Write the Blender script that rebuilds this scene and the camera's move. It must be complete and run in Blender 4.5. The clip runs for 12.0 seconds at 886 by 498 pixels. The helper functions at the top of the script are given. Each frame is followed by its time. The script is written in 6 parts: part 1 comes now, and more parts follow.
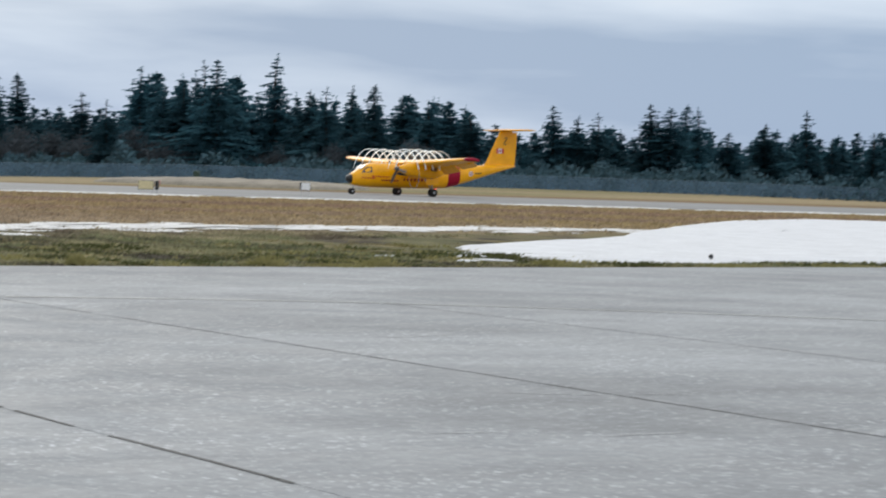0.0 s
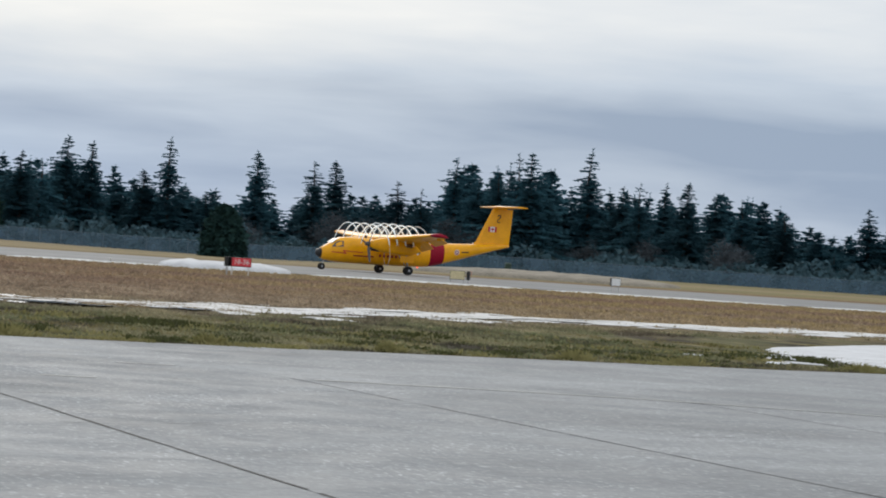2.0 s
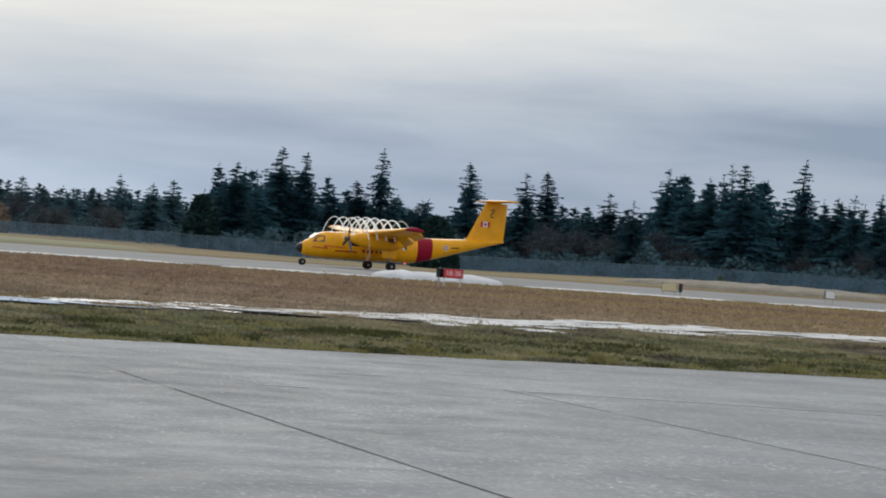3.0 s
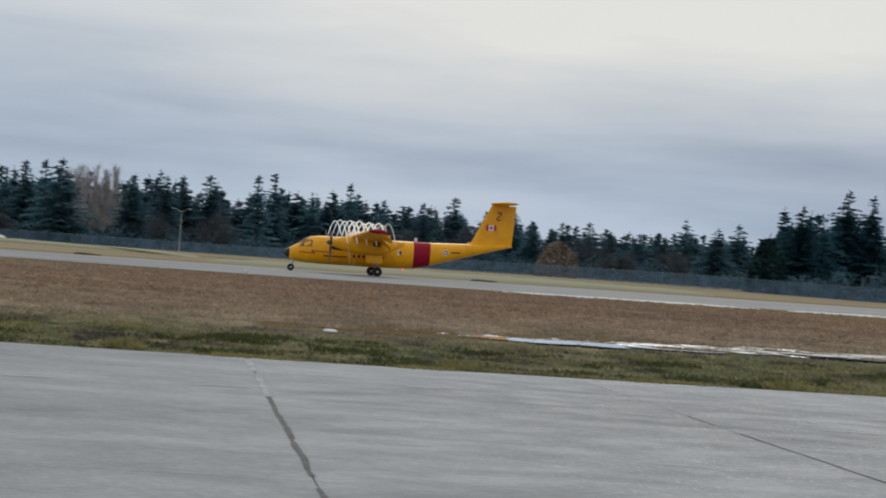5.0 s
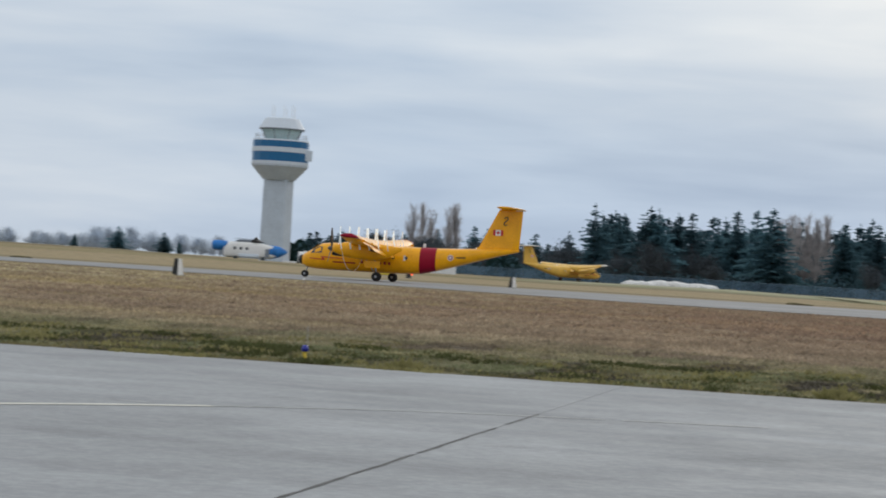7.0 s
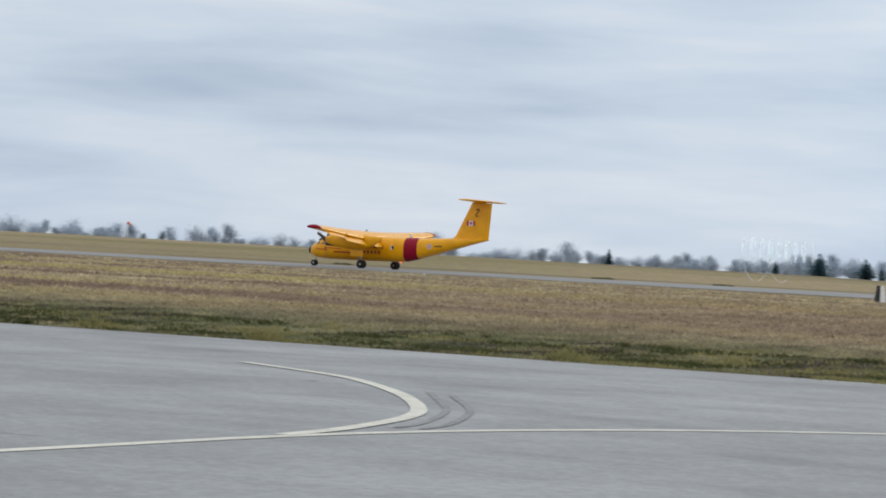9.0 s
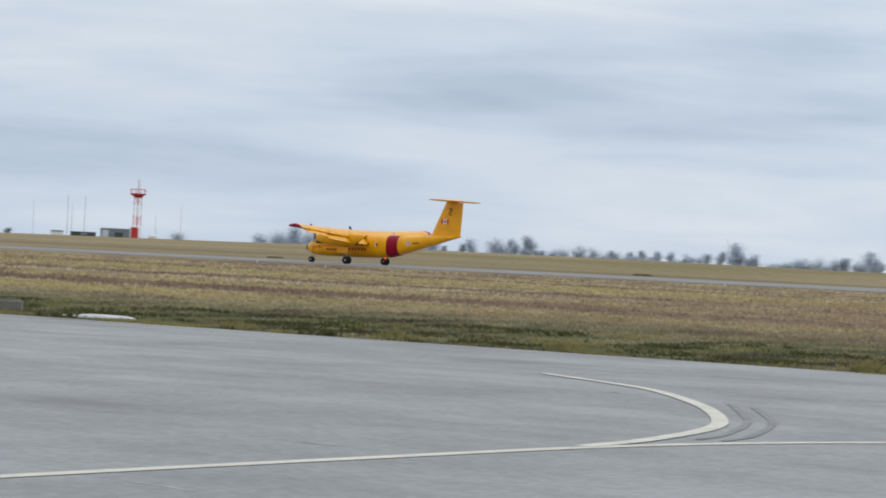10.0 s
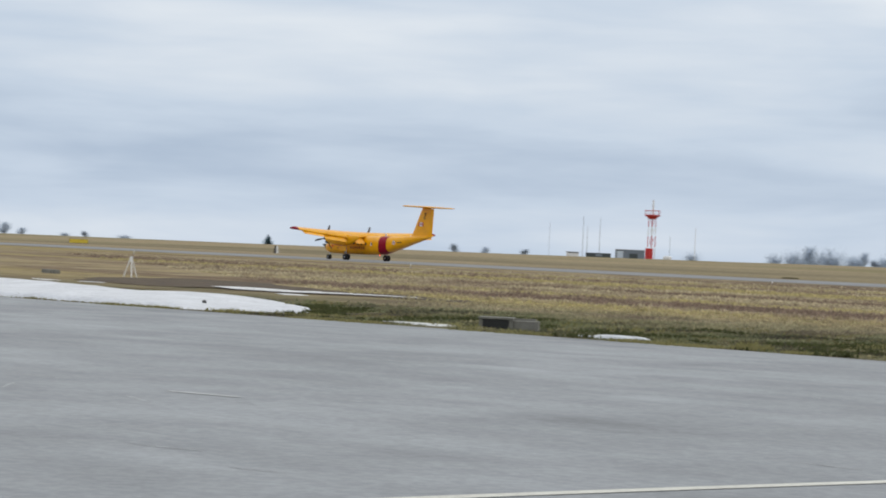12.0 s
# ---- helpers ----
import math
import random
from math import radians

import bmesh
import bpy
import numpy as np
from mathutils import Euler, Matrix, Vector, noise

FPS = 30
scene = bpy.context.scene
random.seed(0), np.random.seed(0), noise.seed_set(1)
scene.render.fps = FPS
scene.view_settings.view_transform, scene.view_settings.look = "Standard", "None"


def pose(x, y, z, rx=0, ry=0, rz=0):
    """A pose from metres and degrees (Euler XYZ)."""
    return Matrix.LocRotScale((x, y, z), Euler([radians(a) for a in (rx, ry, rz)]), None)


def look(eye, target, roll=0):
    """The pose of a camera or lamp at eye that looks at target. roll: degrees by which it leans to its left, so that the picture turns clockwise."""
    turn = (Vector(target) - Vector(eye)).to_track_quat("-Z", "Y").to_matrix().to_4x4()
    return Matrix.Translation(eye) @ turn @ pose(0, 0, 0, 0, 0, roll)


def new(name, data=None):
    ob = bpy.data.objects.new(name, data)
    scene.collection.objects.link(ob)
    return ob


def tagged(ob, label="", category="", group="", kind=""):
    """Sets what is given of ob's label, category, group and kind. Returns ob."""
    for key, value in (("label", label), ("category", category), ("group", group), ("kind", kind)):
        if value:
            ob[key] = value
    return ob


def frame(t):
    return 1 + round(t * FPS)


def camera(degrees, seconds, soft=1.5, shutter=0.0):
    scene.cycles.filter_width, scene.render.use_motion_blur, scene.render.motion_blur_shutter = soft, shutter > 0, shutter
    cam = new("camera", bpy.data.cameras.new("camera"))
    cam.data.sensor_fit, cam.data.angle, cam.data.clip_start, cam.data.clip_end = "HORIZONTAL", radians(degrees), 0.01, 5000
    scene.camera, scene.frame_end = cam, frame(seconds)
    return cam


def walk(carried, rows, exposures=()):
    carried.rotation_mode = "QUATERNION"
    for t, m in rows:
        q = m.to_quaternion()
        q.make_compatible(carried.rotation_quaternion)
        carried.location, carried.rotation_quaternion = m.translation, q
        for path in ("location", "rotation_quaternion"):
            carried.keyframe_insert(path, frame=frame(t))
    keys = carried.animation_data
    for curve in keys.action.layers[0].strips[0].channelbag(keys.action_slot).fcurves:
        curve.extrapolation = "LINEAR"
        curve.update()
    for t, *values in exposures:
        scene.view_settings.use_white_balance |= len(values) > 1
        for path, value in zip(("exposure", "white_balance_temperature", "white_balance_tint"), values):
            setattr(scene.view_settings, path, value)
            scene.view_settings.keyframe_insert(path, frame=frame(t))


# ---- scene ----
EYE = (0.0, 0.0, 1.7)


def aim(yaw, pitch, roll):
    """Camera pose from a left turn, an upward tilt and a lean, in degrees."""
    a, b = radians(yaw), radians(pitch)
    way = Vector((-math.sin(a) * math.cos(b), math.cos(a) * math.cos(b), math.sin(b)))
    return look(EYE, Vector(EYE) + way * 100, roll)


cam = camera(20.44, 12.0, soft=1.85, shutter=0.2)
walk(cam, [(t, aim(y, p, r)) for t, y, p, r in (
    (0.0, -31.374, -1.529, 1.887),
    (0.5, -28.387, -2.650, 1.671),
    (1.0, -26.915, -0.586, 3.013),
    (1.5, -25.906, 0.145, 3.762),
    (2.0, -24.059, 0.321, 3.920),
    (2.5, -21.682, 0.308, 4.012),
    (2.7, -20.688, 0.283, 4.060),
    (4.3, -11.086, 0.266, 3.901),
    (4.5, -9.656, 0.304, 3.894),
    (5.0, -5.945, 0.373, 3.909),
    (5.5, -2.081, 0.478, 3.899),
    (6.0, 1.985, 0.561, 3.906),
    (6.5, 6.255, 0.570, 3.767),
    (7.0, 10.579, 0.480, 3.466),
    (7.5, 14.843, 0.359, 3.377),
    (7.7, 16.503, 0.311, 3.287),
    (9.3, 29.027, 0.197, 2.815),
    (9.5, 30.438, 0.178, 2.714),
    (10.0, 33.809, 0.145, 2.622),
    (10.5, 37.059, 0.137, 2.601),
    (11.0, 40.079, 0.090, 2.509),
    (11.5, 42.978, 0.083, 2.626),
    (12.0, 45.767, 0.101, 2.472),
)], exposures=((0.0, 0.3), (0.5, 0.48), (1.5, 0.2), (2.5, -0.08), (5.0, -0.28), (6.5, -0.08), (9.5, 0.12), (12.0, 0.15)))

# ---- sky, sun ----
SUN_AZ, SUN_EL = 12.0, 24.0      # degrees to the right of the runway's normal, and up
sun = new("sun", bpy.data.lights.new("sun", "SUN"))
sun.data.energy, sun.data.angle, sun.data.color = 0.5, radians(25), (1.0, 0.95, 0.88)
sun.matrix_world = look((math.sin(radians(SUN_AZ)) * 300, math.cos(radians(SUN_AZ)) * 300, math.tan(radians(SUN_EL)) * 300), (0, 0, 0))


def make_world():
    w = bpy.data.worlds.new("overcast")
    w.use_nodes = True
    scene.world = w
    nt = w.node_tree
    nt.nodes.clear()
    N = lambda kind: nt.nodes.new("ShaderNode" + kind)
    L = nt.links.new

    def op(what, a, b=None):
        n = N("Math")
        n.operation = what
        for i, v in enumerate((a, b)):
            if v is None:
                continue
            if isinstance(v, (int, float)):
                n.inputs[i].default_value = v
            else:
                L(v, n.inputs[i])
        return n.outputs[0]

    sky = N("TexSky")
    sky.sky_type, sky.sun_disc = "NISHITA", False
    sky.sun_elevation, sky.sun_rotation = radians(SUN_EL), radians(SUN_AZ)
    dim = N("VectorMath")
    dim.operation = "SCALE"
    dim.inputs["Scale"].default_value = 0.05
    L(sky.outputs[0], dim.inputs[0])
    tc = N("TexCoord")
    sep = N("SeparateXYZ")
    L(tc.outputs["Generated"], sep.inputs[0])
    # layered stratus: fine across the height, long along the horizon
    lift = op("MULTIPLY", sep.outputs[2], 6.5)
    com = N("CombineXYZ")
    L(sep.outputs[0], com.inputs[0]), L(sep.outputs[1], com.inputs[1]), L(lift, com.inputs[2])
    big, fine = N("TexNoise"), N("TexNoise")
    for n, s, d in ((big, 2.6, 5.0), (fine, 9.0, 6.0)):
        n.inputs["Scale"].default_value, n.inputs["Detail"].default_value = s, d
        n.inputs["Distortion"].default_value = 0.25
        L(com.outputs[0], n.inputs["Vector"])
    mixed = op("ADD", op("ADD", op("MULTIPLY", big.outputs[0], 0.50), op("MULTIPLY", fine.outputs[0], 0.23)), 0.135)
    # the veiled sun brightens the cloud round it
    sd = N("VectorMath")
    sd.operation = "DOT_PRODUCT"
    L(tc.outputs["Generated"], sd.inputs[0])
    ce = math.cos(radians(SUN_EL))
    sd.inputs[1].default_value = (math.sin(radians(SUN_AZ)) * ce, math.cos(radians(SUN_AZ)) * ce, math.sin(radians(SUN_EL)))
    near = op("POWER", op("MAXIMUM", sd.outputs["Value"], 0.0), 16.0)
    level = op("ADD", mixed, op("MULTIPLY", near, 0.02))
    high = op("MAXIMUM", op("SUBTRACT", sep.outputs[2], 0.045), 0.0)
    level = op("ADD", level, op("MULTIPLY", high, op("ADD", op("MULTIPLY", near, 9.0), 0.7)))
    level = op("ADD", level, op("MULTIPLY", op("MAXIMUM", op("MULTIPLY", sep.outputs[0], -1.0), 0.0), 0.11))
    # heavier cloud towards the woods
    east = op("MINIMUM", op("MAXIMUM", sep.outputs[0], 0.0), 0.5)
    rise = op("MINIMUM", op("MAXIMUM", op("MULTIPLY", op("SUBTRACT", sep.outputs[2], 0.058), 36.0), 0.0), 1.0)
    level = op("SUBTRACT", level, op("MULTIPLY", east, 0.15))
    # a paler break in the cloud low over the runway's middle
    gap = op("MAXIMUM", op("SUBTRACT", 1.0, op("MULTIPLY", op("ABSOLUTE", op("SUBTRACT", sep.outputs[0], 0.06)), 4.0)), 0.0)
    low = op("MINIMUM", op("MAXIMUM", op("MULTIPLY", op("SUBTRACT", 0.10, sep.outputs[2]), 14.0), 0.0), 1.0)
    level = op("ADD", level, op("MULTIPLY", op("MULTIPLY", gap, low), 0.115))
    level = op("ADD", level, op("MULTIPLY", op("MULTIPLY", east, rise), 0.30))
    ramp = N("ValToRGB")
    el = ramp.color_ramp.elements
    el[0].position, el[0].color = 0.40, (0.285, 0.375, 0.515, 1)
    el[1].position, el[1].color = 0.80, (0.88, 0.895, 0.90, 1)
    e = el.new(0.56)
    e.color = (0.532, 0.615, 0.725, 1)
    L(level, ramp.inputs[0])
    mix = N("Mix")
    mix.data_type = "RGBA"
    mix.inputs[0].default_value = 0.93
    L(dim.outputs[0], mix.inputs[6]), L(ramp.outputs[0], mix.inputs[7])
    # bluer cloud base near the horizon, cream where the veiled sun shows through
    low_blue = op("MINIMUM", op("MAXIMUM", op("MULTIPLY", op("SUBTRACT", 0.068, sep.outputs[2]), 24.0), 0.0), 1.0)
    cream = op("MINIMUM", op("MULTIPLY", op("POWER", op("MAXIMUM", sd.outputs["Value"], 0.0), 36.0), op("MINIMUM", op("MULTIPLY", high, 40.0), 1.6)), 1.0)
    low_blue = op("MULTIPLY", low_blue, op("MINIMUM", op("MAXIMUM", op("ADD", op("MULTIPLY", sep.outputs[0], 1.8), 0.70), 0.1), 1.0))
    low_blue = op("MULTIPLY", low_blue, op("MAXIMUM", op("SUBTRACT", 1.0, op("MULTIPLY", op("MAXIMUM", op("SUBTRACT", sep.outputs[0], 0.22), 0.0), 2.8)), 0.25))
    cool = op("MAXIMUM", op("SUBTRACT", 1.0, op("MULTIPLY", op("ABSOLUTE", op("ADD", sep.outputs[0], 0.2)), 3.6)), 0.0)
    last = mix.outputs[2]
    for fac, tone in ((cool, (0.93, 0.97, 1.01)), (low_blue, (0.89, 0.98, 1.085)), (cream, (1.02, 1.0, 0.94))):
        tint = N("Mix")
        tint.data_type, tint.blend_type = "RGBA", "MULTIPLY"
        tint.inputs[7].default_value = (*tone, 1)
        L(fac, tint.inputs[0]), L(last, tint.inputs[6])
        last = tint.outputs[2]
    bg, out = N("Background"), N("OutputWorld")
    bg.inputs["Strength"].default_value = 1.0
    L(last, bg.inputs["Color"]), L(bg.outputs[0], out.inputs[0])


make_world()


# ---- materials ----
def let_through(nt, b, colour, share):
    """Thin leaves and blades pass part of the light to their other side."""
    tra, mix = nt.nodes.new("ShaderNodeBsdfTranslucent"), nt.nodes.new("ShaderNodeMixShader")
    mix.inputs[0].default_value = share
    nt.links.new(colour, tra.inputs["Color"])
    nt.links.new(b.outputs[0], mix.inputs[1]), nt.links.new(tra.outputs[0], mix.inputs[2])
    nt.links.new(mix.outputs[0], nt.nodes["Material Output"].inputs["Surface"])


def material(name, color, rough=0.7, metal=0.0, vary=0.15, scale=3.0, bump=0.0, bump_scale=40.0, tint=None, spread=0.0, coat=0.0, spec=0.5, sheen_through=0.0):
    """Plain surface with two scales of mottling, optional second tint, relief and piece-to-piece spread."""
    m = bpy.data.materials.new(name)
    m.use_nodes = True
    nt = m.node_tree
    b = nt.nodes["Principled BSDF"]
    b.inputs["Roughness"].default_value, b.inputs["Metallic"].default_value = rough, metal
    b.inputs["Coat Weight"].default_value = coat
    b.inputs["Specular IOR Level"].default_value = spec
    N = lambda kind: nt.nodes.new("ShaderNode" + kind)
    L = nt.links.new
    tc = N("TexCoord")
    n1, n2 = N("TexNoise"), N("TexNoise")
    n1.inputs["Scale"].default_value, n1.inputs["Detail"].default_value = scale, 6
    n2.inputs["Scale"].default_value, n2.inputs["Detail"].default_value = scale * 9, 4
    L(tc.outputs["Object"], n1.inputs["Vector"]), L(tc.outputs["Object"], n2.inputs["Vector"])
    add = N("Math")
    add.operation = "ADD"
    L(n1.outputs[0], add.inputs[0]), L(n2.outputs[0], add.inputs[1])
    ramp = N("MapRange")
    ramp.inputs["From Min"].default_value, ramp.inputs["From Max"].default_value = 0.7, 1.3
    L(add.outputs[0], ramp.inputs["Value"])
    second = tint or tuple(c * (1 - 2 * vary) for c in color)
    first = color if tint else tuple(min(1, c * (1 + vary)) for c in color)
    mix = N("Mix")
    mix.data_type = "RGBA"
    mix.inputs[6].default_value, mix.inputs[7].default_value = (*second, 1), (*first, 1)
    L(ramp.outputs[0], mix.inputs[0])
    last = mix.outputs[2]
    if spread:
        info, rng, mul = N("ObjectInfo"), N("MapRange"), N("VectorMath")
        rng.inputs["To Min"].default_value, rng.inputs["To Max"].default_value = 1 - spread, 1 + spread
        L(info.outputs["Random"], rng.inputs["Value"])
        mul.operation = "SCALE"
        L(last, mul.inputs[0]), L(rng.outputs[0], mul.inputs["Scale"])
        last = mul.outputs[0]
    L(last, b.inputs["Base Color"])
    if sheen_through:
        let_through(nt, b, last, sheen_through)
    if bump:
        n3, bp = N("TexNoise"), N("Bump")
        n3.inputs["Scale"].default_value, n3.inputs["Detail"].default_value = bump_scale, 5
        L(tc.outputs["Object"], n3.inputs["Vector"])
        bp.inputs["Strength"].default_value, bp.inputs["Distance"].default_value = bump, 0.05
        L(n3.outputs[0], bp.inputs["Height"]), L(bp.outputs[0], b.inputs["Normal"])
    return m


def glowing(name, color, strength):
    m = material(name, color, 0.4)
    b = m.node_tree.nodes["Principled BSDF"]
    b.inputs["Emission Color"].default_value, b.inputs["Emission Strength"].default_value = (*color, 1), strength
    return m


def sheer(name, color, cover, scale=0.0):
    """Partly see-through stuff: wire netting, thin vapour."""
    m = bpy.data.materials.new(name)
    m.use_nodes = True
    nt = m.node_tree
    b = nt.nodes["Principled BSDF"]
    b.inputs["Base Color"].default_value, b.inputs["Roughness"].default_value = (*color, 1), 0.9
    if scale:
        tc, n, r = (nt.nodes.new("ShaderNode" + k) for k in ("TexCoord", "TexNoise", "MapRange"))
        n.inputs["Scale"].default_value, n.inputs["Detail"].default_value = scale, 4
        r.inputs["From Min"].default_value, r.inputs["From Max"].default_value = 0.35, 0.65
        r.inputs["To Min"].default_value, r.inputs["To Max"].default_value = cover * 0.6, min(1, cover * 1.3)
        nt.links.new(tc.outputs["Object"], n.inputs["Vector"])
        nt.links.new(n.outputs[0], r.inputs["Value"]), nt.links.new(r.outputs[0], b.inputs["Alpha"])
    else:
        b.inputs["Alpha"].default_value = cover
    return m


def mist(name, cover, scale):
    """Thin white water mist: light passes through it to the side turned from the sun."""
    m = sheer(name, (0.95, 0.97, 0.98), cover, scale)
    nt = m.node_tree
    b, out = nt.nodes["Principled BSDF"], nt.nodes["Material Output"]
    alpha = b.inputs["Alpha"].links[0].from_socket
    dif, tra, clear, add, mix = (nt.nodes.new("ShaderNode" + k) for k in ("BsdfDiffuse", "BsdfTranslucent", "BsdfTransparent", "AddShader", "MixShader"))
    for n in (dif, tra):
        n.inputs["Color"].default_value = (0.56, 0.60, 0.62, 1)
    nt.links.new(dif.outputs[0], add.inputs[0]), nt.links.new(tra.outputs[0], add.inputs[1])
    nt.links.new(alpha, mix.inputs[0]), nt.links.new(clear.outputs[0], mix.inputs[1]), nt.links.new(add.outputs[0], mix.inputs[2])
    nt.links.new(mix.outputs[0], out.inputs["Surface"])
    nt.nodes.remove(b)
    return m


def ground_material(name, blades=False):
    """Winter airfield grass: brown thatch and straw, a greener mossy verge beside the apron, bare dark soil."""
    m = bpy.data.materials.new(name)
    m.use_nodes = True
    nt = m.node_tree
    b = nt.nodes["Principled BSDF"]
    b.inputs["Roughness"].default_value, b.inputs["Specular IOR Level"].default_value = 0.95, 0.15
    N = lambda kind: nt.nodes.new("ShaderNode" + kind)
    L = nt.links.new
    tc, sep = N("TexCoord"), N("SeparateXYZ")
    L(tc.outputs["Object"], sep.inputs[0])

    def stretched(sx, sy, scale, detail=6):
        mp, n = N("Mapping"), N("TexNoise")
        mp.inputs["Scale"].default_value = (sx, sy, 1)
        n.inputs["Scale"].default_value, n.inputs["Detail"].default_value = scale, detail
        L(tc.outputs["Object"], mp.inputs[0]), L(mp.outputs[0], n.inputs["Vector"])
        return n.outputs[0]

    def ramp(v, a, c):
        r = N("MapRange")
        r.inputs["From Min"].default_value, r.inputs["From Max"].default_value = a, c
        L(v, r.inputs["Value"])
        return r.outputs[0]

    def blend(f, a, c):
        x = N("Mix")
        x.data_type = "RGBA"
        for v, s in ((f, x.inputs[0]), (a, x.inputs[6]), (c, x.inputs[7])):
            if isinstance(v, (tuple, float)):
                s.default_value = v if isinstance(v, float) else (*v, 1)
            else:
                L(v, s)
        return x.outputs[2]

    straw, brown, green, soil = (0.30, 0.225, 0.145), (0.190, 0.124, 0.080), (0.126, 0.126, 0.060), (0.050, 0.042, 0.028)
    field = blend(ramp(stretched(1.0, 1.0, 0.06, 8), 0.40, 0.60), brown, (0.235, 0.152, 0.092))
    field = blend(ramp(stretched(1.0, 0.6, 0.25, 8), 0.48, 0.70), field, (0.255, 0.185, 0.115))
    side = N("Math")
    side.operation = "MULTIPLY_ADD"
    L(stretched(1.0, 1.0, 0.03, 5), side.inputs[0])
    side.inputs[1].default_value = 80.0
    L(sep.outputs[0], side.inputs[2])
    wob = N("Math")
    wob.operation = "MULTIPLY_ADD"
    L(stretched(0.5, 1.0, 0.25, 5), wob.inputs[0])
    wob.inputs[1].default_value = 16.0
    reach, shift = N("MapRange"), N("Math")
    for k, w in zip(("From Min", "From Max", "To Min", "To Max"), (2.0, 62.0, 0.0, -19.0)):
        reach.inputs[k].default_value = w
    shift.operation = "ADD"
    L(sep.outputs[0], reach.inputs["Value"]), L(reach.outputs[0], shift.inputs[0]), L(sep.outputs[1], shift.inputs[1])
    L(shift.outputs[0], wob.inputs[2])
    # bleached straw just past the verge, golden grass towards the snow
    field = blend(ramp(wob.outputs[0], 104.0, 74.0), field, blend(ramp(stretched(1.0, 0.7, 0.30, 7), 0.40, 0.62), (0.205, 0.150, 0.095), straw))
    east = N("Math")
    east.operation = "MULTIPLY"
    L(ramp(side.outputs[0], 62.0, 105.0), east.inputs[0]), L(ramp(stretched(0.06, 1.0, 0.04, 5), 0.42, 0.56), east.inputs[1])
    field = blend(east.outputs[0], field, (0.255, 0.185, 0.085))
    # paler, less mown straw towards the far end of the field, in long bands
    meadow = blend(ramp(stretched(1.2, 1.0, 0.12, 8), 0.40, 0.58), (0.235, 0.175, 0.110), (0.37, 0.30, 0.175))
    meadow = blend(ramp(stretched(0.08, 1.0, 0.055, 6), 0.50, 0.60), meadow, (0.33, 0.265, 0.115))
    meadow = blend(ramp(stretched(0.09, 1.0, 0.090, 5), 0.53, 0.62), meadow, (0.175, 0.120, 0.080))
    field = blend(ramp(side.outputs[0], 40.0, -25.0), field, meadow)
    field = blend(ramp(stretched(1.3, 1.0, 0.8, 8), 0.56, 0.74), field, (0.115, 0.080, 0.052))
    verge = blend(ramp(stretched(1.0, 0.35, 0.42, 8), 0.47, 0.57), green, soil)
    verge = blend(ramp(stretched(1.0, 0.4, 0.30, 6), 0.48, 0.62), verge, (0.185, 0.165, 0.085))
    verge = blend(ramp(stretched(1.0, 0.5, 0.9, 6), 0.56, 0.68), verge, (0.25, 0.21, 0.105))
    base = blend(ramp(wob.outputs[0], 60.0, 74.0), verge, field)
    # fresher turf on the banks past the runway
    far = blend(ramp(stretched(0.35, 1.0, 0.02), 0.36, 0.52), (0.23, 0.20, 0.10), (0.33, 0.265, 0.16))
    far = blend(ramp(stretched(0.15, 1.0, 0.012, 5), 0.52, 0.62), far, (0.165, 0.140, 0.082))
    base = blend(ramp(wob.outputs[0], 298.0, 316.0), base, far)
    fleck = ramp(stretched(2.0, 1.0, 0.6, 12), 0.45, 0.58)
    base = blend(fleck, base, blend(0.78, (0.05, 0.042, 0.028), base))
    if blades:
        # single tufts vary in bleaching; all are brightened to offset their weak light
        shade = N("VectorMath")
        shade.operation = "SCALE"
        rng, g = N("MapRange"), N("NewGeometry")
        rng.inputs["To Min"].default_value, rng.inputs["To Max"].default_value = 1.35, 2.2
        L(g.outputs["Random Per Island"], rng.inputs["Value"])
        bleach = N("VectorMath")
        bleach.operation = "MULTIPLY"
        bleach.inputs[1].default_value = (0.96, 1.04, 1.22)
        L(base, bleach.inputs[0]), L(bleach.outputs[0], shade.inputs[0]), L(rng.outputs[0], shade.inputs["Scale"])
        base = shade.outputs[0]
        let_through(nt, b, base, 0.5)
    L(base, b.inputs["Base Color"])
    bp = N("Bump")
    bp.inputs["Strength"].default_value, bp.inputs["Distance"].default_value = 0.9, 0.15
    L(stretched(1, 1, 4.0, 8), bp.inputs["Height"]), L(bp.outputs[0], b.inputs["Normal"])
    return m


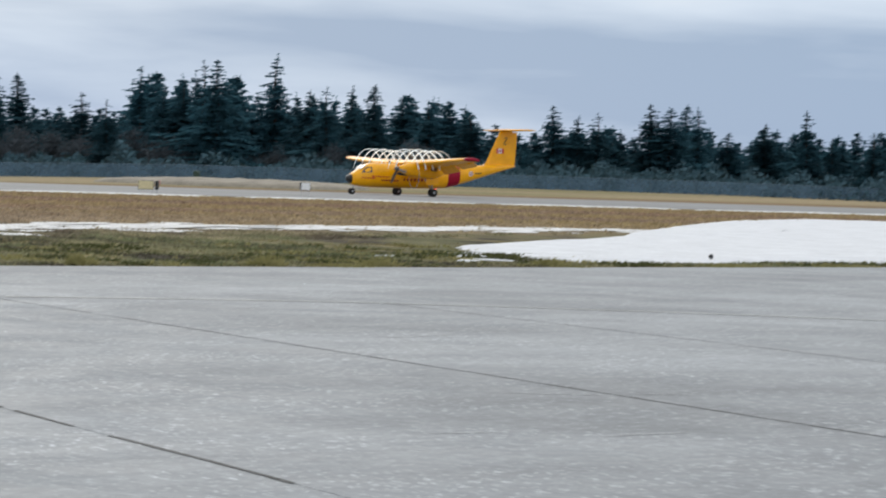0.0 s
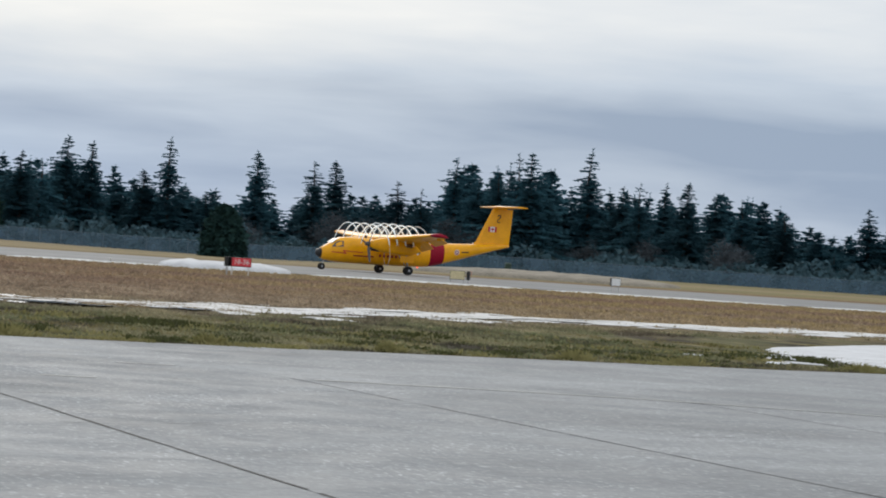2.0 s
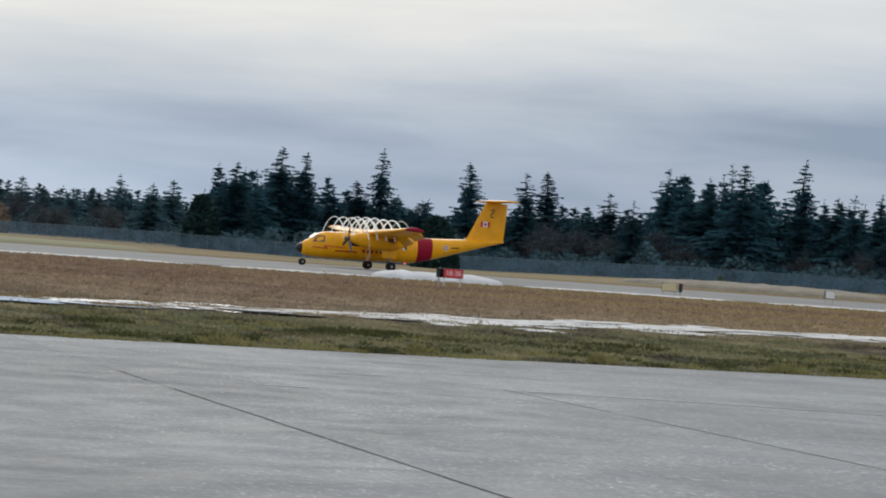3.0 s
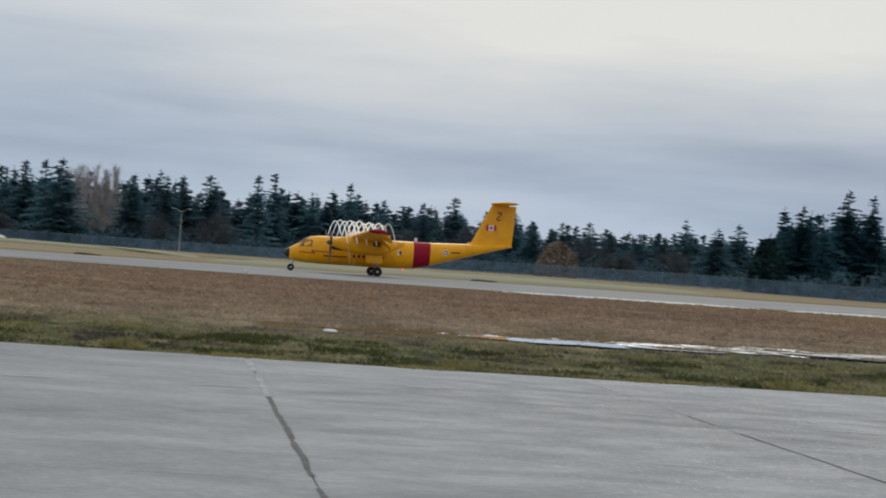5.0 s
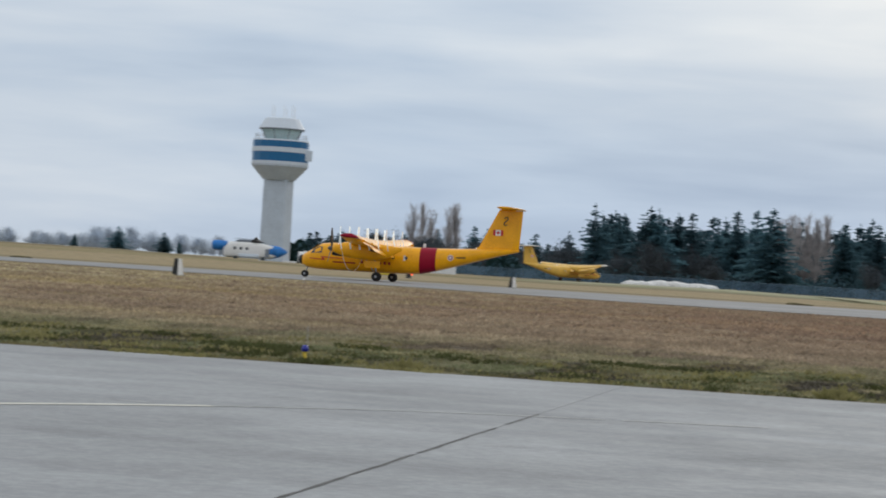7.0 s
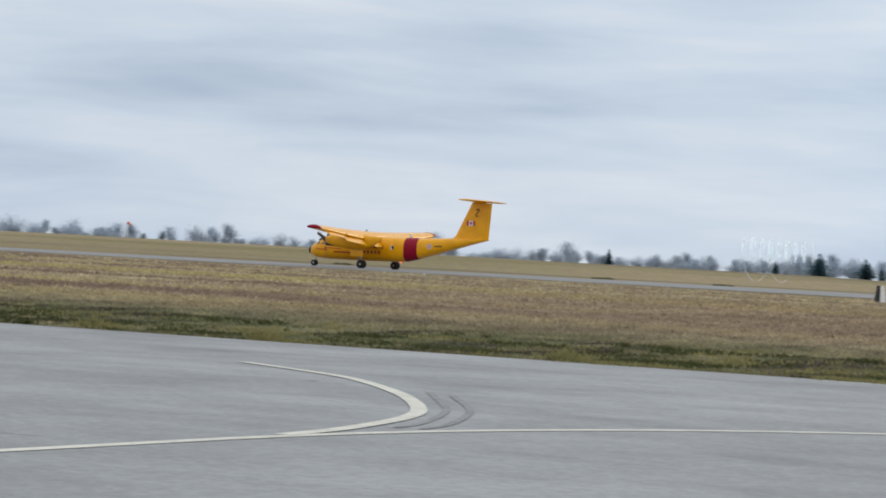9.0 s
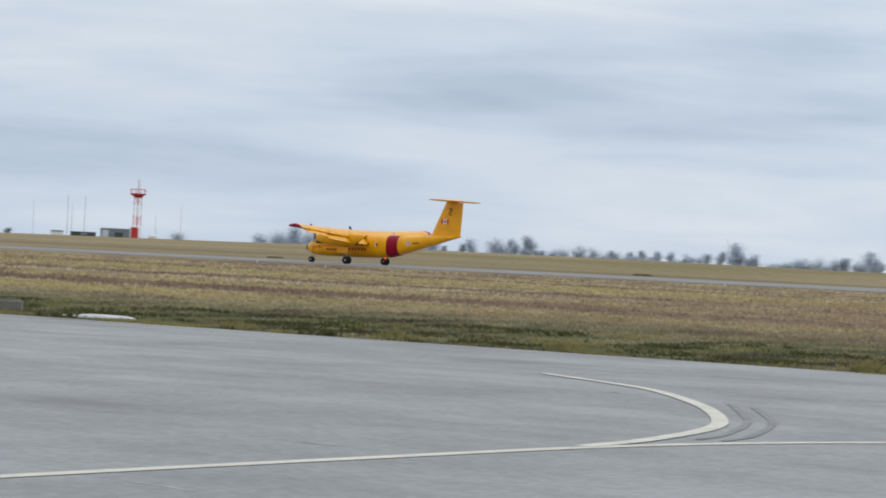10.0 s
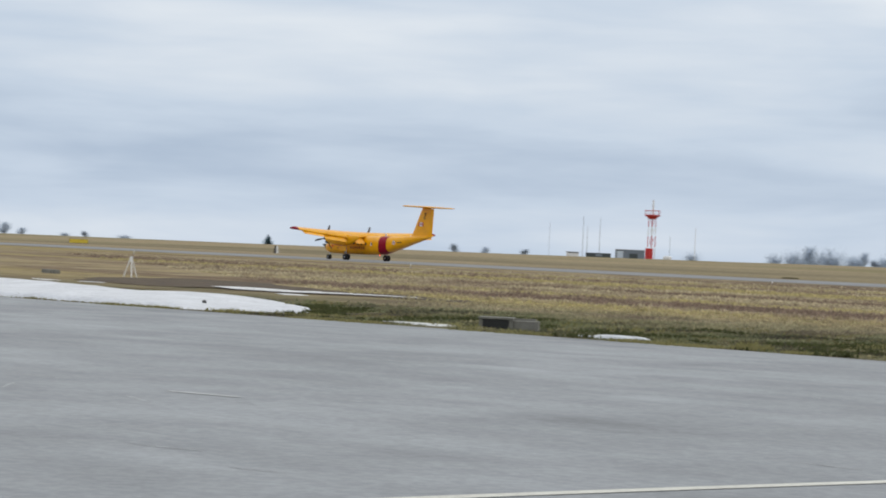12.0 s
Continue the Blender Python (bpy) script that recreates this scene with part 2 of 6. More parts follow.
def apron_material():
    """Old asphalt: patchy grey, rolled streaks, pale worn aggregate with its glints painted in as specks."""
    m = bpy.data.materials.new("apron_asphalt")
    m.use_nodes = True
    nt = m.node_tree
    b = nt.nodes["Principled BSDF"]
    b.inputs["Specular IOR Level"].default_value = 0.25
    N = lambda kind: nt.nodes.new("ShaderNode" + kind)
    L = nt.links.new
    geo = N("NewGeometry")

    def noisy(sx, sy, scale, a, c, lo, hi, detail=5):
        mp, n, r = N("Mapping"), N("TexNoise"), N("MapRange")
        mp.inputs["Scale"].default_value = (sx, sy, 1)
        n.inputs["Scale"].default_value, n.inputs["Detail"].default_value = scale, detail
        for k, v in zip(("From Min", "From Max", "To Min", "To Max"), (a, c, lo, hi)):
            r.inputs[k].default_value = v
        L(geo.outputs["Position"], mp.inputs[0]), L(mp.outputs[0], n.inputs["Vector"]), L(n.outputs[0], r.inputs["Value"])
        return r.outputs[0]

    def times(a, c):
        x = N("Math")
        x.operation = "MULTIPLY"
        L(a, x.inputs[0]), L(c, x.inputs[1])
        return x.outputs[0]

    v = times(noisy(1, 1, 0.22, 0.35, 0.65, 0.86, 1.10), noisy(0.5, 1, 0.8, 0.35, 0.65, 0.94, 1.06))
    v = times(v, noisy(1, 1, 7.0, 0.4, 0.6, 0.93, 1.06))
    v = times(v, noisy(1, 0.7, 34.0, 0.45, 0.70, 0.97, 1.07, 3))
    v = times(v, noisy(0.5, 1, 0.55, 0.54, 0.70, 1.0, 1.11, 5))
    v = times(v, noisy(0.55, 1, 0.45, 0.56, 0.72, 1.0, 0.84, 6))
    # glinting grit in drifts: glints painted as pale specks, denser towards the snow
    sep, east = N("SeparateXYZ"), N("MapRange")
    L(geo.outputs["Position"], sep.inputs[0]), L(sep.outputs[0], east.inputs["Value"])
    for k, w in zip(("From Min", "From Max", "To Min", "To Max"), (1.5, 7.0, 0.12, 1.0)):
        east.inputs[k].default_value = w
    drift = times(east.outputs[0], noisy(0.6, 1, 0.9, 0.38, 0.62, 0.25, 1.0))
    glint_specks = times(drift, noisy(1, 0.35, 26.0, 0.57, 0.68, 0.0, 1.15, 2))
    glint_specks = times(glint_specks, noisy(1, 0.5, 11.0, 0.40, 0.60, 0.3, 1.0, 3))
    one = N("Math")
    one.operation = "ADD"
    one.inputs[1].default_value = 1.0
    L(glint_specks, one.inputs[0])
    v = times(v, one.outputs[0])
    info, rng = N("ObjectInfo"), N("MapRange")
    rng.inputs["To Min"].default_value, rng.inputs["To Max"].default_value = 0.95, 1.05
    L(info.outputs["Random"], rng.inputs["Value"])
    v = times(v, rng.outputs[0])
    col = N("VectorMath")
    col.operation = "SCALE"
    col.inputs[0].default_value = (0.286, 0.301, 0.318)
    L(v, col.inputs["Scale"]), L(col.outputs[0], b.inputs["Base Color"])
    L(noisy(1, 1, 1.1, 0.4, 0.65, 0.66, 0.85), b.inputs["Roughness"])
    bp, n3 = N("Bump"), N("TexNoise")
    n3.inputs["Scale"].default_value, n3.inputs["Detail"].default_value = 22.0, 6
    L(geo.outputs["Position"], n3.inputs["Vector"]), L(n3.outputs[0], bp.inputs["Height"])
    bp.inputs["Strength"].default_value, bp.inputs["Distance"].default_value = 0.25, 0.02
    L(bp.outputs[0], b.inputs["Normal"])
    return m


M = {}
M["grass"] = ground_material("airfield_grass")
M["tufts"] = ground_material("airfield_tufts", True)
M["apron"] = apron_material()
M["joint"] = material("joint_tar", (0.085, 0.085, 0.085), 0.8, vary=0.35, scale=1.5)
M["runway"] = material("runway_concrete", (0.24, 0.245, 0.25), 0.75, vary=0.12, scale=0.08, spec=0.3)
M["line"] = material("worn_yellow_paint", (0.66, 0.65, 0.585), 0.6, vary=0.12, scale=2.0)
M["white_line"] = material("worn_white_paint", (0.50, 0.505, 0.51), 0.6, vary=0.2, scale=2.0)
M["tyre_mark"] = material("tyre_mark_rubber", (0.245, 0.255, 0.268), 0.75, vary=0.2, scale=3.0)
M["dirty_snow"] = material("dirty_snow", (0.76, 0.76, 0.76), 0.8, vary=0.2, scale=2.0, bump=0.6, bump_scale=4)
M["snow"] = material("old_snow", (0.68, 0.70, 0.74), 0.75, vary=0.09, scale=0.8, bump=0.6, bump_scale=3)
M["ice"] = material("wet_ice", (0.50, 0.52, 0.55), 0.16, vary=0.35, scale=2.5)
# Pale base colour paints in the bright sky that the sheets should mirror
M["puddle"] = material("wet_sheet_ice", (0.50, 0.53, 0.57), 0.04, vary=0.12, scale=2.0, spec=0.5)
M["scuff"] = material("scuffed_asphalt", (0.385, 0.40, 0.42), 0.8, vary=0.25, scale=4.0)
M["seam"] = material("pale_seam_filler", (0.40, 0.41, 0.42), 0.8, vary=0.3, scale=2.0)
# Needle colour is blued and lifted to hold the haze before the wood
M["needles"] = material("fir_needles", (0.048, 0.128, 0.164), 0.9, vary=0.35, scale=0.25, tint=(0.036, 0.100, 0.132), spread=0.35, spec=0.1, sheen_through=0.5)
# Paler, bluer needles for the far woods: distance haze painted into the colour
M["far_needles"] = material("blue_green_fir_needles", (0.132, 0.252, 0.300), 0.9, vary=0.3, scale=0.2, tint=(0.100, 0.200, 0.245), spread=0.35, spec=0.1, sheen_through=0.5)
M["thuja"] = material("thuja_sprays", (0.026, 0.062, 0.056), 0.9, vary=0.3, scale=1.0, tint=(0.014, 0.038, 0.040), spec=0.1)
M["bark"] = material("fir_bark", (0.07, 0.055, 0.045), 0.95, vary=0.3, scale=2.0)
M["twigs"] = material("bare_twigs", (0.088, 0.104, 0.120), 0.95, vary=0.25, scale=0.5, spread=0.2, spec=0.1)
M["poplar"] = material("bare_poplar_twigs", (0.50, 0.48, 0.49), 0.95, vary=0.25, scale=0.5, spread=0.1, spec=0.1, sheen_through=0.4)
# Pale blue-grey twigs: haze over the far trees is painted into them
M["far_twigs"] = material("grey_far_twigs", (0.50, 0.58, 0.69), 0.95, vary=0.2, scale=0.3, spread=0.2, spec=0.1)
M["russet"] = material("russet_leaves", (0.27, 0.215, 0.175), 0.9, vary=0.3, scale=1.0, spec=0.1)
M["scrub"] = material("scrub", (0.062, 0.112, 0.138), 0.95, vary=0.4, scale=0.12, tint=(0.042, 0.086, 0.112), spec=0.1)
M["blade_dark"] = material("dark_moss_blades", (0.060, 0.066, 0.028), 0.9, vary=0.3, scale=0.6, tint=(0.11, 0.122, 0.050), spec=0.15, sheen_through=0.4)
M["blade_green"] = material("verge_grass_blades", (0.19, 0.185, 0.075), 0.9, vary=0.3, scale=0.5, tint=(0.28, 0.23, 0.125), spec=0.15, sheen_through=0.4)
M["blade_dry"] = material("dry_grass_blades", (0.38, 0.30, 0.17), 0.9, vary=0.3, scale=0.3, tint=(0.24, 0.17, 0.10), spec=0.15, sheen_through=0.4)
M["yellow"] = material("yellow_aircraft_paint", (0.98, 0.425, 0.0), 0.38, vary=0.10, scale=0.8, coat=0.4, spec=0.2)
# Paler copy of the yellow: the parked aircraft's lit flank put into its colour
M["faded_yellow"] = material("sun_bleached_yellow_paint", (0.80, 0.50, 0.10), 0.5, vary=0.10, scale=0.8, coat=0.2, spec=0.3)
M["burgundy"] = material("burgundy_paint", (0.30, 0.003, 0.025), 0.45, vary=0.06, spec=0.2)
M["red"] = material("red_paint", (0.55, 0.02, 0.02), 0.4, vary=0.08)
M["black"] = material("black_paint", (0.012, 0.012, 0.013), 0.4, vary=0.2)
M["white"] = material("white_paint", (0.80, 0.80, 0.80), 0.4, vary=0.05)
M["rubber"] = material("tyre_rubber", (0.015, 0.015, 0.016), 0.85, vary=0.3)
M["metal"] = material("grey_metal", (0.42, 0.43, 0.45), 0.4, 0.8, vary=0.1)
M["glass"] = material("cockpit_glass", (0.035, 0.045, 0.055), 0.06, vary=0.1, spec=0.8)
M["prop"] = material("propeller_grey", (0.085, 0.08, 0.08), 0.5, vary=0.1)
M["soot"] = material("exhaust_stain", (0.16, 0.075, 0.02), 0.6, vary=0.3, scale=2)
M["vapour"] = mist("tip_vapour", 0.85, 1.2)
M["thin_vapour"] = mist("thin_vapour", 0.26, 1.2)
M["blade_edge"] = material("edge_grass_blades", (0.36, 0.33, 0.155), 0.9, vary=0.3, scale=0.5, tint=(0.20, 0.19, 0.075), spec=0.15, sheen_through=0.4)
M["dark_green"] = material("dark_green_paint", (0.02, 0.05, 0.035), 0.6)
M["beacon"] = glowing("red_beacon", (1.0, 0.12, 0.05), 1.5)
M["concrete"] = material("tower_concrete", (0.50, 0.57, 0.66), 0.85, vary=0.08, scale=0.3)
M["tower_white"] = material("tower_cladding", (0.60, 0.67, 0.76), 0.5, vary=0.05)
M["tower_blue"] = material("blue_cladding", (0.002, 0.125, 0.31), 0.35, vary=0.1)
M["tower_dark"] = material("dark_cladding", (0.20, 0.235, 0.28), 0.5, vary=0.1)
M["tower_glass"] = material("green_glass", (0.45, 0.60, 0.61), 0.08, vary=0.1, spec=0.8)
M["fence_wire"] = sheer("chain_link", (0.10, 0.17, 0.25), 0.52, 0.3)
M["fence_steel"] = material("fence_steel", (0.15, 0.19, 0.23), 0.5, 0.6)
M["galvanised"] = material("galvanised", (0.45, 0.46, 0.47), 0.5, 0.5)
M["dark_shed"] = material("dark_shed_sheet", (0.07, 0.085, 0.09), 0.7, vary=0.2)
M["stone"] = material("weathered_concrete", (0.20, 0.195, 0.172), 0.9, vary=0.15, scale=3)
M["blue_tarp"] = material("blue_cover", (0.02, 0.20, 0.60), 0.6, vary=0.2, scale=1)
M["cyan_panel"] = material("pale_cyan_panel", (0.10, 0.36, 0.68), 0.5, vary=0.25, scale=1)
M["sign_yellow"] = material("sign_yellow", (0.70, 0.52, 0.05), 0.5, vary=0.1)
M["sign_red"] = material("bright_sign_red", (0.72, 0.05, 0.07), 0.5, vary=0.08)
M["cream"] = material("cream_sign_face", (0.66, 0.57, 0.34), 0.5, vary=0.1)
M["earth"] = material("pale_earth", (0.30, 0.27, 0.22), 0.95, vary=0.2, scale=0.3, bump=0.6, bump_scale=2)
M["turf"] = material("damp_turf", (0.29, 0.30, 0.20), 0.95, vary=0.2, scale=0.2, tint=(0.33, 0.31, 0.21), bump=0.6, bump_scale=2, spec=0.15)
M["weeds"] = material("dark_weeds", (0.13, 0.115, 0.065), 0.95, vary=0.3, scale=1.0, bump=0.8, bump_scale=5, spec=0.1)
M["mud"] = material("wet_dark_soil", (0.062, 0.045, 0.033), 0.85, vary=0.3, scale=0.8, tint=(0.120, 0.088, 0.052), bump=0.8, bump_scale=5, spec=0.25)
M["blue_lens"] = material("blue_lens", (0.01, 0.02, 0.30), 0.2)
M["orange"] = material("orange_cloth", (0.75, 0.16, 0.05), 0.7)


# ---- building helpers ----
def link(name, bm, mat, parent=None, label="", smooth=False):
    me = bpy.data.meshes.new(name)
    bm.to_mesh(me)
    bm.free()
    for m_ in (mat if isinstance(mat, (list, tuple)) else [mat]):
        me.materials.append(M[m_])
    if smooth:
        me.polygons.foreach_set("use_smooth", [True] * len(me.polygons))
    ob = new(name, me)
    if parent is not None:
        ob.parent = parent
    if label:
        ob["label"] = label
    return ob


def part(name, bm, mat, parent, label="", smooth=False):
    return link(name, bm, mat, parent, label, smooth)


def share(name, ob, parent, loc=(0, 0, 0), rz=0.0):
    """Another piece on the same mesh."""
    o = new(name, ob.data)
    o.parent = parent
    o.location, o.rotation_euler = loc, (0, 0, rz)
    return o


def thing(name, m, label, category, group="", kind=""):
    ob = new(name)
    ob.matrix_world = m
    return tagged(ob, label, category, group, kind)


def box(bm, cx, cy, cz, sx, sy, sz, bevel=0.0, rot=None):
    g = bmesh.ops.create_cube(bm, size=1.0)["verts"]
    mt = Matrix.Translation((cx, cy, cz)) @ (rot or Matrix.Identity(4)) @ Matrix.Diagonal((sx, sy, sz, 1))
    bmesh.ops.transform(bm, matrix=mt, verts=g)
    if bevel:
        es = list({e for v in g for e in v.link_edges})
        bmesh.ops.bevel(bm, geom=es, offset=bevel, segments=2, affect="EDGES", profile=0.6)


def tube(bm, a, b, r0, r1=None, seg=10, caps=True):
    a, b = Vector(a), Vector(b)
    r1 = r0 if r1 is None else r1
    q = (b - a).to_track_quat("Z", "Y").to_matrix()
    ra, rb = [], []
    for i in range(seg):
        t = 2 * math.pi * i / seg
        d = q @ Vector((math.cos(t), math.sin(t), 0))
        ra.append(bm.verts.new(a + d * r0))
        rb.append(bm.verts.new(b + d * r1))
    for i in range(seg):
        j = (i + 1) % seg
        bm.faces.new((ra[i], ra[j], rb[j], rb[i]))
    if caps:
        bm.faces.new(ra[::-1])
        bm.faces.new(rb)


def loft(bm, rings, closed=True, cap=True):
    """Skin rings of equal length. Returns the vertex rings."""
    vs = [[bm.verts.new(p) for p in r] for r in rings]
    n = len(vs[0])
    for a, b in zip(vs, vs[1:]):
        for i in range(n if closed else n - 1):
            j = (i + 1) % n
            bm.faces.new((a[i], a[j], b[j], b[i]))
    if cap and closed:
        bm.faces.new(vs[0][::-1])
        bm.faces.new(vs[-1])
    return vs


def revolve(bm, profile, axis="Y", seg=20, centre=(0, 0, 0)):
    """Turned solid: profile of (radius, along)."""
    rings = []
    for r, h in profile:
        ring = []
        for i in range(seg):
            t = 2 * math.pi * i / seg
            c, s = r * math.cos(t), r * math.sin(t)
            p = {"X": (h, c, s), "Y": (c, h, s), "Z": (c, s, h)}[axis]
            ring.append(Vector(centre) + Vector(p))
        rings.append(ring)
    loft(bm, rings)
    bmesh.ops.recalc_face_normals(bm, faces=bm.faces)


def polar(az, r, z=0.0):
    a = radians(az)
    return Vector((math.sin(a) * r, math.cos(a) * r, z))


# ---- the ground ----
FAR_AZ = (-180, -60, -50, -43, -36, -30, -25, -18, -13, -8, -4, 0, 4, 8, 12, 16, 20, 25, 30, 38, 60, 180)
FAR_Z = (1.5, 2.0, 2.1, 2.3, 2.7, 2.5, 2.2, 1.9, 0.9, 0.6, 0.8, 0.5, 0.4, 0.7, 0.6, 0.2, 0.1, 1.0, 1.1, 1.4, 1.5, 1.5)


def smooth01(v):
    v = min(1.0, max(0.0, v))
    return v * v * (3 - 2 * v)


EDGE_X = (-210, -80, -55, -40, -27, -10, 4, 12, 26, 42, 80, 210)
EDGE_Y = (33.5, 37.0, 37.9, 38.5, 38.8, 39.4, 39.3, 40.0, 42.2, 46.0, 56.0, 91.0)


def apron_edge(x):
    """Where the asphalt ends and the verge begins."""
    return float(np.interp(x, EDGE_X, EDGE_Y))


def height(x, y):
    """Ground level: flat apron, shallow swale, runway crossfall and uneven land beyond shaped to fit the camera's
    view.
    """
    r = math.hypot(x, y)
    z = -0.10 * smooth01((y - apron_edge(x)) / 5) * smooth01((75 - y) / 20) - 0.22 * smooth01((y - 120) / 80) * smooth01((250 - y) / 45)
    if y > 285:
        far = float(np.interp(math.degrees(math.atan2(x, y)), FAR_AZ, FAR_Z))
        z += far * smooth01((y - 285) / 115) * smooth01((r - 300) / 120)
    if y > 33:
        z += 0.05 * noise.noise((x * 0.35, y * 0.35, 3)) * smooth01((y - apron_edge(x) - 0.5) / 4) * (1 - smooth01((y - 180) / 20))
    return z


def build_ground():
    azs = [math.radians(a) for a in (*range(-180, -64, 6), *np.arange(-64, 50, 0.4), *range(50, 180, 6))]
    rs = [4.0]
    while rs[-1] < 4600:
        rs.append(rs[-1] * (1.022 if 36 < rs[-1] < 420 else 1.09))
    verts, faces = [], []
    for r in rs:
        for a in azs:
            x, y = math.sin(a) * r, math.cos(a) * r
            verts.append((x, y, height(x, y) - (0.03 if y < apron_edge(x) - 0.1 else 0)))
    n = len(azs)
    for i in range(len(rs) - 1):
        for j in range(n):
            k = (j + 1) % n
            faces.append((i * n + j, (i + 1) * n + j, (i + 1) * n + k, i * n + k))
    verts.append((0, 0, -0.03))
    faces += [(len(verts) - 1, j, (j + 1) % n) for j in range(n)]
    me = bpy.data.meshes.new("ground")
    me.from_pydata(verts, [], faces)
    me.materials.append(M["grass"])
    me.polygons.foreach_set("use_smooth", [True] * len(me.polygons))
    bm = bmesh.new()
    bm.from_mesh(me)
    bmesh.ops.recalc_face_normals(bm, faces=bm.faces)
    if sum(f.normal.z for f in bm.faces) < 0:
        bmesh.ops.reverse_faces(bm, faces=bm.faces)
    bm.to_mesh(me)
    bm.free()
    tagged(new("ground", me), "flat winter airfield of dry brown grass with a green verge", "ground", kind="structure")


build_ground()


def ribbon(name, pts, width, mat, lift, follow=True):
    """Flat strip along a line in plan, laid on the ground."""
    bm = bmesh.new()
    left, right = [], []
    for i, p in enumerate(pts):
        a, b = Vector(pts[max(0, i - 1)]), Vector(pts[min(len(pts) - 1, i + 1)])
        d = (b - a).normalized()
        s = Vector((-d.y, d.x)) * width / 2
        for store, q in ((left, Vector(p) + s), (right, Vector(p) - s)):
            store.append(bm.verts.new((q.x, q.y, (height(q.x, q.y) if follow else 0) + lift)))
    for i in range(len(pts) - 1):
        bm.faces.new((right[i], right[i + 1], left[i + 1], left[i]))
    return link(name, bm, mat)


def smooth_line(pts, steps=8):
    """Catmull-Rom through plan points."""
    out = []
    P = [Vector(p) for p in pts]
    P = [2 * P[0] - P[1]] + P + [2 * P[-1] - P[-2]]
    for i in range(1, len(P) - 2):
        for k in range(steps):
            t = k / steps
            a, b, c, d = P[i - 1:i + 3]
            out.append(0.5 * ((2 * b) + (c - a) * t + (2 * a - 5 * b + 4 * c - d) * t * t + (3 * b - a - 3 * c + d) * t ** 3))
    return [tuple(v) for v in out + [P[-2]]]


def build_runway():
    bm = bmesh.new()
    xs = np.arange(-1500, 1501, 25)
    grid = []
    for x in xs:
        near = float(np.interp(x, (-90, -50, -20, 15), (234, 226, 213, 206)))
        grid.append([bm.verts.new((x, y, height(x, y) + 0.04)) for y in np.linspace(near, 288, 5)])
    for a, b in zip(grid, grid[1:]):
        for i in range(4):
            bm.faces.new((a[i], b[i], b[i + 1], a[i + 1]))
    tagged(link("runway", bm, "runway"), "long pale grey concrete runway crossing the field", "runway", kind="structure")


build_runway()


# ---- the aircraft: local x forward, y to port, z up, on its wheels ----
NOSE = 21.65     # the nose tip's station ahead of the keyed point


def section(u, half, low, high, n=20, p=2.6):
    """Rounded fuselage ring at u metres behind the nose."""
    ring = []
    c, h = (low + high) / 2, (high - low) / 2
    for i in range(n):
        t = 2 * math.pi * i / n
        ct, st = math.cos(t), math.sin(t)
        ring.append((NOSE - u, half * math.copysign(abs(ct) ** (2 / p), ct), c + h * math.copysign(abs(st) ** (2 / p), st)))
    return ring


HULL = ((0.55, 0.62, 1.32, 2.42), (1.0, 0.90, 1.12, 2.72), (1.6, 1.10, 1.00, 3.05), (2.1, 1.20, 0.95, 3.42), (2.7, 1.27, 0.92, 3.74), (3.6, 1.34, 0.90, 3.86),
        (6.0, 1.36, 0.90, 3.88), (10.0, 1.36, 0.92, 3.88), (13.0, 1.36, 1.00, 3.88), (13.5, 1.36, 1.04, 3.88), (15.3, 1.33, 1.46, 3.90), (17.5, 1.18, 2.08, 3.98), (19.8, 0.92, 2.78, 4.10),
        (22.0, 0.58, 3.42, 4.20), (23.6, 0.30, 3.86, 4.20), (24.05, 0.12, 3.98, 4.16))


def hull_at(u):
    us = [h[0] for h in HULL]
    return tuple(float(np.interp(u, us, [h[i] for h in HULL])) for i in (1, 2, 3))


def marking(name, outline, mat, parent, off=0.012, label=""):
    """Thin marking laid on the port and on the starboard side of the hull: outline of (u, z)."""
    for sgn in (1, -1):
        bm = bmesh.new()
        vs = []
        for u, z in outline:
            half, lo, hi = hull_at(u)
            k = min(0.999, abs((z - (lo + hi) / 2) / ((hi - lo) / 2)))
            vs.append(bm.verts.new((NOSE - u, sgn * (half * (1 - k ** 2.6) ** (1 / 2.6) + off), z)))
        bm.faces.new(vs if sgn < 0 else vs[::-1])
        part(name, bm, mat, parent, label)


def wing_ring(y, u_le, chord, z, thick, droop=0.0, n=14):
    ring = []
    for i in range(n):
        t = 2 * math.pi * i / n
        c = 0.5 + 0.5 * math.cos(t)
        prof = thick * chord * math.sin(t) * (0.55 + 0.9 * math.sqrt(max(0.0, c)) * (1 - 0.55 * c)) * 0.9
        along = u_le + (1 - c) * chord
        back = max(0.0, (1 - c) - 0.72)
        ring.append((NOSE - along, y, z + prof * (1 if t < math.pi else 0.7) - back * droop * chord))
    return ring


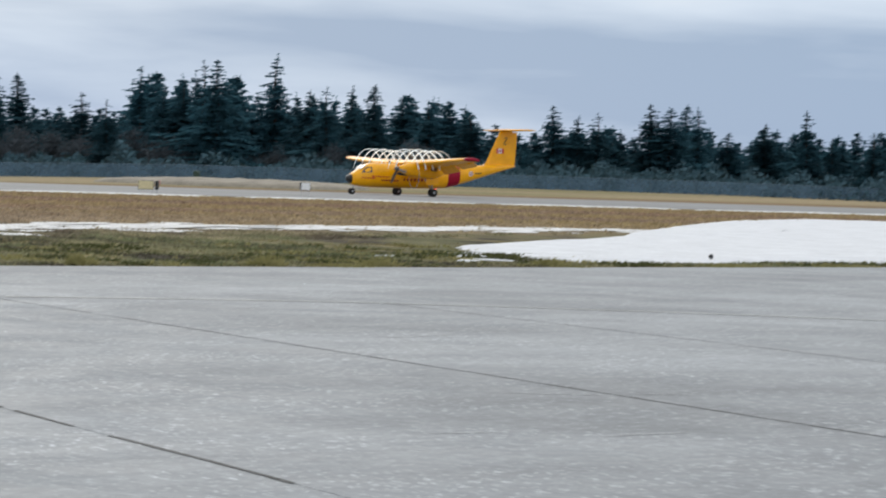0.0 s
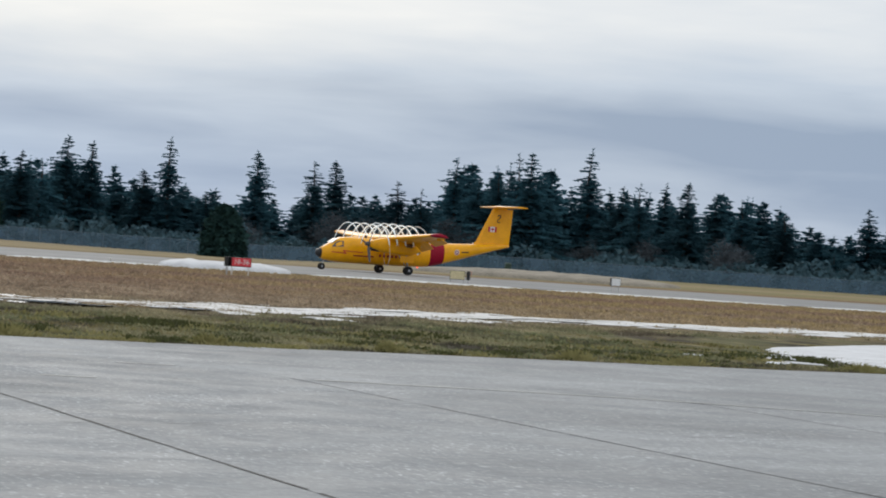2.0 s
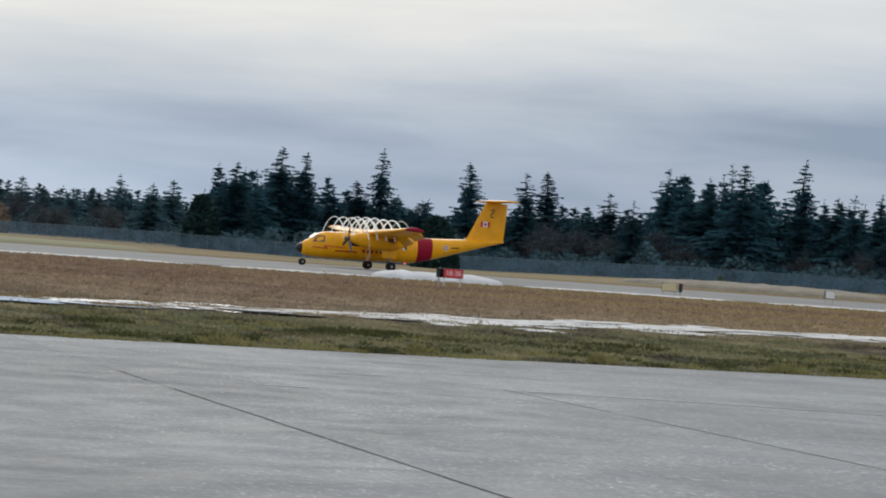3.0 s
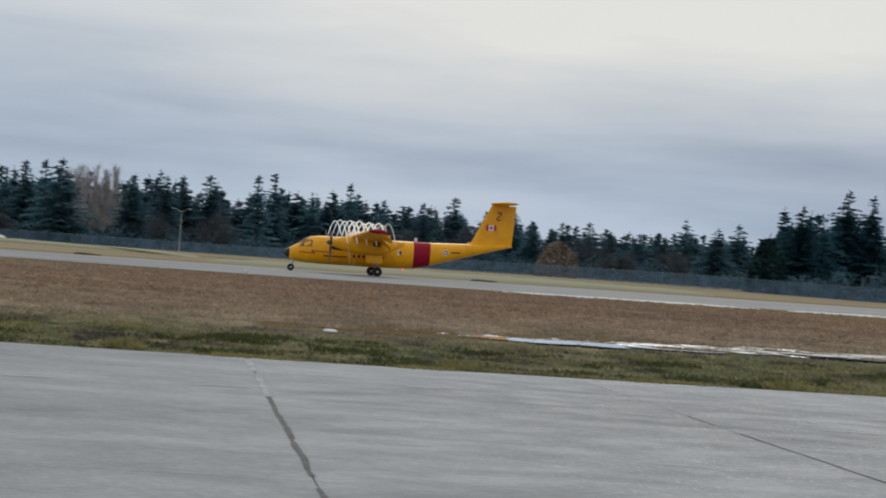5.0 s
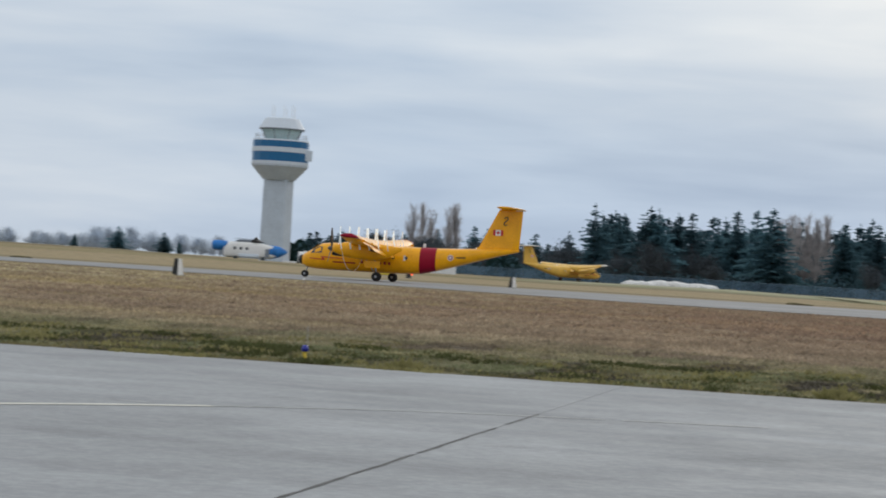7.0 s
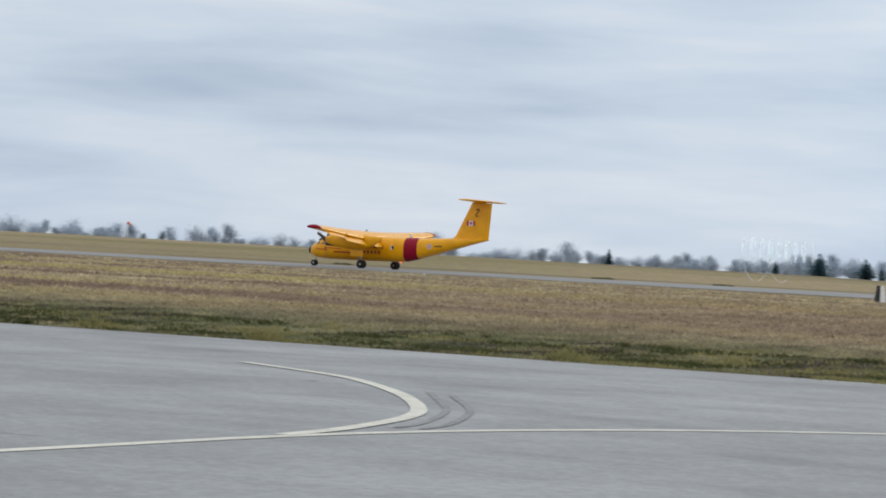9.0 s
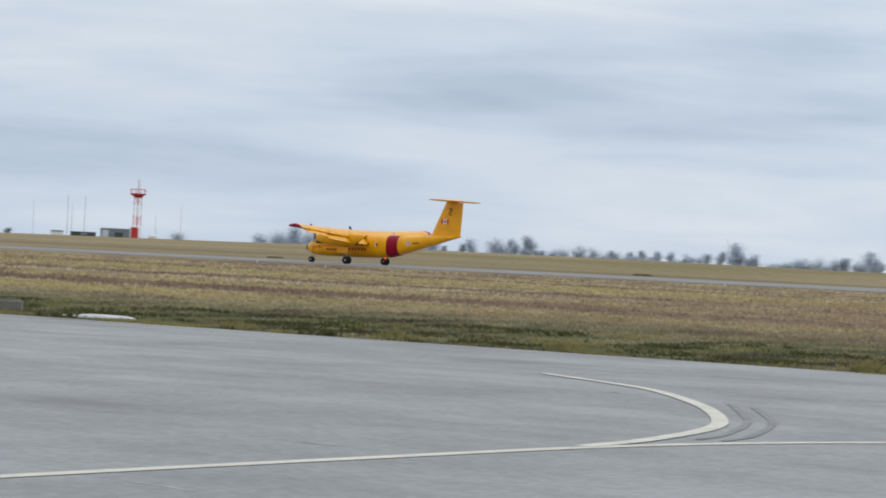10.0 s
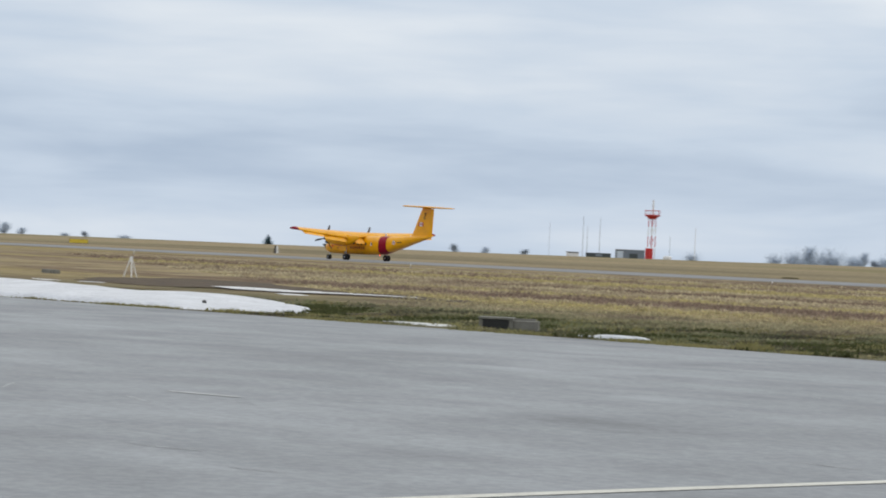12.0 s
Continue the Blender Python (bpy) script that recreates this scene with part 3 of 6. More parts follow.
def build_aircraft(name, m, label, flying=True):
    ac = thing(name, m, label, "aircraft")
    paint = "yellow" if flying else "faded_yellow"
    bm = bmesh.new()
    loft(bm, [section(*h) for h in HULL])
    bmesh.ops.recalc_face_normals(bm, faces=bm.faces)
    hull = part("fuselage", bm, paint, ac, smooth=True)
    bm = bmesh.new()
    loft(bm, [section(u, a, b, c) for u, a, b, c in ((0.0, 0.06, 1.86, 1.98), (0.06, 0.26, 1.66, 2.15), (0.25, 0.46, 1.46, 2.32), (0.56, 0.63, 1.31, 2.43))])
    bmesh.ops.recalc_face_normals(bm, faces=bm.faces)
    part("radome", bm, "black", ac, "black nose radome", smooth=True)
    # burgundy band, skin thick
    if flying:
        bm = bmesh.new()
        loft(bm, [section(u, a + 0.015, b - 0.015, c + 0.015) for u, a, b, c in ((13.55, *hull_at(13.55)), (14.4, *hull_at(14.4)), (15.3, *hull_at(15.3)))], cap=False)
        bmesh.ops.recalc_face_normals(bm, faces=bm.faces)
        part("fuselage_band", bm, "burgundy", ac, "burgundy band round the rear fuselage", smooth=True)
    # windscreen and side windows of the cockpit
    marking("cockpit_window", [(1.55, 2.62), (2.85, 2.72), (2.9, 3.36), (2.4, 3.36), (1.95, 3.10)], "glass", ac, 0.07)
    for y0, y1 in ((-0.85, -0.04), (0.04, 0.85)):
        bm = bmesh.new()
        vs = [bm.verts.new((NOSE - u, y, z)) for u, y, z in ((1.62, y0 * 0.95, 3.10), (1.62, y1 * 0.95, 3.10), (2.28, y1 * 0.9, 3.60), (2.28, y0 * 0.9, 3.60))]
        bm.faces.new(vs)
        part("windscreen", bm, "glass", ac)
    # cabin windows
    for u in (8.0, 8.9, 9.8, 10.7, 12.1):
        for sgn in (1, -1):
            bm = bmesh.new()
            revolve(bm, [(0.0, 0), (0.19, 0), (0.19, 0.03), (0.0, 0.03)], "Y", 12)
            w = part("cabin_window", bm, "glass", hull)
            w.location = (NOSE - u, sgn * 1.345, 2.62)
    marking("cabin_door", [(11.82, 1.35), (12.42, 1.35), (12.42, 2.95), (11.82, 2.95)], paint, hull, 0.008)
    marking("door_notice", [(11.85, 2.35), (12.05, 2.35), (12.05, 2.9), (11.85, 2.9)], "white", hull, 0.03)
    # nose lightning stripe and rescue panel
    marking("lightning_stripe", [(1.5, 2.02), (3.3, 1.92), (3.0, 2.22), (5.2, 2.14), (5.2, 2.22), (2.75, 2.32), (3.0, 2.04), (1.5, 2.12)], "red", hull, 0.06, "red lightning stripe")
    marking("side_stripe", [(4.1, 1.72), (6.6, 1.72), (6.6, 1.86), (4.1, 1.86)], "burgundy", hull, 0.014)
    for k in range(7):
        marking("lettering_bar", [(7.2 + k * 0.5, 1.8), (7.45 + k * 0.5, 1.8), (7.45 + k * 0.5, 2.1), (7.2 + k * 0.5, 2.1)], "burgundy", hull, 0.013)
    # roundel and tail legend
    for r, mt, o in ((0.31, "white", 0.012), (0.24, "burgundy", 0.016), (0.13, "white", 0.020)):
        marking("roundel", [(16.9 + r * math.cos(a), 2.95 + r * math.sin(a)) for a in np.linspace(0, 2 * math.pi, 20, endpoint=False)], mt, hull, o)
    marking("legend_bar", [(17.5, 2.93), (18.5, 2.98), (18.5, 3.1), (17.5, 3.05)], "black", hull, 0.014)
    # wing: level centre, slight droop outboard, flaps part down
    bm = bmesh.new()
    st = [(-14.6, 7.95, 1.75, 4.52, 0.12, 0.25), (-14.2, 7.7, 2.0, 4.51, 0.14, 0.35), (-9.0, 7.05, 2.95, 4.17, 0.15, 0.5), (-4.3, 6.7, 3.55, 3.93, 0.16, 0.6), (0, 6.7, 3.6, 3.88, 0.16, 0.1)]
    st = st + [(-a, *r) for a, *r in st[-2::-1]]
    loft(bm, [wing_ring(*s) for s in st])
    bmesh.ops.recalc_face_normals(bm, faces=bm.faces)
    wing = part("wing", bm, paint, ac, smooth=True)
    for sgn in (1, -1):
        bm = bmesh.new()
        loft(bm, [wing_ring(sgn * a, b - 0.02, c + 0.04, d, e, f) for a, b, c, d, e, f in ((14.15, 7.69, 2.02, 4.51, 0.15, 0.35), (14.3, 7.76, 1.95, 4.512, 0.15, 0.33), (14.63, 7.97, 1.72, 4.52, 0.13, 0.25))])
        bmesh.ops.recalc_face_normals(bm, faces=bm.faces)
        part("wing_tip", bm, "burgundy" if flying else "white", wing, "dark red wing tip" if flying else "white wing tip", smooth=True)
        # flap, aileron and their brackets hang behind and below
        for y0, y1, ang, dz in ((1.6, 3.4, 40, 0), (5.2, 9.3, 40, 0), (9.5, 13.4, 30, 0.03)):
            bm = bmesh.new()
            a0, a1 = (float(np.interp(y, (0, 4.3, 14.2), (3.6, 3.55, 2.0))) for y in (y0, y1))
            r = []
            for y, c in ((y0, a0), (y1, a1)):
                le = float(np.interp(y, (0, 4.3, 9, 14.2), (6.7, 6.7, 7.05, 7.7))) + c * 0.80
                q = 0.5 * c
                ca, sa = math.cos(radians(ang)), math.sin(radians(ang))
                r.append([(NOSE - le - d * q * ca + e * sa * 0, sgn * y, 3.76 + float(np.interp(y, (0, 4.3, 9, 14.6), (0, 0, 0.24, 0.58))) + dz - d * q * sa + e) for d, e in ((0, 0.06), (0.3, 0.1), (1, 0.01), (1, -0.01), (0.3, -0.07), (0, -0.05))])
            loft(bm, r)
            bmesh.ops.recalc_face_normals(bm, faces=bm.faces)
            part("flap" if y0 < 9.4 else "aileron", bm, paint, wing)
        for y in (5.6, 8.8, 12.8):
            bm = bmesh.new()
            box(bm, NOSE - 9.6, sgn * y, 3.64 + (y - 4.3) * 0.055, 0.9, 0.06, 0.22, 0.02)
            part("hinge_fairing", bm, paint, wing)
    # engine nacelles, gear, propellers
    for sgn in (1, -1):
        y = 4.25 * sgn
        bm = bmesh.new()
        prof = ((4.75, 0.34, 2.95, 3.52), (5.1, 0.50, 2.72, 3.66), (6.0, 0.60, 2.42, 3.95), (7.0, 0.64, 2.30, 4.02), (8.4, 0.62, 2.18, 4.08), (9.6, 0.56, 2.16, 3.98), (10.8, 0.40, 2.55, 3.85), (12.2, 0.12, 3.35, 3.7))
        loft(bm, [[(a, b + y, c) for a, b, c in section(u, h, lo, hi, 16, 2.8)] for u, h, lo, hi in prof])
        bmesh.ops.recalc_face_normals(bm, faces=bm.faces)
        nac = part("engine_nacelle", bm, paint, ac, smooth=True)
        bm = bmesh.new()
        loft(bm, [[(a, b + y, c) for a, b, c in section(u, h, lo, hi, 12, 2.4)] for u, h, lo, hi in ((4.70, 0.20, 2.52, 2.84), (5.0, 0.24, 2.46, 2.88), (5.9, 0.22, 2.42, 2.8))])
        part("air_intake", bm, "black", nac, "dark chin air intake")
        bm = bmesh.new()
        tube(bm, (NOSE - 9.0, y + sgn * 0.5, 3.3), (NOSE - 9.7, y + sgn * 0.72, 3.25), 0.2, 0.22, 10)
        part("exhaust_pipe", bm, "soot", nac, "scorched exhaust pipe")
        # spinner and blades, turning as one
        spin = new("propeller")
        spin.parent = ac
        spin.location = (NOSE - 4.62, y, 3.22)
        bm = bmesh.new()
        revolve(bm, [(0.02, 0.46), (0.14, 0.40), (0.24, 0.2), (0.28, 0.0), (0.28, -0.12)], "X", 14)
        part("spinner", bm, "prop", spin, smooth=True)
        for k in range(3):
            bm = bmesh.new()
            rings = []
            for r, c, tw in ((0.2, 0.16, 60), (0.7, 0.34, 45), (1.4, 0.36, 30), (2.0, 0.30, 22), (2.2, 0.14, 20)):
                ct, s_ = math.cos(radians(tw)), math.sin(radians(tw))
                rings.append([(s_ * a * c / 2 + ct * b * 0.03, ct * a * c / 2 - s_ * b * 0.03, r) for a, b in ((-1, 0), (0, 1), (1, 0), (0, -1))])
            loft(bm, rings)
            bmesh.ops.recalc_face_normals(bm, faces=bm.faces)
            bmesh.ops.rotate(bm, cent=(0, 0, 0), matrix=Matrix.Rotation(radians(120 * k), 3, "X"), verts=bm.verts)
            part("blade", bm, "prop", spin)
        # main leg with twin wheels
        bm = bmesh.new()
        tube(bm, (NOSE - 9.3, y, 2.4), (NOSE - 9.62, y, 0.5), 0.11, 0.10, 10)
        tube(bm, (NOSE - 8.3, y, 2.3), (NOSE - 9.5, y, 0.75), 0.05, 0.05, 8)
        tube(bm, (NOSE - 9.62, y - 0.42, 0.48), (NOSE - 9.62, y + 0.42, 0.48), 0.07, 0.07, 8)
        leg = part("main_gear_leg", bm, "metal", ac, "grey metal undercarriage leg", smooth=True)
        bm = bmesh.new()
        box(bm, NOSE - 9.2, y + sgn * 0.55, 1.75, 1.7, 0.03, 0.75, 0.012)
        part("gear_door", bm, paint, leg)
        for o in (-0.3, 0.3):
            bm = bmesh.new()
            revolve(bm, [(0.22, -0.13), (0.40, -0.15), (0.47, -0.09), (0.485, 0.0), (0.47, 0.09), (0.40, 0.15), (0.22, 0.13)], "Y", 22)
            w = part("main_wheel", bm, "rubber", ac, "black tyre", smooth=True)
            w.location = (NOSE - 9.62, y + o, 0.485)
            bm = bmesh.new()
            revolve(bm, [(0.05, -0.14), (0.22, -0.12), (0.22, 0.12), (0.05, 0.14)], "Y", 14)
            part("wheel_hub", bm, "metal", w)
    bm = bmesh.new()
    tube(bm, (NOSE - 1.15, 0, 1.3), (NOSE - 0.82, 0, 0.36), 0.08, 0.07, 10)
    tube(bm, (NOSE - 0.82, -0.28, 0.36), (NOSE - 0.82, 0.28, 0.36), 0.05, 0.05, 8)
    part("nose_gear_leg", bm, "metal", ac, smooth=True)
    for o in (-0.2, 0.2):
        bm = bmesh.new()
        revolve(bm, [(0.16, -0.09), (0.30, -0.10), (0.36, -0.05), (0.365, 0.0), (0.36, 0.05), (0.30, 0.10), (0.16, 0.09)], "Y", 20)
        w = part("nose_wheel", bm, "rubber", ac, "black tyre", smooth=True)
        w.location = (NOSE - 0.82, o, 0.365)
        bm = bmesh.new()
        revolve(bm, [(0.04, -0.1), (0.16, -0.085), (0.16, 0.085), (0.04, 0.1)], "Y", 12)
        part("wheel_hub", bm, "metal", w)
    # fin with its rudder, tailplane on top
    bm = bmesh.new()
    rings = []
    for z, le, te, th in ((3.9, 19.1, 23.2, 0.24), (4.4, 19.75, 23.2, 0.20), (6.4, 20.72, 23.35, 0.16), (8.25, 21.62, 23.5, 0.12), (8.42, 21.75, 23.5, 0.08)):
        c = te - le
        rings.append([(NOSE - le - f * c, s_ * th, z) for f, s_ in ((0, 0), (0.12, 0.7), (0.4, 1), (1, 0.6), (1, -0.6), (0.4, -1), (0.12, -0.7))])
    loft(bm, rings)
    bmesh.ops.recalc_face_normals(bm, faces=bm.faces)
    fin = part("fin", bm, paint, ac)
    bm = bmesh.new()
    rings = []
    for z, le, te, th in ((4.12, 23.19, 24.0, 0.11), (6.4, 23.345, 24.15, 0.09), (8.32, 23.495, 24.25, 0.07)):
        rings.append([(NOSE - le, th, z), (NOSE - te, 0.015, z), (NOSE - te, -0.015, z), (NOSE - le, -th, z)])
    loft(bm, rings)
    bmesh.ops.recalc_face_normals(bm, faces=bm.faces)
    part("rudder", bm, paint, fin)
    bm = bmesh.new()
    loft(bm, [wing_ring(a, b, c, 8.52, 0.075) for a, b, c in ((-4.88, 22.35, 1.5), (-4.6, 22.1, 1.85), (0, 21.55, 2.75), (4.6, 22.1, 1.85), (4.88, 22.35, 1.5))])
    bmesh.ops.recalc_face_normals(bm, faces=bm.faces)
    part("tailplane", bm, "yellow" if flying else "white", ac, smooth=True)
    # flag and emblem on the fin
    for sgn in (1, -1):
        def quad(u0, u1, z0, z1, mt, o, nm):
            b_ = bmesh.new()
            vs = [b_.verts.new((NOSE - u, sgn * (0.155 + o), z)) for u, z in ((u0, z0), (u1, z0), (u1, z1), (u0, z1))]
            b_.faces.new(vs)
            return part(nm, b_, mt, fin)
        quad(21.15, 22.25, 5.62, 6.22, "white", 0.02, "flag")
        quad(21.15, 21.42, 5.62, 6.22, "red", 0.025, "flag_bar")
        quad(21.98, 22.25, 5.62, 6.22, "red", 0.025, "flag_bar")
        b_ = bmesh.new()
        leaf = [(0, 0.24), (0.06, 0.12), (0.13, 0.14), (0.12, 0.02), (0.2, 0.04), (0.16, -0.08), (0.04, -0.12), (0.03, -0.24), (-0.03, -0.24), (-0.04, -0.12), (-0.16, -0.08), (-0.2, 0.04), (-0.12, 0.02), (-0.13, 0.14), (-0.06, 0.12)]
        b_.faces.new([b_.verts.new((NOSE - 21.7 - a, sgn * 0.182, 5.92 + c)) for a, c in leaf])
        part("leaf_emblem", b_, "red", fin)
        b_ = bmesh.new()
        pts = smooth_line([(22.30, 7.45), (22.5, 7.62), (22.68, 7.48), (22.5, 7.2), (22.26, 6.95), (22.38, 6.75), (22.62, 6.82)], 4)
        for p, q in zip(pts, pts[1:]):
            tube(b_, (NOSE - p[0], sgn * 0.125, p[1]), (NOSE - q[0], sgn * 0.125, q[1]), 0.06, 0.06, 6)
        part("bird_emblem", b_, "black", fin, "black curved emblem")
    bm = bmesh.new()
    box(bm, NOSE - 13.8, 0, 4.08, 0.30, 0.05, 0.45, 0.02)
    part("antenna", bm, "white", ac)
    bm = bmesh.new()
    box(bm, NOSE - 6.0, 0, 4.0, 0.30, 0.05, 0.35, 0.02)
    part("antenna", bm, "black", ac)
    bm = bmesh.new()
    revolve(bm, [(0.02, -0.16), (0.10, -0.10), (0.12, 0.0)], "Z", 10, (NOSE - 12.6, 0, 0.98))
    part("beacon", bm, "beacon" if flying else "red", ac, "red anti-collision beacon")
    bm = bmesh.new()
    revolve(bm, [(0.02, 0.16), (0.08, 0.12), (0.1, 0.0)], "Z", 10, (NOSE - 19.4, 0, 4.08))
    part("beacon", bm, "white", ac)
    return ac


plane = build_aircraft("rescue_aircraft", pose(165.2, 258.3, 0.04, 0, 0, 180), "yellow twin-propeller transport aircraft with burgundy band rolling on the runway")


def build_vapour():
    """Corkscrew vapour shed by the propeller tips: each turn is a rigid piece of the trail."""
    made = []
    for sgn in (1, -1):
        trail = thing("vapour_trail", plane.matrix_world.copy(), "white corkscrew vapour shed by a spinning propeller", "vapour", "vapour trails")
        # three strands a metre apart: whole turns while young, then only what passes over the wing, fraying out
        pitch, per = 3.0, 30
        for strand in range(3):
            for k in range(6):
                low = k % 2 == 1
                age = (k / 2 + strand / 3) * pitch
                if age > (2.4 if low else 5.5):
                    continue
                bm = bmesh.new()
                rings = []
                for i in range(per // 2 + 1):
                    n = k / 2 + i / per
                    a = math.pi - 2 * math.pi * n
                    r = 2.40 - 0.10 * n
                    back = (n + strand / 3) * pitch
                    w = (0.028 if low else 0.036 + 0.042 * smooth01(back / 2.5)) * (1 - 0.55 * smooth01((back - 5.0) / 3.0))
                    w *= 1 + 0.25 * noise.noise((back * 1.3, a * 1.5, sgn))
                    c = Vector((-back, r * math.cos(a), r * math.sin(a)))
                    d = Vector((0, math.cos(a), math.sin(a)))
                    rings.append([c + d * (w * math.cos(q)) + Vector((1, 0, 0)) * (w * 1.2 * math.sin(q)) for q in np.linspace(0, 2 * math.pi, 6, endpoint=False)])
                loft(bm, rings)
                bmesh.ops.translate(bm, vec=(NOSE - 4.7, 4.25 * sgn, 3.22), verts=bm.verts)
                part("vapour_turn", bm, "thin_vapour" if low or age > 4.6 else "vapour", trail, smooth=True)
        made.append(trail)
    return made


trails = build_vapour()


# ---- the apron in the foreground ----
def paved(bm, x0, x1, y0, top, base, y1=None):
    """A slab whose far side follows the apron's edge, or lies straight at y1."""
    xs = [x0] + [x for x in EDGE_X if x0 < x < x1] + [x1]
    plan = [(x1, y0), (x0, y0)] + [(x, apron_edge(x) if y1 is None else y1) for x in xs]
    plan = plan[::-1]
    up, down = ([bm.verts.new((x, y, z)) for x, y in plan] for z in (top, base))
    bm.faces.new(up), bm.faces.new(down[::-1])
    for i in range(len(plan)):
        j = (i + 1) % len(plan)
        bm.faces.new((up[j], up[i], down[i], down[j]))
    bmesh.ops.recalc_face_normals(bm, faces=bm.faces)


SLAB_X, SLAB = -4.24, 5.32


def build_apron():
    bm = bmesh.new()
    paved(bm, -210, 210, -20.2, -0.012, -0.3)
    apron = tagged(link("apron", bm, "joint"), "worn grey asphalt apron with tarred joints and faded lines", "apron", kind="structure")
    gap, first = 0.012, None
    for i in range(8):
        x0 = SLAB_X + i * SLAB
        for j in range(5):
            at = (x0 + SLAB / 2, 8.1 + (j + 0.5) * 5.2, 0)
            if first is None:
                bm = bmesh.new()
                box(bm, 0, 0, -0.03, SLAB - gap, 5.194, 0.08)
                first = part("slab", bm, "apron", apron)
                first.location = at
            else:
                share("slab", first, apron, at)
        bm = bmesh.new()
        paved(bm, x0 + gap / 2, x0 + SLAB - gap / 2, 34.103, 0.01, -0.07)
        part("slab", bm, "apron", apron)
    right = SLAB_X + 8 * SLAB
    for x0, x1, y0, y1 in ((-200, SLAB_X, -20, None), (right, 200, -20, None), (SLAB_X, right, -20, 8.097)):
        bm = bmesh.new()
        paved(bm, x0 + gap / 2, x1 - gap / 2, y0, 0.01, -0.07, y1)
        part("slab", bm, "apron", apron)


def seam(x, y0, y1, width, mat, label, seed):
    """Poured joint filler: a wavering strip of uneven width that breaks off here and there."""
    bm = bmesh.new()
    prev = None
    for k in range(int((y1 - y0) / 0.12) + 1):
        y = y0 + 0.12 * k
        mid = x + 0.016 * noise.noise((y * 0.9, seed, 0)) + 0.008 * noise.noise((y * 3.1, seed, 4))
        w = width * (1 + 0.6 * noise.noise((y * 1.9, seed, 8)))
        if noise.noise((y * 0.8, seed, 12)) > 0.42:
            prev = None
            continue
        cur = (bm.verts.new((mid - w / 2, y, 0.0145)), bm.verts.new((mid + w / 2, y, 0.0145)))
        if prev:
            bm.faces.new((prev[0], prev[1], cur[1], cur[0]))
        prev = cur
    tagged(link("joint_seam", bm, mat), label, "joint", kind="structure")


build_apron()
for k, (y_dark, wide) in enumerate(((29.8, 0.036), (29.0, 0.052), (30.5, 0.032), (31.0, 0.024), (30.0, 0.020))):
    seam(SLAB_X + k * SLAB, 9.0, y_dark, wide, "joint", "dark uneven tar filler along an apron joint", 3.3 * k + 1)
seam(SLAB_X + SLAB, 29.1, 38.9, 0.09, "seam", "pale worn filler along an apron joint", 7.7)
arc = smooth_line([(-12.6, 4.0), (-12.2, 11.0), (-11.7, 16.0), (-11.15, 20.0), (-10.1, 23.0), (-8.4, 25.7), (-5.9, 28.2), (-3.4, 29.5)])
worn = [q for q in arc if q[0] >= -7.6]
arc = [q for q in arc if q[0] <= -7.4]
tagged(ribbon("guide_line", worn, 0.08, "white_line", 0.016, False), "thin worn end of the taxi guide line", "line", kind="structure")
tagged(ribbon("guide_line", arc, 0.18, "line", 0.016, False), "faded yellow taxi guide line on the apron", "line", kind="structure")
rest = smooth_line([(12.0, 30.8), (14.5, 30.3), (17.0, 29.5), (21.0, 27.1), (26.0, 23.0)])
tagged(ribbon("guide_line", rest, 0.14, "white_line", 0.016, False), "worn white remains of the taxi line", "line", kind="structure")
for pts in ([(-3.2, 29.6), (-1.5, 30.25)], [(0.2, 30.6), (0.9, 30.7)], [(4.4, 30.95), (5.0, 30.95)], [(7.8, 29.2), (8.5, 29.1)], [(3.1, 33.4), (3.6, 33.4)], [(9.9, 33.0), (10.7, 32.9)], [(-22.0, 17.2), (-21.0, 17.4)]):
    tagged(ribbon("paint_trace", pts, 0.12, "white_line", 0.016, False), "short worn trace of pale paint on the asphalt", "line", kind="structure")
fork = smooth_line([(-11.35, 19.4), (-11.45, 20.8), (-11.9, 22.9), (-12.6, 24.5), (-14.0, 26.7), (-15.8, 28.9), (-17.0, 29.9), (-19.0, 31.2)])
tagged(ribbon("guide_line", fork, 0.19, "line", 0.020, False), "faded yellow curved branch of the taxi line", "line", kind="structure")
bm = bmesh.new()
rk = random.Random(23)
for _ in range(130):
    x, y = rk.uniform(-44, 34), rk.uniform(11, 37)
    ln, w, a = rk.uniform(0.12, 0.5), rk.uniform(0.015, 0.05), rk.gauss(0, 0.35)
    top, low = [], []
    for i in range(6):
        u = ln * (i / 5 - 0.5) * 2
        c = Vector((x + u * math.cos(a), y + u * math.sin(a) + rk.gauss(0, 0.012)))
        g = w * math.sin(math.pi * (i + 0.4) / 5.8) * rk.uniform(0.5, 1.2)
        top.append(bm.verts.new((c.x, c.y + g, 0.0125))), low.append(bm.verts.new((c.x, c.y - g, 0.0125)))
    for i in range(5):
        bm.faces.new((low[i], low[i + 1], top[i + 1], top[i]))
tagged(link("asphalt_scuffs", bm, "scuff"), "pale scuffed scrapes scattered over the asphalt", "scuffs", kind="stuff")
for marks in ([(-11.23, 21.4), (-11.45, 22.44), (-12.3, 24.6), (-14.0, 27.5)], [(-11.0, 21.5), (-11.19, 22.53), (-12.05, 24.7), (-13.53, 27.2)]):
    tagged(ribbon("tyre_mark", smooth_line(marks), 0.09, "tyre_mark", 0.017, False), "dark curved tyre mark on the asphalt", "line", kind="structure")


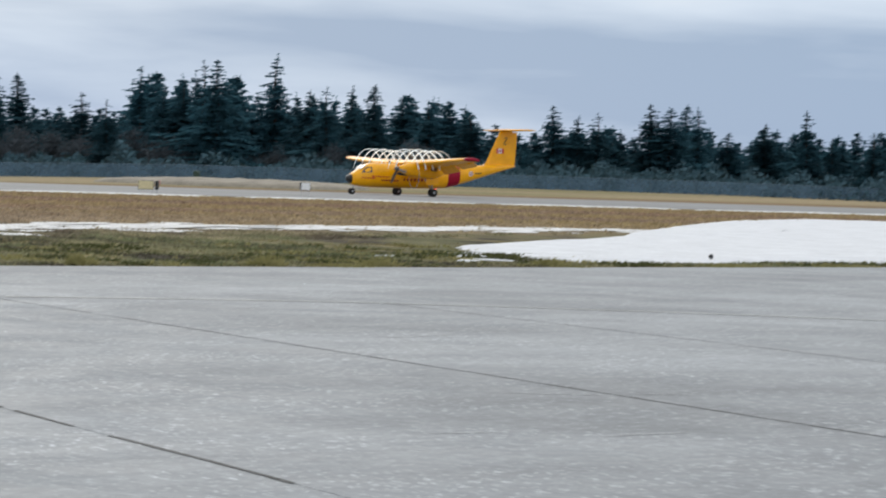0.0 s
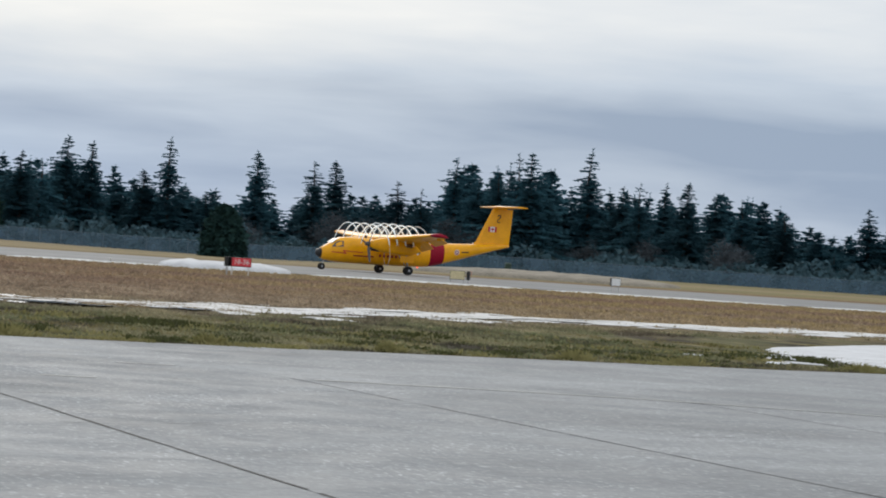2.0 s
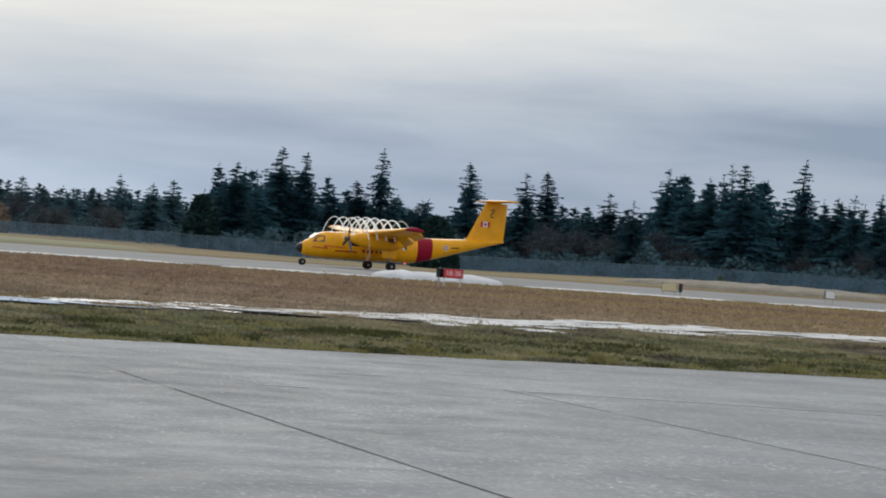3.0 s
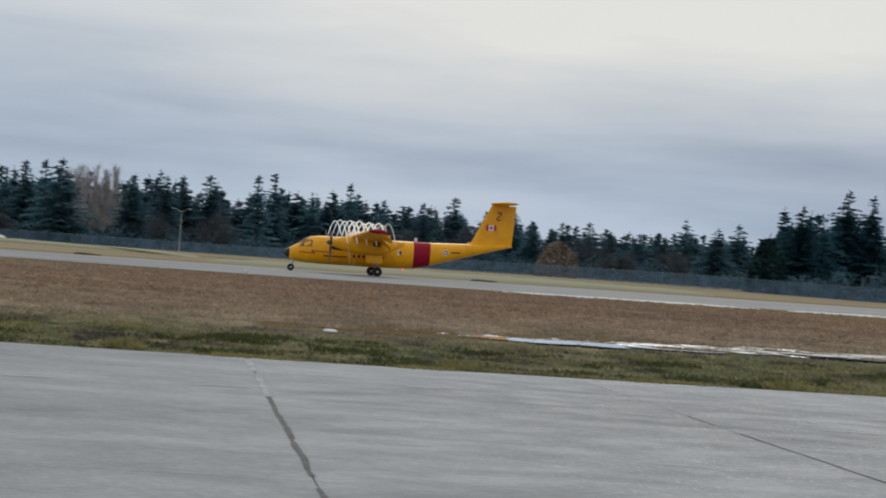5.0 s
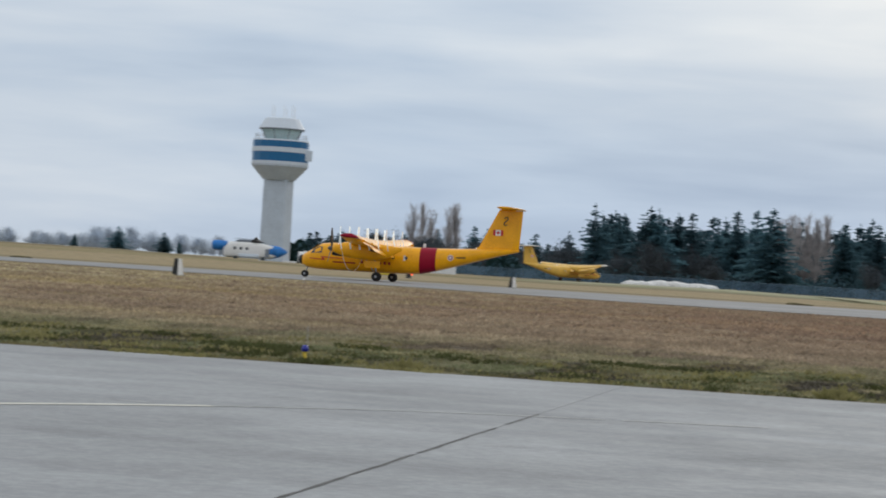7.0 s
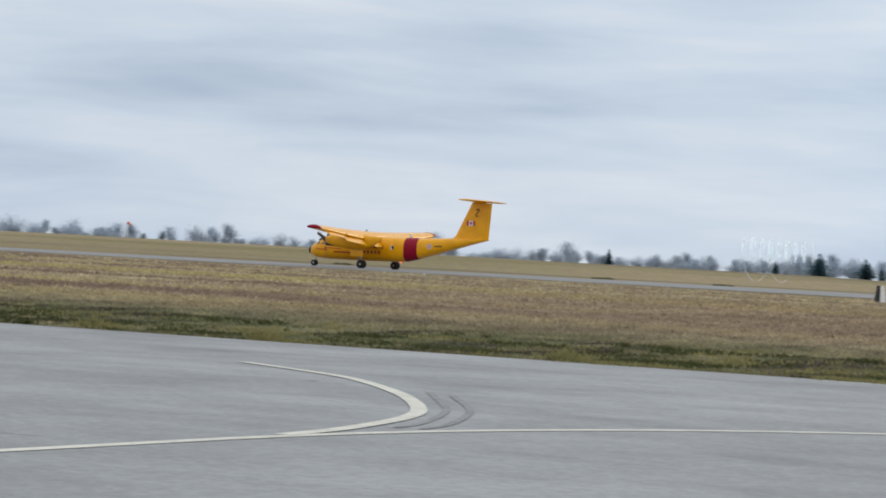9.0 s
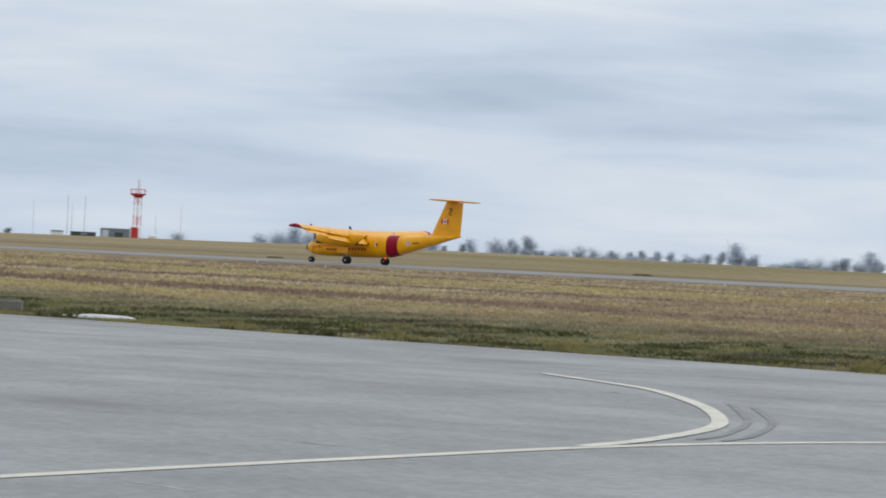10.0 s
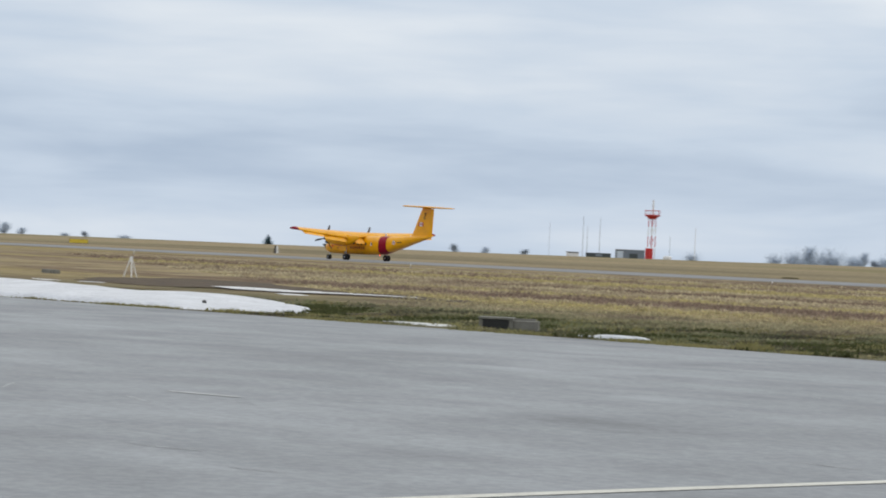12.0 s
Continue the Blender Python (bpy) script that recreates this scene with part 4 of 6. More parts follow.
# ---- trees ----
def fir_meshes(seed, h, spread, ragged, coarse=1.0, mat="needles"):
    """A tall fir: tapered trunk, uneven whorls of boughs with gaps, each bough a row of small hanging sprays."""
    rnd = random.Random(seed)
    bm = bmesh.new()
    rings = []
    for k in range(9):
        z = h * k / 8 * 1.0
        r = 0.40 * (1 - k / 8.3)
        rings.append([(r * math.cos(t) + 0.18 * math.sin(k + seed), r * math.sin(t), z) for t in np.linspace(0, 2 * math.pi, 6, endpoint=False)])
    loft(bm, rings)
    trunk = bpy.data.meshes.new("trunk")
    bm.to_mesh(trunk), bm.free()
    trunk.materials.append(M["bark"])
    verts, faces = [], []

    def shred(a, b, c):
        k = len(verts)
        verts.extend((a, b, c))
        faces.append((k, k + 1, k + 2))

    def bough(z, a, length, rise, droop):
        way, side = Vector((math.cos(a), math.sin(a), 0)), Vector((-math.sin(a), math.cos(a), 0))
        n = max(2, int(length / (0.30 * coarse)))
        for i in range(n):
            f = (i + rnd.random()) / n
            p = way * (length * f) + Vector((0, 0, z + length * (rise * f - droop * f * f)))
            w = (0.34 + 0.17 * length * (1.1 - f)) * coarse ** 0.7 * rnd.uniform(0.5, 1.2)
            for s_ in (-1, 1):
                tip = p + side * (s_ * w) + way * (0.5 * w) + Vector((0, 0, rnd.uniform(-1.0, -0.15) * w))
                shred(p - way * (0.16 * coarse), p + way * (0.24 * coarse) + Vector((0, 0, -0.10)), tip)
            drop = rnd.uniform(0.2, 0.62) * coarse ** 0.8
            shred(p - way * (0.20 * coarse), p + way * (0.22 * coarse), p + side * rnd.uniform(-0.3, 0.3) + Vector((0, 0, -drop)))

    z = h * rnd.uniform(0.03, 0.08)
    lean = rnd.uniform(0, 6.28)
    while z < h * 0.985:
        f = z / h
        prof = min(1.0, (1 - f) / 0.80) ** 0.82 * (0.8 if f < 0.12 else 1)
        for b in range(rnd.randint(7, 10) if f < 0.8 else rnd.randint(4, 6)):
            if rnd.random() < ragged * (0.35 + 1.1 * f):
                continue
            a = rnd.uniform(0, 2 * math.pi)
            lobe = 1 + 0.85 * noise.noise((math.cos(a) * 1.4 + seed * 3.7, math.sin(a) * 1.4, f * 8)) + 0.15 * math.cos(a - lean)
            ln = spread * prof * lobe * rnd.uniform(0.55, 1.12) + 0.22
            bough(z + rnd.uniform(-0.4, 0.4), a, ln, 0.12 + 0.45 * f * rnd.random(), rnd.uniform(0.1, 0.5))
        z += h * rnd.uniform(0.011, 0.024) * (1 + 0.8 * ragged) * coarse ** 0.6
    for _ in range(int(900 / coarse ** 1.5)):
        f = rnd.random() ** 1.35 * 0.72 + 0.03
        a, q = rnd.uniform(0, 6.28), spread * 0.52 * min(1.0, (1 - f) / 0.80) ** 0.82 * math.sqrt(rnd.random())
        c = Vector((q * math.cos(a), q * math.sin(a), f * h))
        shred(*(c + Vector((rnd.gauss(0, 1), rnd.gauss(0, 1), rnd.gauss(0, 1.2))) * 0.30 * coarse ** 0.7 for _ in range(3)))
    for k in range(5):
        a = rnd.uniform(0, 6.28)
        shred(Vector((0, 0, h * (0.955 + 0.012 * k))), Vector((0.1, 0, h * (0.94 + 0.012 * k))), Vector((math.cos(a) * 0.35, math.sin(a) * 0.35, h * (0.965 + 0.012 * k))))
    crown = bpy.data.meshes.new("crown")
    crown.from_pydata([tuple(v) for v in verts], [], faces)
    crown.materials.append(M[mat])
    return trunk, crown


def bare_meshes(seed, h, spread, slim, mat):
    """A leafless broadleaf: trunk, rising limbs, and a haze of fine twigs that fills an uneven crown."""
    rnd = random.Random(seed)
    tv, tf, verts, faces = [], [], [], []

    def limb(a, b, r0, r1):
        q = (b - a).to_track_quat("Z", "Y").to_matrix()
        k = len(tv)
        for p, r in ((a, r0), (b, r1)):
            for i in range(4):
                t = math.pi * i / 2
                tv.append(tuple(p + q @ Vector((math.cos(t) * r, math.sin(t) * r, 0))))
        for i in range(4):
            j = (i + 1) % 4
            tf.append((k + i, k + j, k + 4 + j, k + 4 + i))

    def twig(p, way, ln, w):
        side = way.cross(Vector((rnd.gauss(0, 1), rnd.gauss(0, 1), rnd.gauss(0, 1)))).normalized() * w
        k = len(verts)
        verts.extend((tuple(p - side), tuple(p + side), tuple(p + way * ln)))
        faces.append((k, k + 1, k + 2))

    low = 0.06 if slim else 0.08
    limb(Vector((0, 0, -0.2)), Vector((0, 0, h * 0.75)), 0.022 * h, 0.008 * h)
    lobes = []
    for i in range(26 if slim else 17):
        f = rnd.uniform(low, 0.85)
        a = rnd.uniform(0, 6.28)
        reach = spread * math.sin(math.pi * min(1, (f - low) / (1 - low) * 0.8 + 0.22)) * rnd.uniform(0.4, 0.95)
        base = Vector((0, 0, h * f * (0.75 if slim else 0.45)))
        tip = Vector((math.cos(a) * reach, math.sin(a) * reach, h * min(0.97, f + (0.16 if slim else 0.14))))
        limb(base, tip, 0.008 * h, 0.003 * h)
        lobes.append((base, tip))
    for base, tip in lobes:
        for _ in range(130 if slim else 170):
            f = rnd.uniform(0.3, 1.05)
            size = spread * (0.20 * (1.3 - tip.z / h) if slim else 0.30)
            p = base.lerp(tip, f) + Vector((rnd.gauss(0, 1), rnd.gauss(0, 1), rnd.gauss(0, 0.8))) * size * (0.35 + 0.5 * f)
            p.z = max(p.z - h * 0.05 * rnd.random(), h * 0.02)
            way = Vector((rnd.gauss(0, 0.6) + p.x / spread * 0.5, rnd.gauss(0, 0.6) + p.y / spread * 0.5, rnd.uniform(0.2, 1.3))).normalized()
            twig(p, way, h * rnd.uniform(0.04, 0.10), (0.0013 if slim else 0.0060) * h)
    top = max(v[2] for v in verts)
    out = []
    for name, v, f, mt in (("trunk", tv, tf, mat), ("crown", verts, faces, mat)):
        me = bpy.data.meshes.new(name)
        me.from_pydata([(x, y, z / top * h) for x, y, z in v], [], f)
        me.materials.append(M[mt])
        out.append(me)
    return out


def dense_crown(seed, h, r, mat, n=900, size=0.55, taper=1.0):
    """Clipped-looking evergreen or leafy bush: thousands of small leaf shreds on an uneven cone."""
    rnd = random.Random(seed)
    verts, faces = [], []
    for _ in range(n):
        f = rnd.random() ** 1.3
        a = rnd.uniform(0, 2 * math.pi)
        lump = 1 + 0.16 * noise.noise((math.cos(a) * 1.5, math.sin(a) * 1.5, f * 4 + seed))
        rad = r * lump * ((1 - f ** 2.2) ** 0.62 if taper < 1 else (1 - f) ** 0.62) * rnd.uniform(0.72, 1.03)
        c = Vector((rad * math.cos(a), rad * math.sin(a), 0.15 + f * h * 0.97))
        k = len(verts)
        for _ in range(3):
            verts.append(tuple(c + Vector((rnd.gauss(0, 1), rnd.gauss(0, 1), rnd.gauss(0, 0.8))) * size * 0.6))
        faces.append((k, k + 1, k + 2))
    me = bpy.data.meshes.new("crown")
    me.from_pydata(verts, [], faces)
    me.materials.append(M[mat])
    return me


def plant(name, meshes, p, scale, turn, label, category, group=""):
    ob = new(name)
    for me in meshes:
        o = new(me.name.split(".")[0], me)
        o.parent = ob
    ob.matrix_world = Matrix.Translation(p) @ Matrix.Rotation(turn, 4, "Z") @ Matrix.Diagonal((*scale, 1))
    return tagged(ob, label, category, group)


FIRS = [fir_meshes(11, 26, 4.7, 0.14), fir_meshes(12, 26, 3.7, 0.22), fir_meshes(13, 26, 5.2, 0.12), fir_meshes(14, 26, 3.5, 0.42), fir_meshes(15, 26, 4.5, 0.32), fir_meshes(16, 26, 4.2, 0.16), fir_meshes(17, 26, 4.9, 0.48), fir_meshes(18, 26, 3.1, 0.30)]
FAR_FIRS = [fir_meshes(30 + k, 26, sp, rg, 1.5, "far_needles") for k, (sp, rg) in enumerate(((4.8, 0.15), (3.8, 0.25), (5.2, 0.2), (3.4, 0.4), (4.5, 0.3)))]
rt = random.Random(5)


def firs(stand, r0, r1, group, kinds):
    """A stand of firs: bearing in degrees and the angle up to the top, at ranges between r0 and r1."""
    for az, up in stand:
        r = rt.uniform(r0, r1)
        p = polar(az, r)
        p.z = height(p.x, p.y) - 0.1
        h = 1.7 + r * math.tan(radians(up)) - p.z
        k = h / 26
        w = min(0.55 * k + 0.45, 1.45 * k) * rt.uniform(1.6, 2.05)
        plant("fir_tree", rt.choice(kinds), p, (w, w, k), rt.uniform(0, 6.28), "tall dark green fir beyond the perimeter fence", "tree", group)


firs(((37.91, 1.39), (38.75, 1.61), (39.70, 1.96), (40.30, 1.33), (41.23, 1.49),), 500, 560, "east wood", FIRS)
firs(((31.89, 1.54), (33.09, 0.85), (33.84, 1.88), (34.43, 1.67), (34.88, 1.75), (36.10, 1.98), (36.56, 1.92), (36.94, 2.00), (37.20, 1.94),), 500, 560, "east wood", FIRS)
firs(((14.22, 1.93), (14.68, 1.77), (15.25, 2.34), (15.81, 2.25), (17.02, 1.68), (17.59, 2.47), (18.48, 1.26), (19.63, 2.29), (20.95, 2.14), (21.44, 2.20), (22.91, 1.81), (23.49, 1.68), (24.26, 2.46), (24.81, 2.04), (25.26, 2.20), (25.69, 2.66), (26.02, 2.68), (27.37, 2.87), (28.17, 2.06), (28.56, 2.15), (29.15, 2.19), (29.67, 2.23), (30.33, 2.01), (30.93, 1.92), (31.92, 1.65),), 490, 560, "east wood", FIRS)
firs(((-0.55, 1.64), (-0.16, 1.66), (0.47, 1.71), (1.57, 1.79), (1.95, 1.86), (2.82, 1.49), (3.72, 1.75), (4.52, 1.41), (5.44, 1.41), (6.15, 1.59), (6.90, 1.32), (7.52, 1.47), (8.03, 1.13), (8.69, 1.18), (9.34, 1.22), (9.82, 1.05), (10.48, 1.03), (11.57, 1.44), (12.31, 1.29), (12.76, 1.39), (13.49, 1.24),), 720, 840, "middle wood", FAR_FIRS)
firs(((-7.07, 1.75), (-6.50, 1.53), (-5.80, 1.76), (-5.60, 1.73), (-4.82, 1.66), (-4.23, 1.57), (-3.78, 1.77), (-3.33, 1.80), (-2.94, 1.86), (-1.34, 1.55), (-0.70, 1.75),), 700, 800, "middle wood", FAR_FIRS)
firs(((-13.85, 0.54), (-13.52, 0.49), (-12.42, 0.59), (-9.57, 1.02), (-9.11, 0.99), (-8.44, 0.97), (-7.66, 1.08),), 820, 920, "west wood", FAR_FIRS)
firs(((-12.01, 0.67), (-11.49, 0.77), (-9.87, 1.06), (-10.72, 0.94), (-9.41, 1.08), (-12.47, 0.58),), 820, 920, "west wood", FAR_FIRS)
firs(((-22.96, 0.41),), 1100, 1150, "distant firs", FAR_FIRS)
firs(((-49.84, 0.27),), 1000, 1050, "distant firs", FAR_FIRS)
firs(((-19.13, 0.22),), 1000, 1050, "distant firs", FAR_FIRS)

def back_wood(name, mat, stands, label):
    """The uncounted trees between and behind the tall ones, joined: they keep the wall of trees closed."""
    kinds = [fir_meshes(40 + k, 26, sp, rg, 2.2)[1] for k, (sp, rg) in enumerate(((4.9, 0.1), (4.2, 0.2), (5.4, 0.15), (3.6, 0.3)))]
    shapes = []
    for me in kinds:
        co = np.empty(len(me.vertices) * 3)
        me.vertices.foreach_get("co", co)
        shapes.append(co.reshape(-1, 3))
    allv = []
    for lo, hi, n, r0, r1, up in stands:
        for _ in range(n):
            az, r = rt.uniform(lo, hi), rt.uniform(r0, r1)
            p = polar(az, r)
            z = height(p.x, p.y) - 0.1
            h = 1.7 + r * math.tan(radians(up * rt.uniform(0.66, 1.06))) - z
            k = h / 26
            w = (0.55 * k + 0.45) * rt.uniform(1.55, 2.0)
            a = rt.uniform(0, 6.28)
            v = rt.choice(shapes)
            c_, s_ = math.cos(a) * w, math.sin(a) * w
            allv.append(np.c_[v[:, 0] * c_ - v[:, 1] * s_ + p.x, v[:, 0] * s_ + v[:, 1] * c_ + p.y, v[:, 2] * k + z])
    V = np.concatenate(allv)
    me = bpy.data.meshes.new(name)
    n = len(V) // 3
    me.vertices.add(len(V)), me.loops.add(len(V)), me.polygons.add(n)
    me.vertices.foreach_set("co", V.ravel())
    me.loops.foreach_set("vertex_index", np.arange(len(V), dtype=np.int32))
    me.polygons.foreach_set("loop_start", np.arange(0, len(V), 3, dtype=np.int32))
    me.update(calc_edges=True)
    me.materials.append(M[mat])
    tagged(new(name, me), label, "wood", kind="stuff")


back_wood("back_wood", "needles", ((13.8, 16.4, 26, 560, 620, 1.85), (16.4, 24, 66, 560, 640, 1.40), (24, 28, 44, 560, 640, 2.25), (28, 32, 40, 560, 640, 1.95), (32, 42, 80, 560, 640, 1.42)), "dense dark conifer wood behind the fence")
back_wood("far_wood", "far_needles", ((-0.8, 4.5, 60, 830, 930, 1.5), (4.5, 8, 44, 830, 930, 1.3), (8, 13.8, 76, 830, 930, 1.08), (-7, -0.8, 80, 800, 880, 1.55), (-14, -7, 70, 900, 1000, 0.75)), "conifer wood further off behind the fence, paled and blued for haze")


def build_scrub():
    """Tangled brush along the foot of the woods."""
    verts, faces = [], []
    rs = random.Random(8)
    for lo, hi, r0, r1, n, top in ((13, 43, 470, 560, 60000, 7.0), (-1, 13, 700, 820, 30000, 8.0), (-14, -1, 700, 850, 26000, 8.0)):
        for _ in range(n):
            az, r = rs.uniform(lo, hi), rs.uniform(r0, r1)
            p = polar(az, r)
            lump = 0.55 + 0.6 * noise.noise((az * 1.7, r * 0.02, 2.0))
            c = p + Vector((0, 0, height(p.x, p.y) + rs.random() ** 1.2 * top * max(0.15, lump)))
            k = len(verts)
            for _ in range(3):
                verts.append(tuple(c + Vector((rs.gauss(0, 1), rs.gauss(0, 1), rs.gauss(0, 1))) * 0.38))
            faces.append((k, k + 1, k + 2))
    me = bpy.data.meshes.new("scrub")
    me.from_pydata(verts, [], faces)
    me.materials.append(M["scrub"])
    tagged(new("scrub", me), "dark tangled brush along the edge of the wood", "brush", kind="stuff")


build_scrub()
THUJA = dense_crown(3, 9.0, 3.7, "thuja", 7000, 0.95, 0.5)
THUJA2 = dense_crown(4, 9.6, 2.9, "thuja", 6000, 0.95, 0.5)
for az, r, me, k, lab in ((18.95, 415, THUJA, 0.93, "broad dark cone-shaped evergreen behind the fence"), (13.47, 470, THUJA2, 1.02, "slim dark cone-shaped evergreen behind the fence")):
    p = polar(az, r)
    p.z = height(p.x, p.y)
    plant("evergreen_bush", [me], p, (k, k, k), 0.4, lab, "bush")
ROUND = dense_crown(9, 8.0, 4.2, "thuja", 9000, 0.42, 0.5)
for az, up in ((-12.62, 0.50), (-12.34, 0.63), (-12.10, 0.50), (-11.19, 0.47), (-10.64, 0.40), (-9.25, 0.62), (-8.98, 0.44), (-13.9, 0.50), (-14.15, 0.42)):
    p = polar(az, 720)
    p.z = height(p.x, p.y) - 0.1
    k = (1.7 + 720 * math.tan(radians(up)) - p.z) / 8.0
    plant("evergreen_tree", [ROUND], p, (k * 0.85, k * 0.85, k), az, "rounded dark evergreen tree before the far wood", "tree", "round evergreens")
p = polar(8.62, 560)
p.z = height(p.x, p.y)
plant("russet_bush", [dense_crown(6, 7.2, 4.3, "russet", 3000, 0.42, 0.5)], p, (1.2, 1.2, 1.12), 0, "round russet-leaved bush at the wood's edge", "bush")


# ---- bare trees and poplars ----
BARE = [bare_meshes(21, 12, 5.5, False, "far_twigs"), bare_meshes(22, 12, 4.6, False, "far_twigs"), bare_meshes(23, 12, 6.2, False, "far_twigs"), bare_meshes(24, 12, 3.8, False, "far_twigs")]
NEAR = [bare_meshes(25, 12, 5.0, False, "twigs"), bare_meshes(26, 12, 4.2, False, "twigs")]
POPLAR = [bare_meshes(31, 22, 2.9, True, "poplar"), bare_meshes(32, 22, 2.3, True, "poplar"), bare_meshes(33, 22, 2.6, True, "poplar")]


def bare_trees(stand, r0, r1, kind, label, group, full, wide=1.0):
    for az, up in stand:
        r = rt.uniform(r0, r1)
        p = polar(az, r)
        p.z = height(p.x, p.y) - 0.1
        h = max(3.0, 1.7 + r * math.tan(radians(up)) - p.z)
        k = h / full
        w = (0.4 + 0.6 * k) * wide
        plant("bare_tree" if full == 12 else "poplar_tree", rt.choice(kind), p, (w, w, k), rt.uniform(0, 6.28), label, "tree", group)


bare_trees(((-24.50, 0.39), (-23.94, 0.61), (-23.69, 0.34), (-22.63, 0.30), (-21.98, 0.28), (-21.14, 0.46), (-20.54, 0.23), (-19.63, 0.20), (-18.46, 0.42), (-18.13, 0.44)), 1350, 1500, BARE, "leafless tree on the far field edge, blue-greyed for haze", "distant bare trees", 12, 1.35)
bare_trees(((-39.97, 0.36), (-38.10, 0.38), (-37.66, 0.53), (-37.27, 0.59), (-36.82, 0.65), (-36.28, 0.40), (-35.44, 0.57), (-34.78, 0.45), (-34.39, 0.50), (-34.06, 0.48), (-32.22, 0.50), (-31.83, 0.59), (-28.85, 0.27), (-28.38, 0.22), (-27.02, 0.68), (-26.62, 0.44), (-25.89, 0.27), (-25.56, 0.26), (-24.52, 0.38)), 1350, 1500, BARE, "leafless tree on the far field edge, blue-greyed for haze", "distant bare trees", 12, 1.35)
bare_trees(((-55.88, 0.33), (-55.49, 0.21), (-54.52, 0.15), (-54.07, 0.17), (-53.16, 0.15), (-45.50, 0.26), (-44.77, 0.22), (-43.85, 0.20)), 1350, 1500, BARE, "leafless tree on the far field edge, blue-greyed for haze", "distant bare trees", 12, 1.35)
bare_trees(((-2.82, 1.72), (-2.58, 1.84), (-2.40, 1.87), (-2.18, 1.91), (-1.95, 1.80), (-1.72, 1.90)), 780, 800, POPLAR, "tall slim leafless poplar", "poplars", 22)
bare_trees(((-11.30, 1.59), (-11.08, 1.62), (-10.86, 1.48), (-10.48, 1.58), (-10.32, 1.66)), 780, 800, POPLAR, "tall slim leafless poplar", "poplars", 22)

rt = random.Random(77)
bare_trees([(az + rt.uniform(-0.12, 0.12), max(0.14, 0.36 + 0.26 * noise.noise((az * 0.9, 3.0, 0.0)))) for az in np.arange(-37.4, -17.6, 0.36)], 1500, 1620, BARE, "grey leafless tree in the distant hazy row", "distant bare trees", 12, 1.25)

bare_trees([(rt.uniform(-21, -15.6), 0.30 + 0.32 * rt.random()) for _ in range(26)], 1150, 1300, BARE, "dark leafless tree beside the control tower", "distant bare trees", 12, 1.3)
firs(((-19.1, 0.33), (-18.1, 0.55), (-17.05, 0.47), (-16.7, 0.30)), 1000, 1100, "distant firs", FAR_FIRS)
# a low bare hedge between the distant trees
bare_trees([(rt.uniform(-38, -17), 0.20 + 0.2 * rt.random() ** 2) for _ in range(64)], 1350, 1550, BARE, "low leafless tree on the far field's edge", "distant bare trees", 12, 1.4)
bare_trees([(rt.uniform(14, 33), 0.8 + 0.65 * rt.random()) for _ in range(14)], 480, 520, NEAR, "grey leafless tree at the wood's edge", "wood edge trees", 12, 1.1)
bare_trees([(rt.uniform(-12.6, -7.2), 0.62 + 0.38 * rt.random()) for _ in range(26)], 740, 790, NEAR, "brown leafless tree below the poplars", "wood edge trees", 12, 1.1)
bare_trees([(rt.uniform(-7, 12), 0.55 + 0.6 * rt.random()) for _ in range(30)], 690, 740, NEAR, "grey leafless tree at the wood's edge", "wood edge trees", 12, 1.1)


# ---- perimeter fence ----
def build_fence():
    line = smooth_line([tuple(polar(a, r).xy) for a, r in ((43, 478), (36, 462), (30, 448), (24, 436), (18, 432), (13, 452), (8, 520), (3, 590), (-2, 640), (-8, 668), (-14, 690))], 20)
    fence = thing("perimeter_fence", Matrix.Identity(4), "long grey chain-link fence with steel posts", "fence")
    H, posts, run, last = 2.5, [], 0.0, Vector(line[0])
    dense = []
    for a, b in zip(line, line[1:]):
        a, b = Vector(a), Vector(b)
        n = max(1, int((b - a).length))
        dense += [a.lerp(b, i / n) for i in range(n)]
    for q in dense:
        run += (q - last).length
        last = q
        if run > 3.2 and len(posts) < 290:
            posts.append(q)
            run = 0.0
    bm = bmesh.new()
    tube(bm, (0, 0, -0.2), (0, 0, H + 0.35), 0.045, 0.04, 6)
    first = None
    for q in posts:
        at = (q.x, q.y, height(q.x, q.y))
        if first is None:
            first = part("post", bm, "fence_steel", fence)
            first.location = at
        else:
            share("post", first, fence, at)
    bm = bmesh.new()
    prev = None
    for q in dense[::4]:
        z = height(q.x, q.y)
        cur = (bm.verts.new((q.x, q.y - 0.06, z + 0.05)), bm.verts.new((q.x, q.y - 0.06, z + H)))
        if prev:
            bm.faces.new((prev[0], cur[0], cur[1], prev[1]))
        prev = cur
    part("netting", bm, "fence_wire", fence, "grey-blue wire netting")
    bm = bmesh.new()
    pts = dense[::4]
    for a, b in zip(pts, pts[1:]):
        tube(bm, (a.x, a.y, height(a.x, a.y) + H), (b.x, b.y, height(b.x, b.y) + H), 0.03, 0.03, 4, False)
    part("top_rail", bm, "fence_steel", fence)


build_fence()


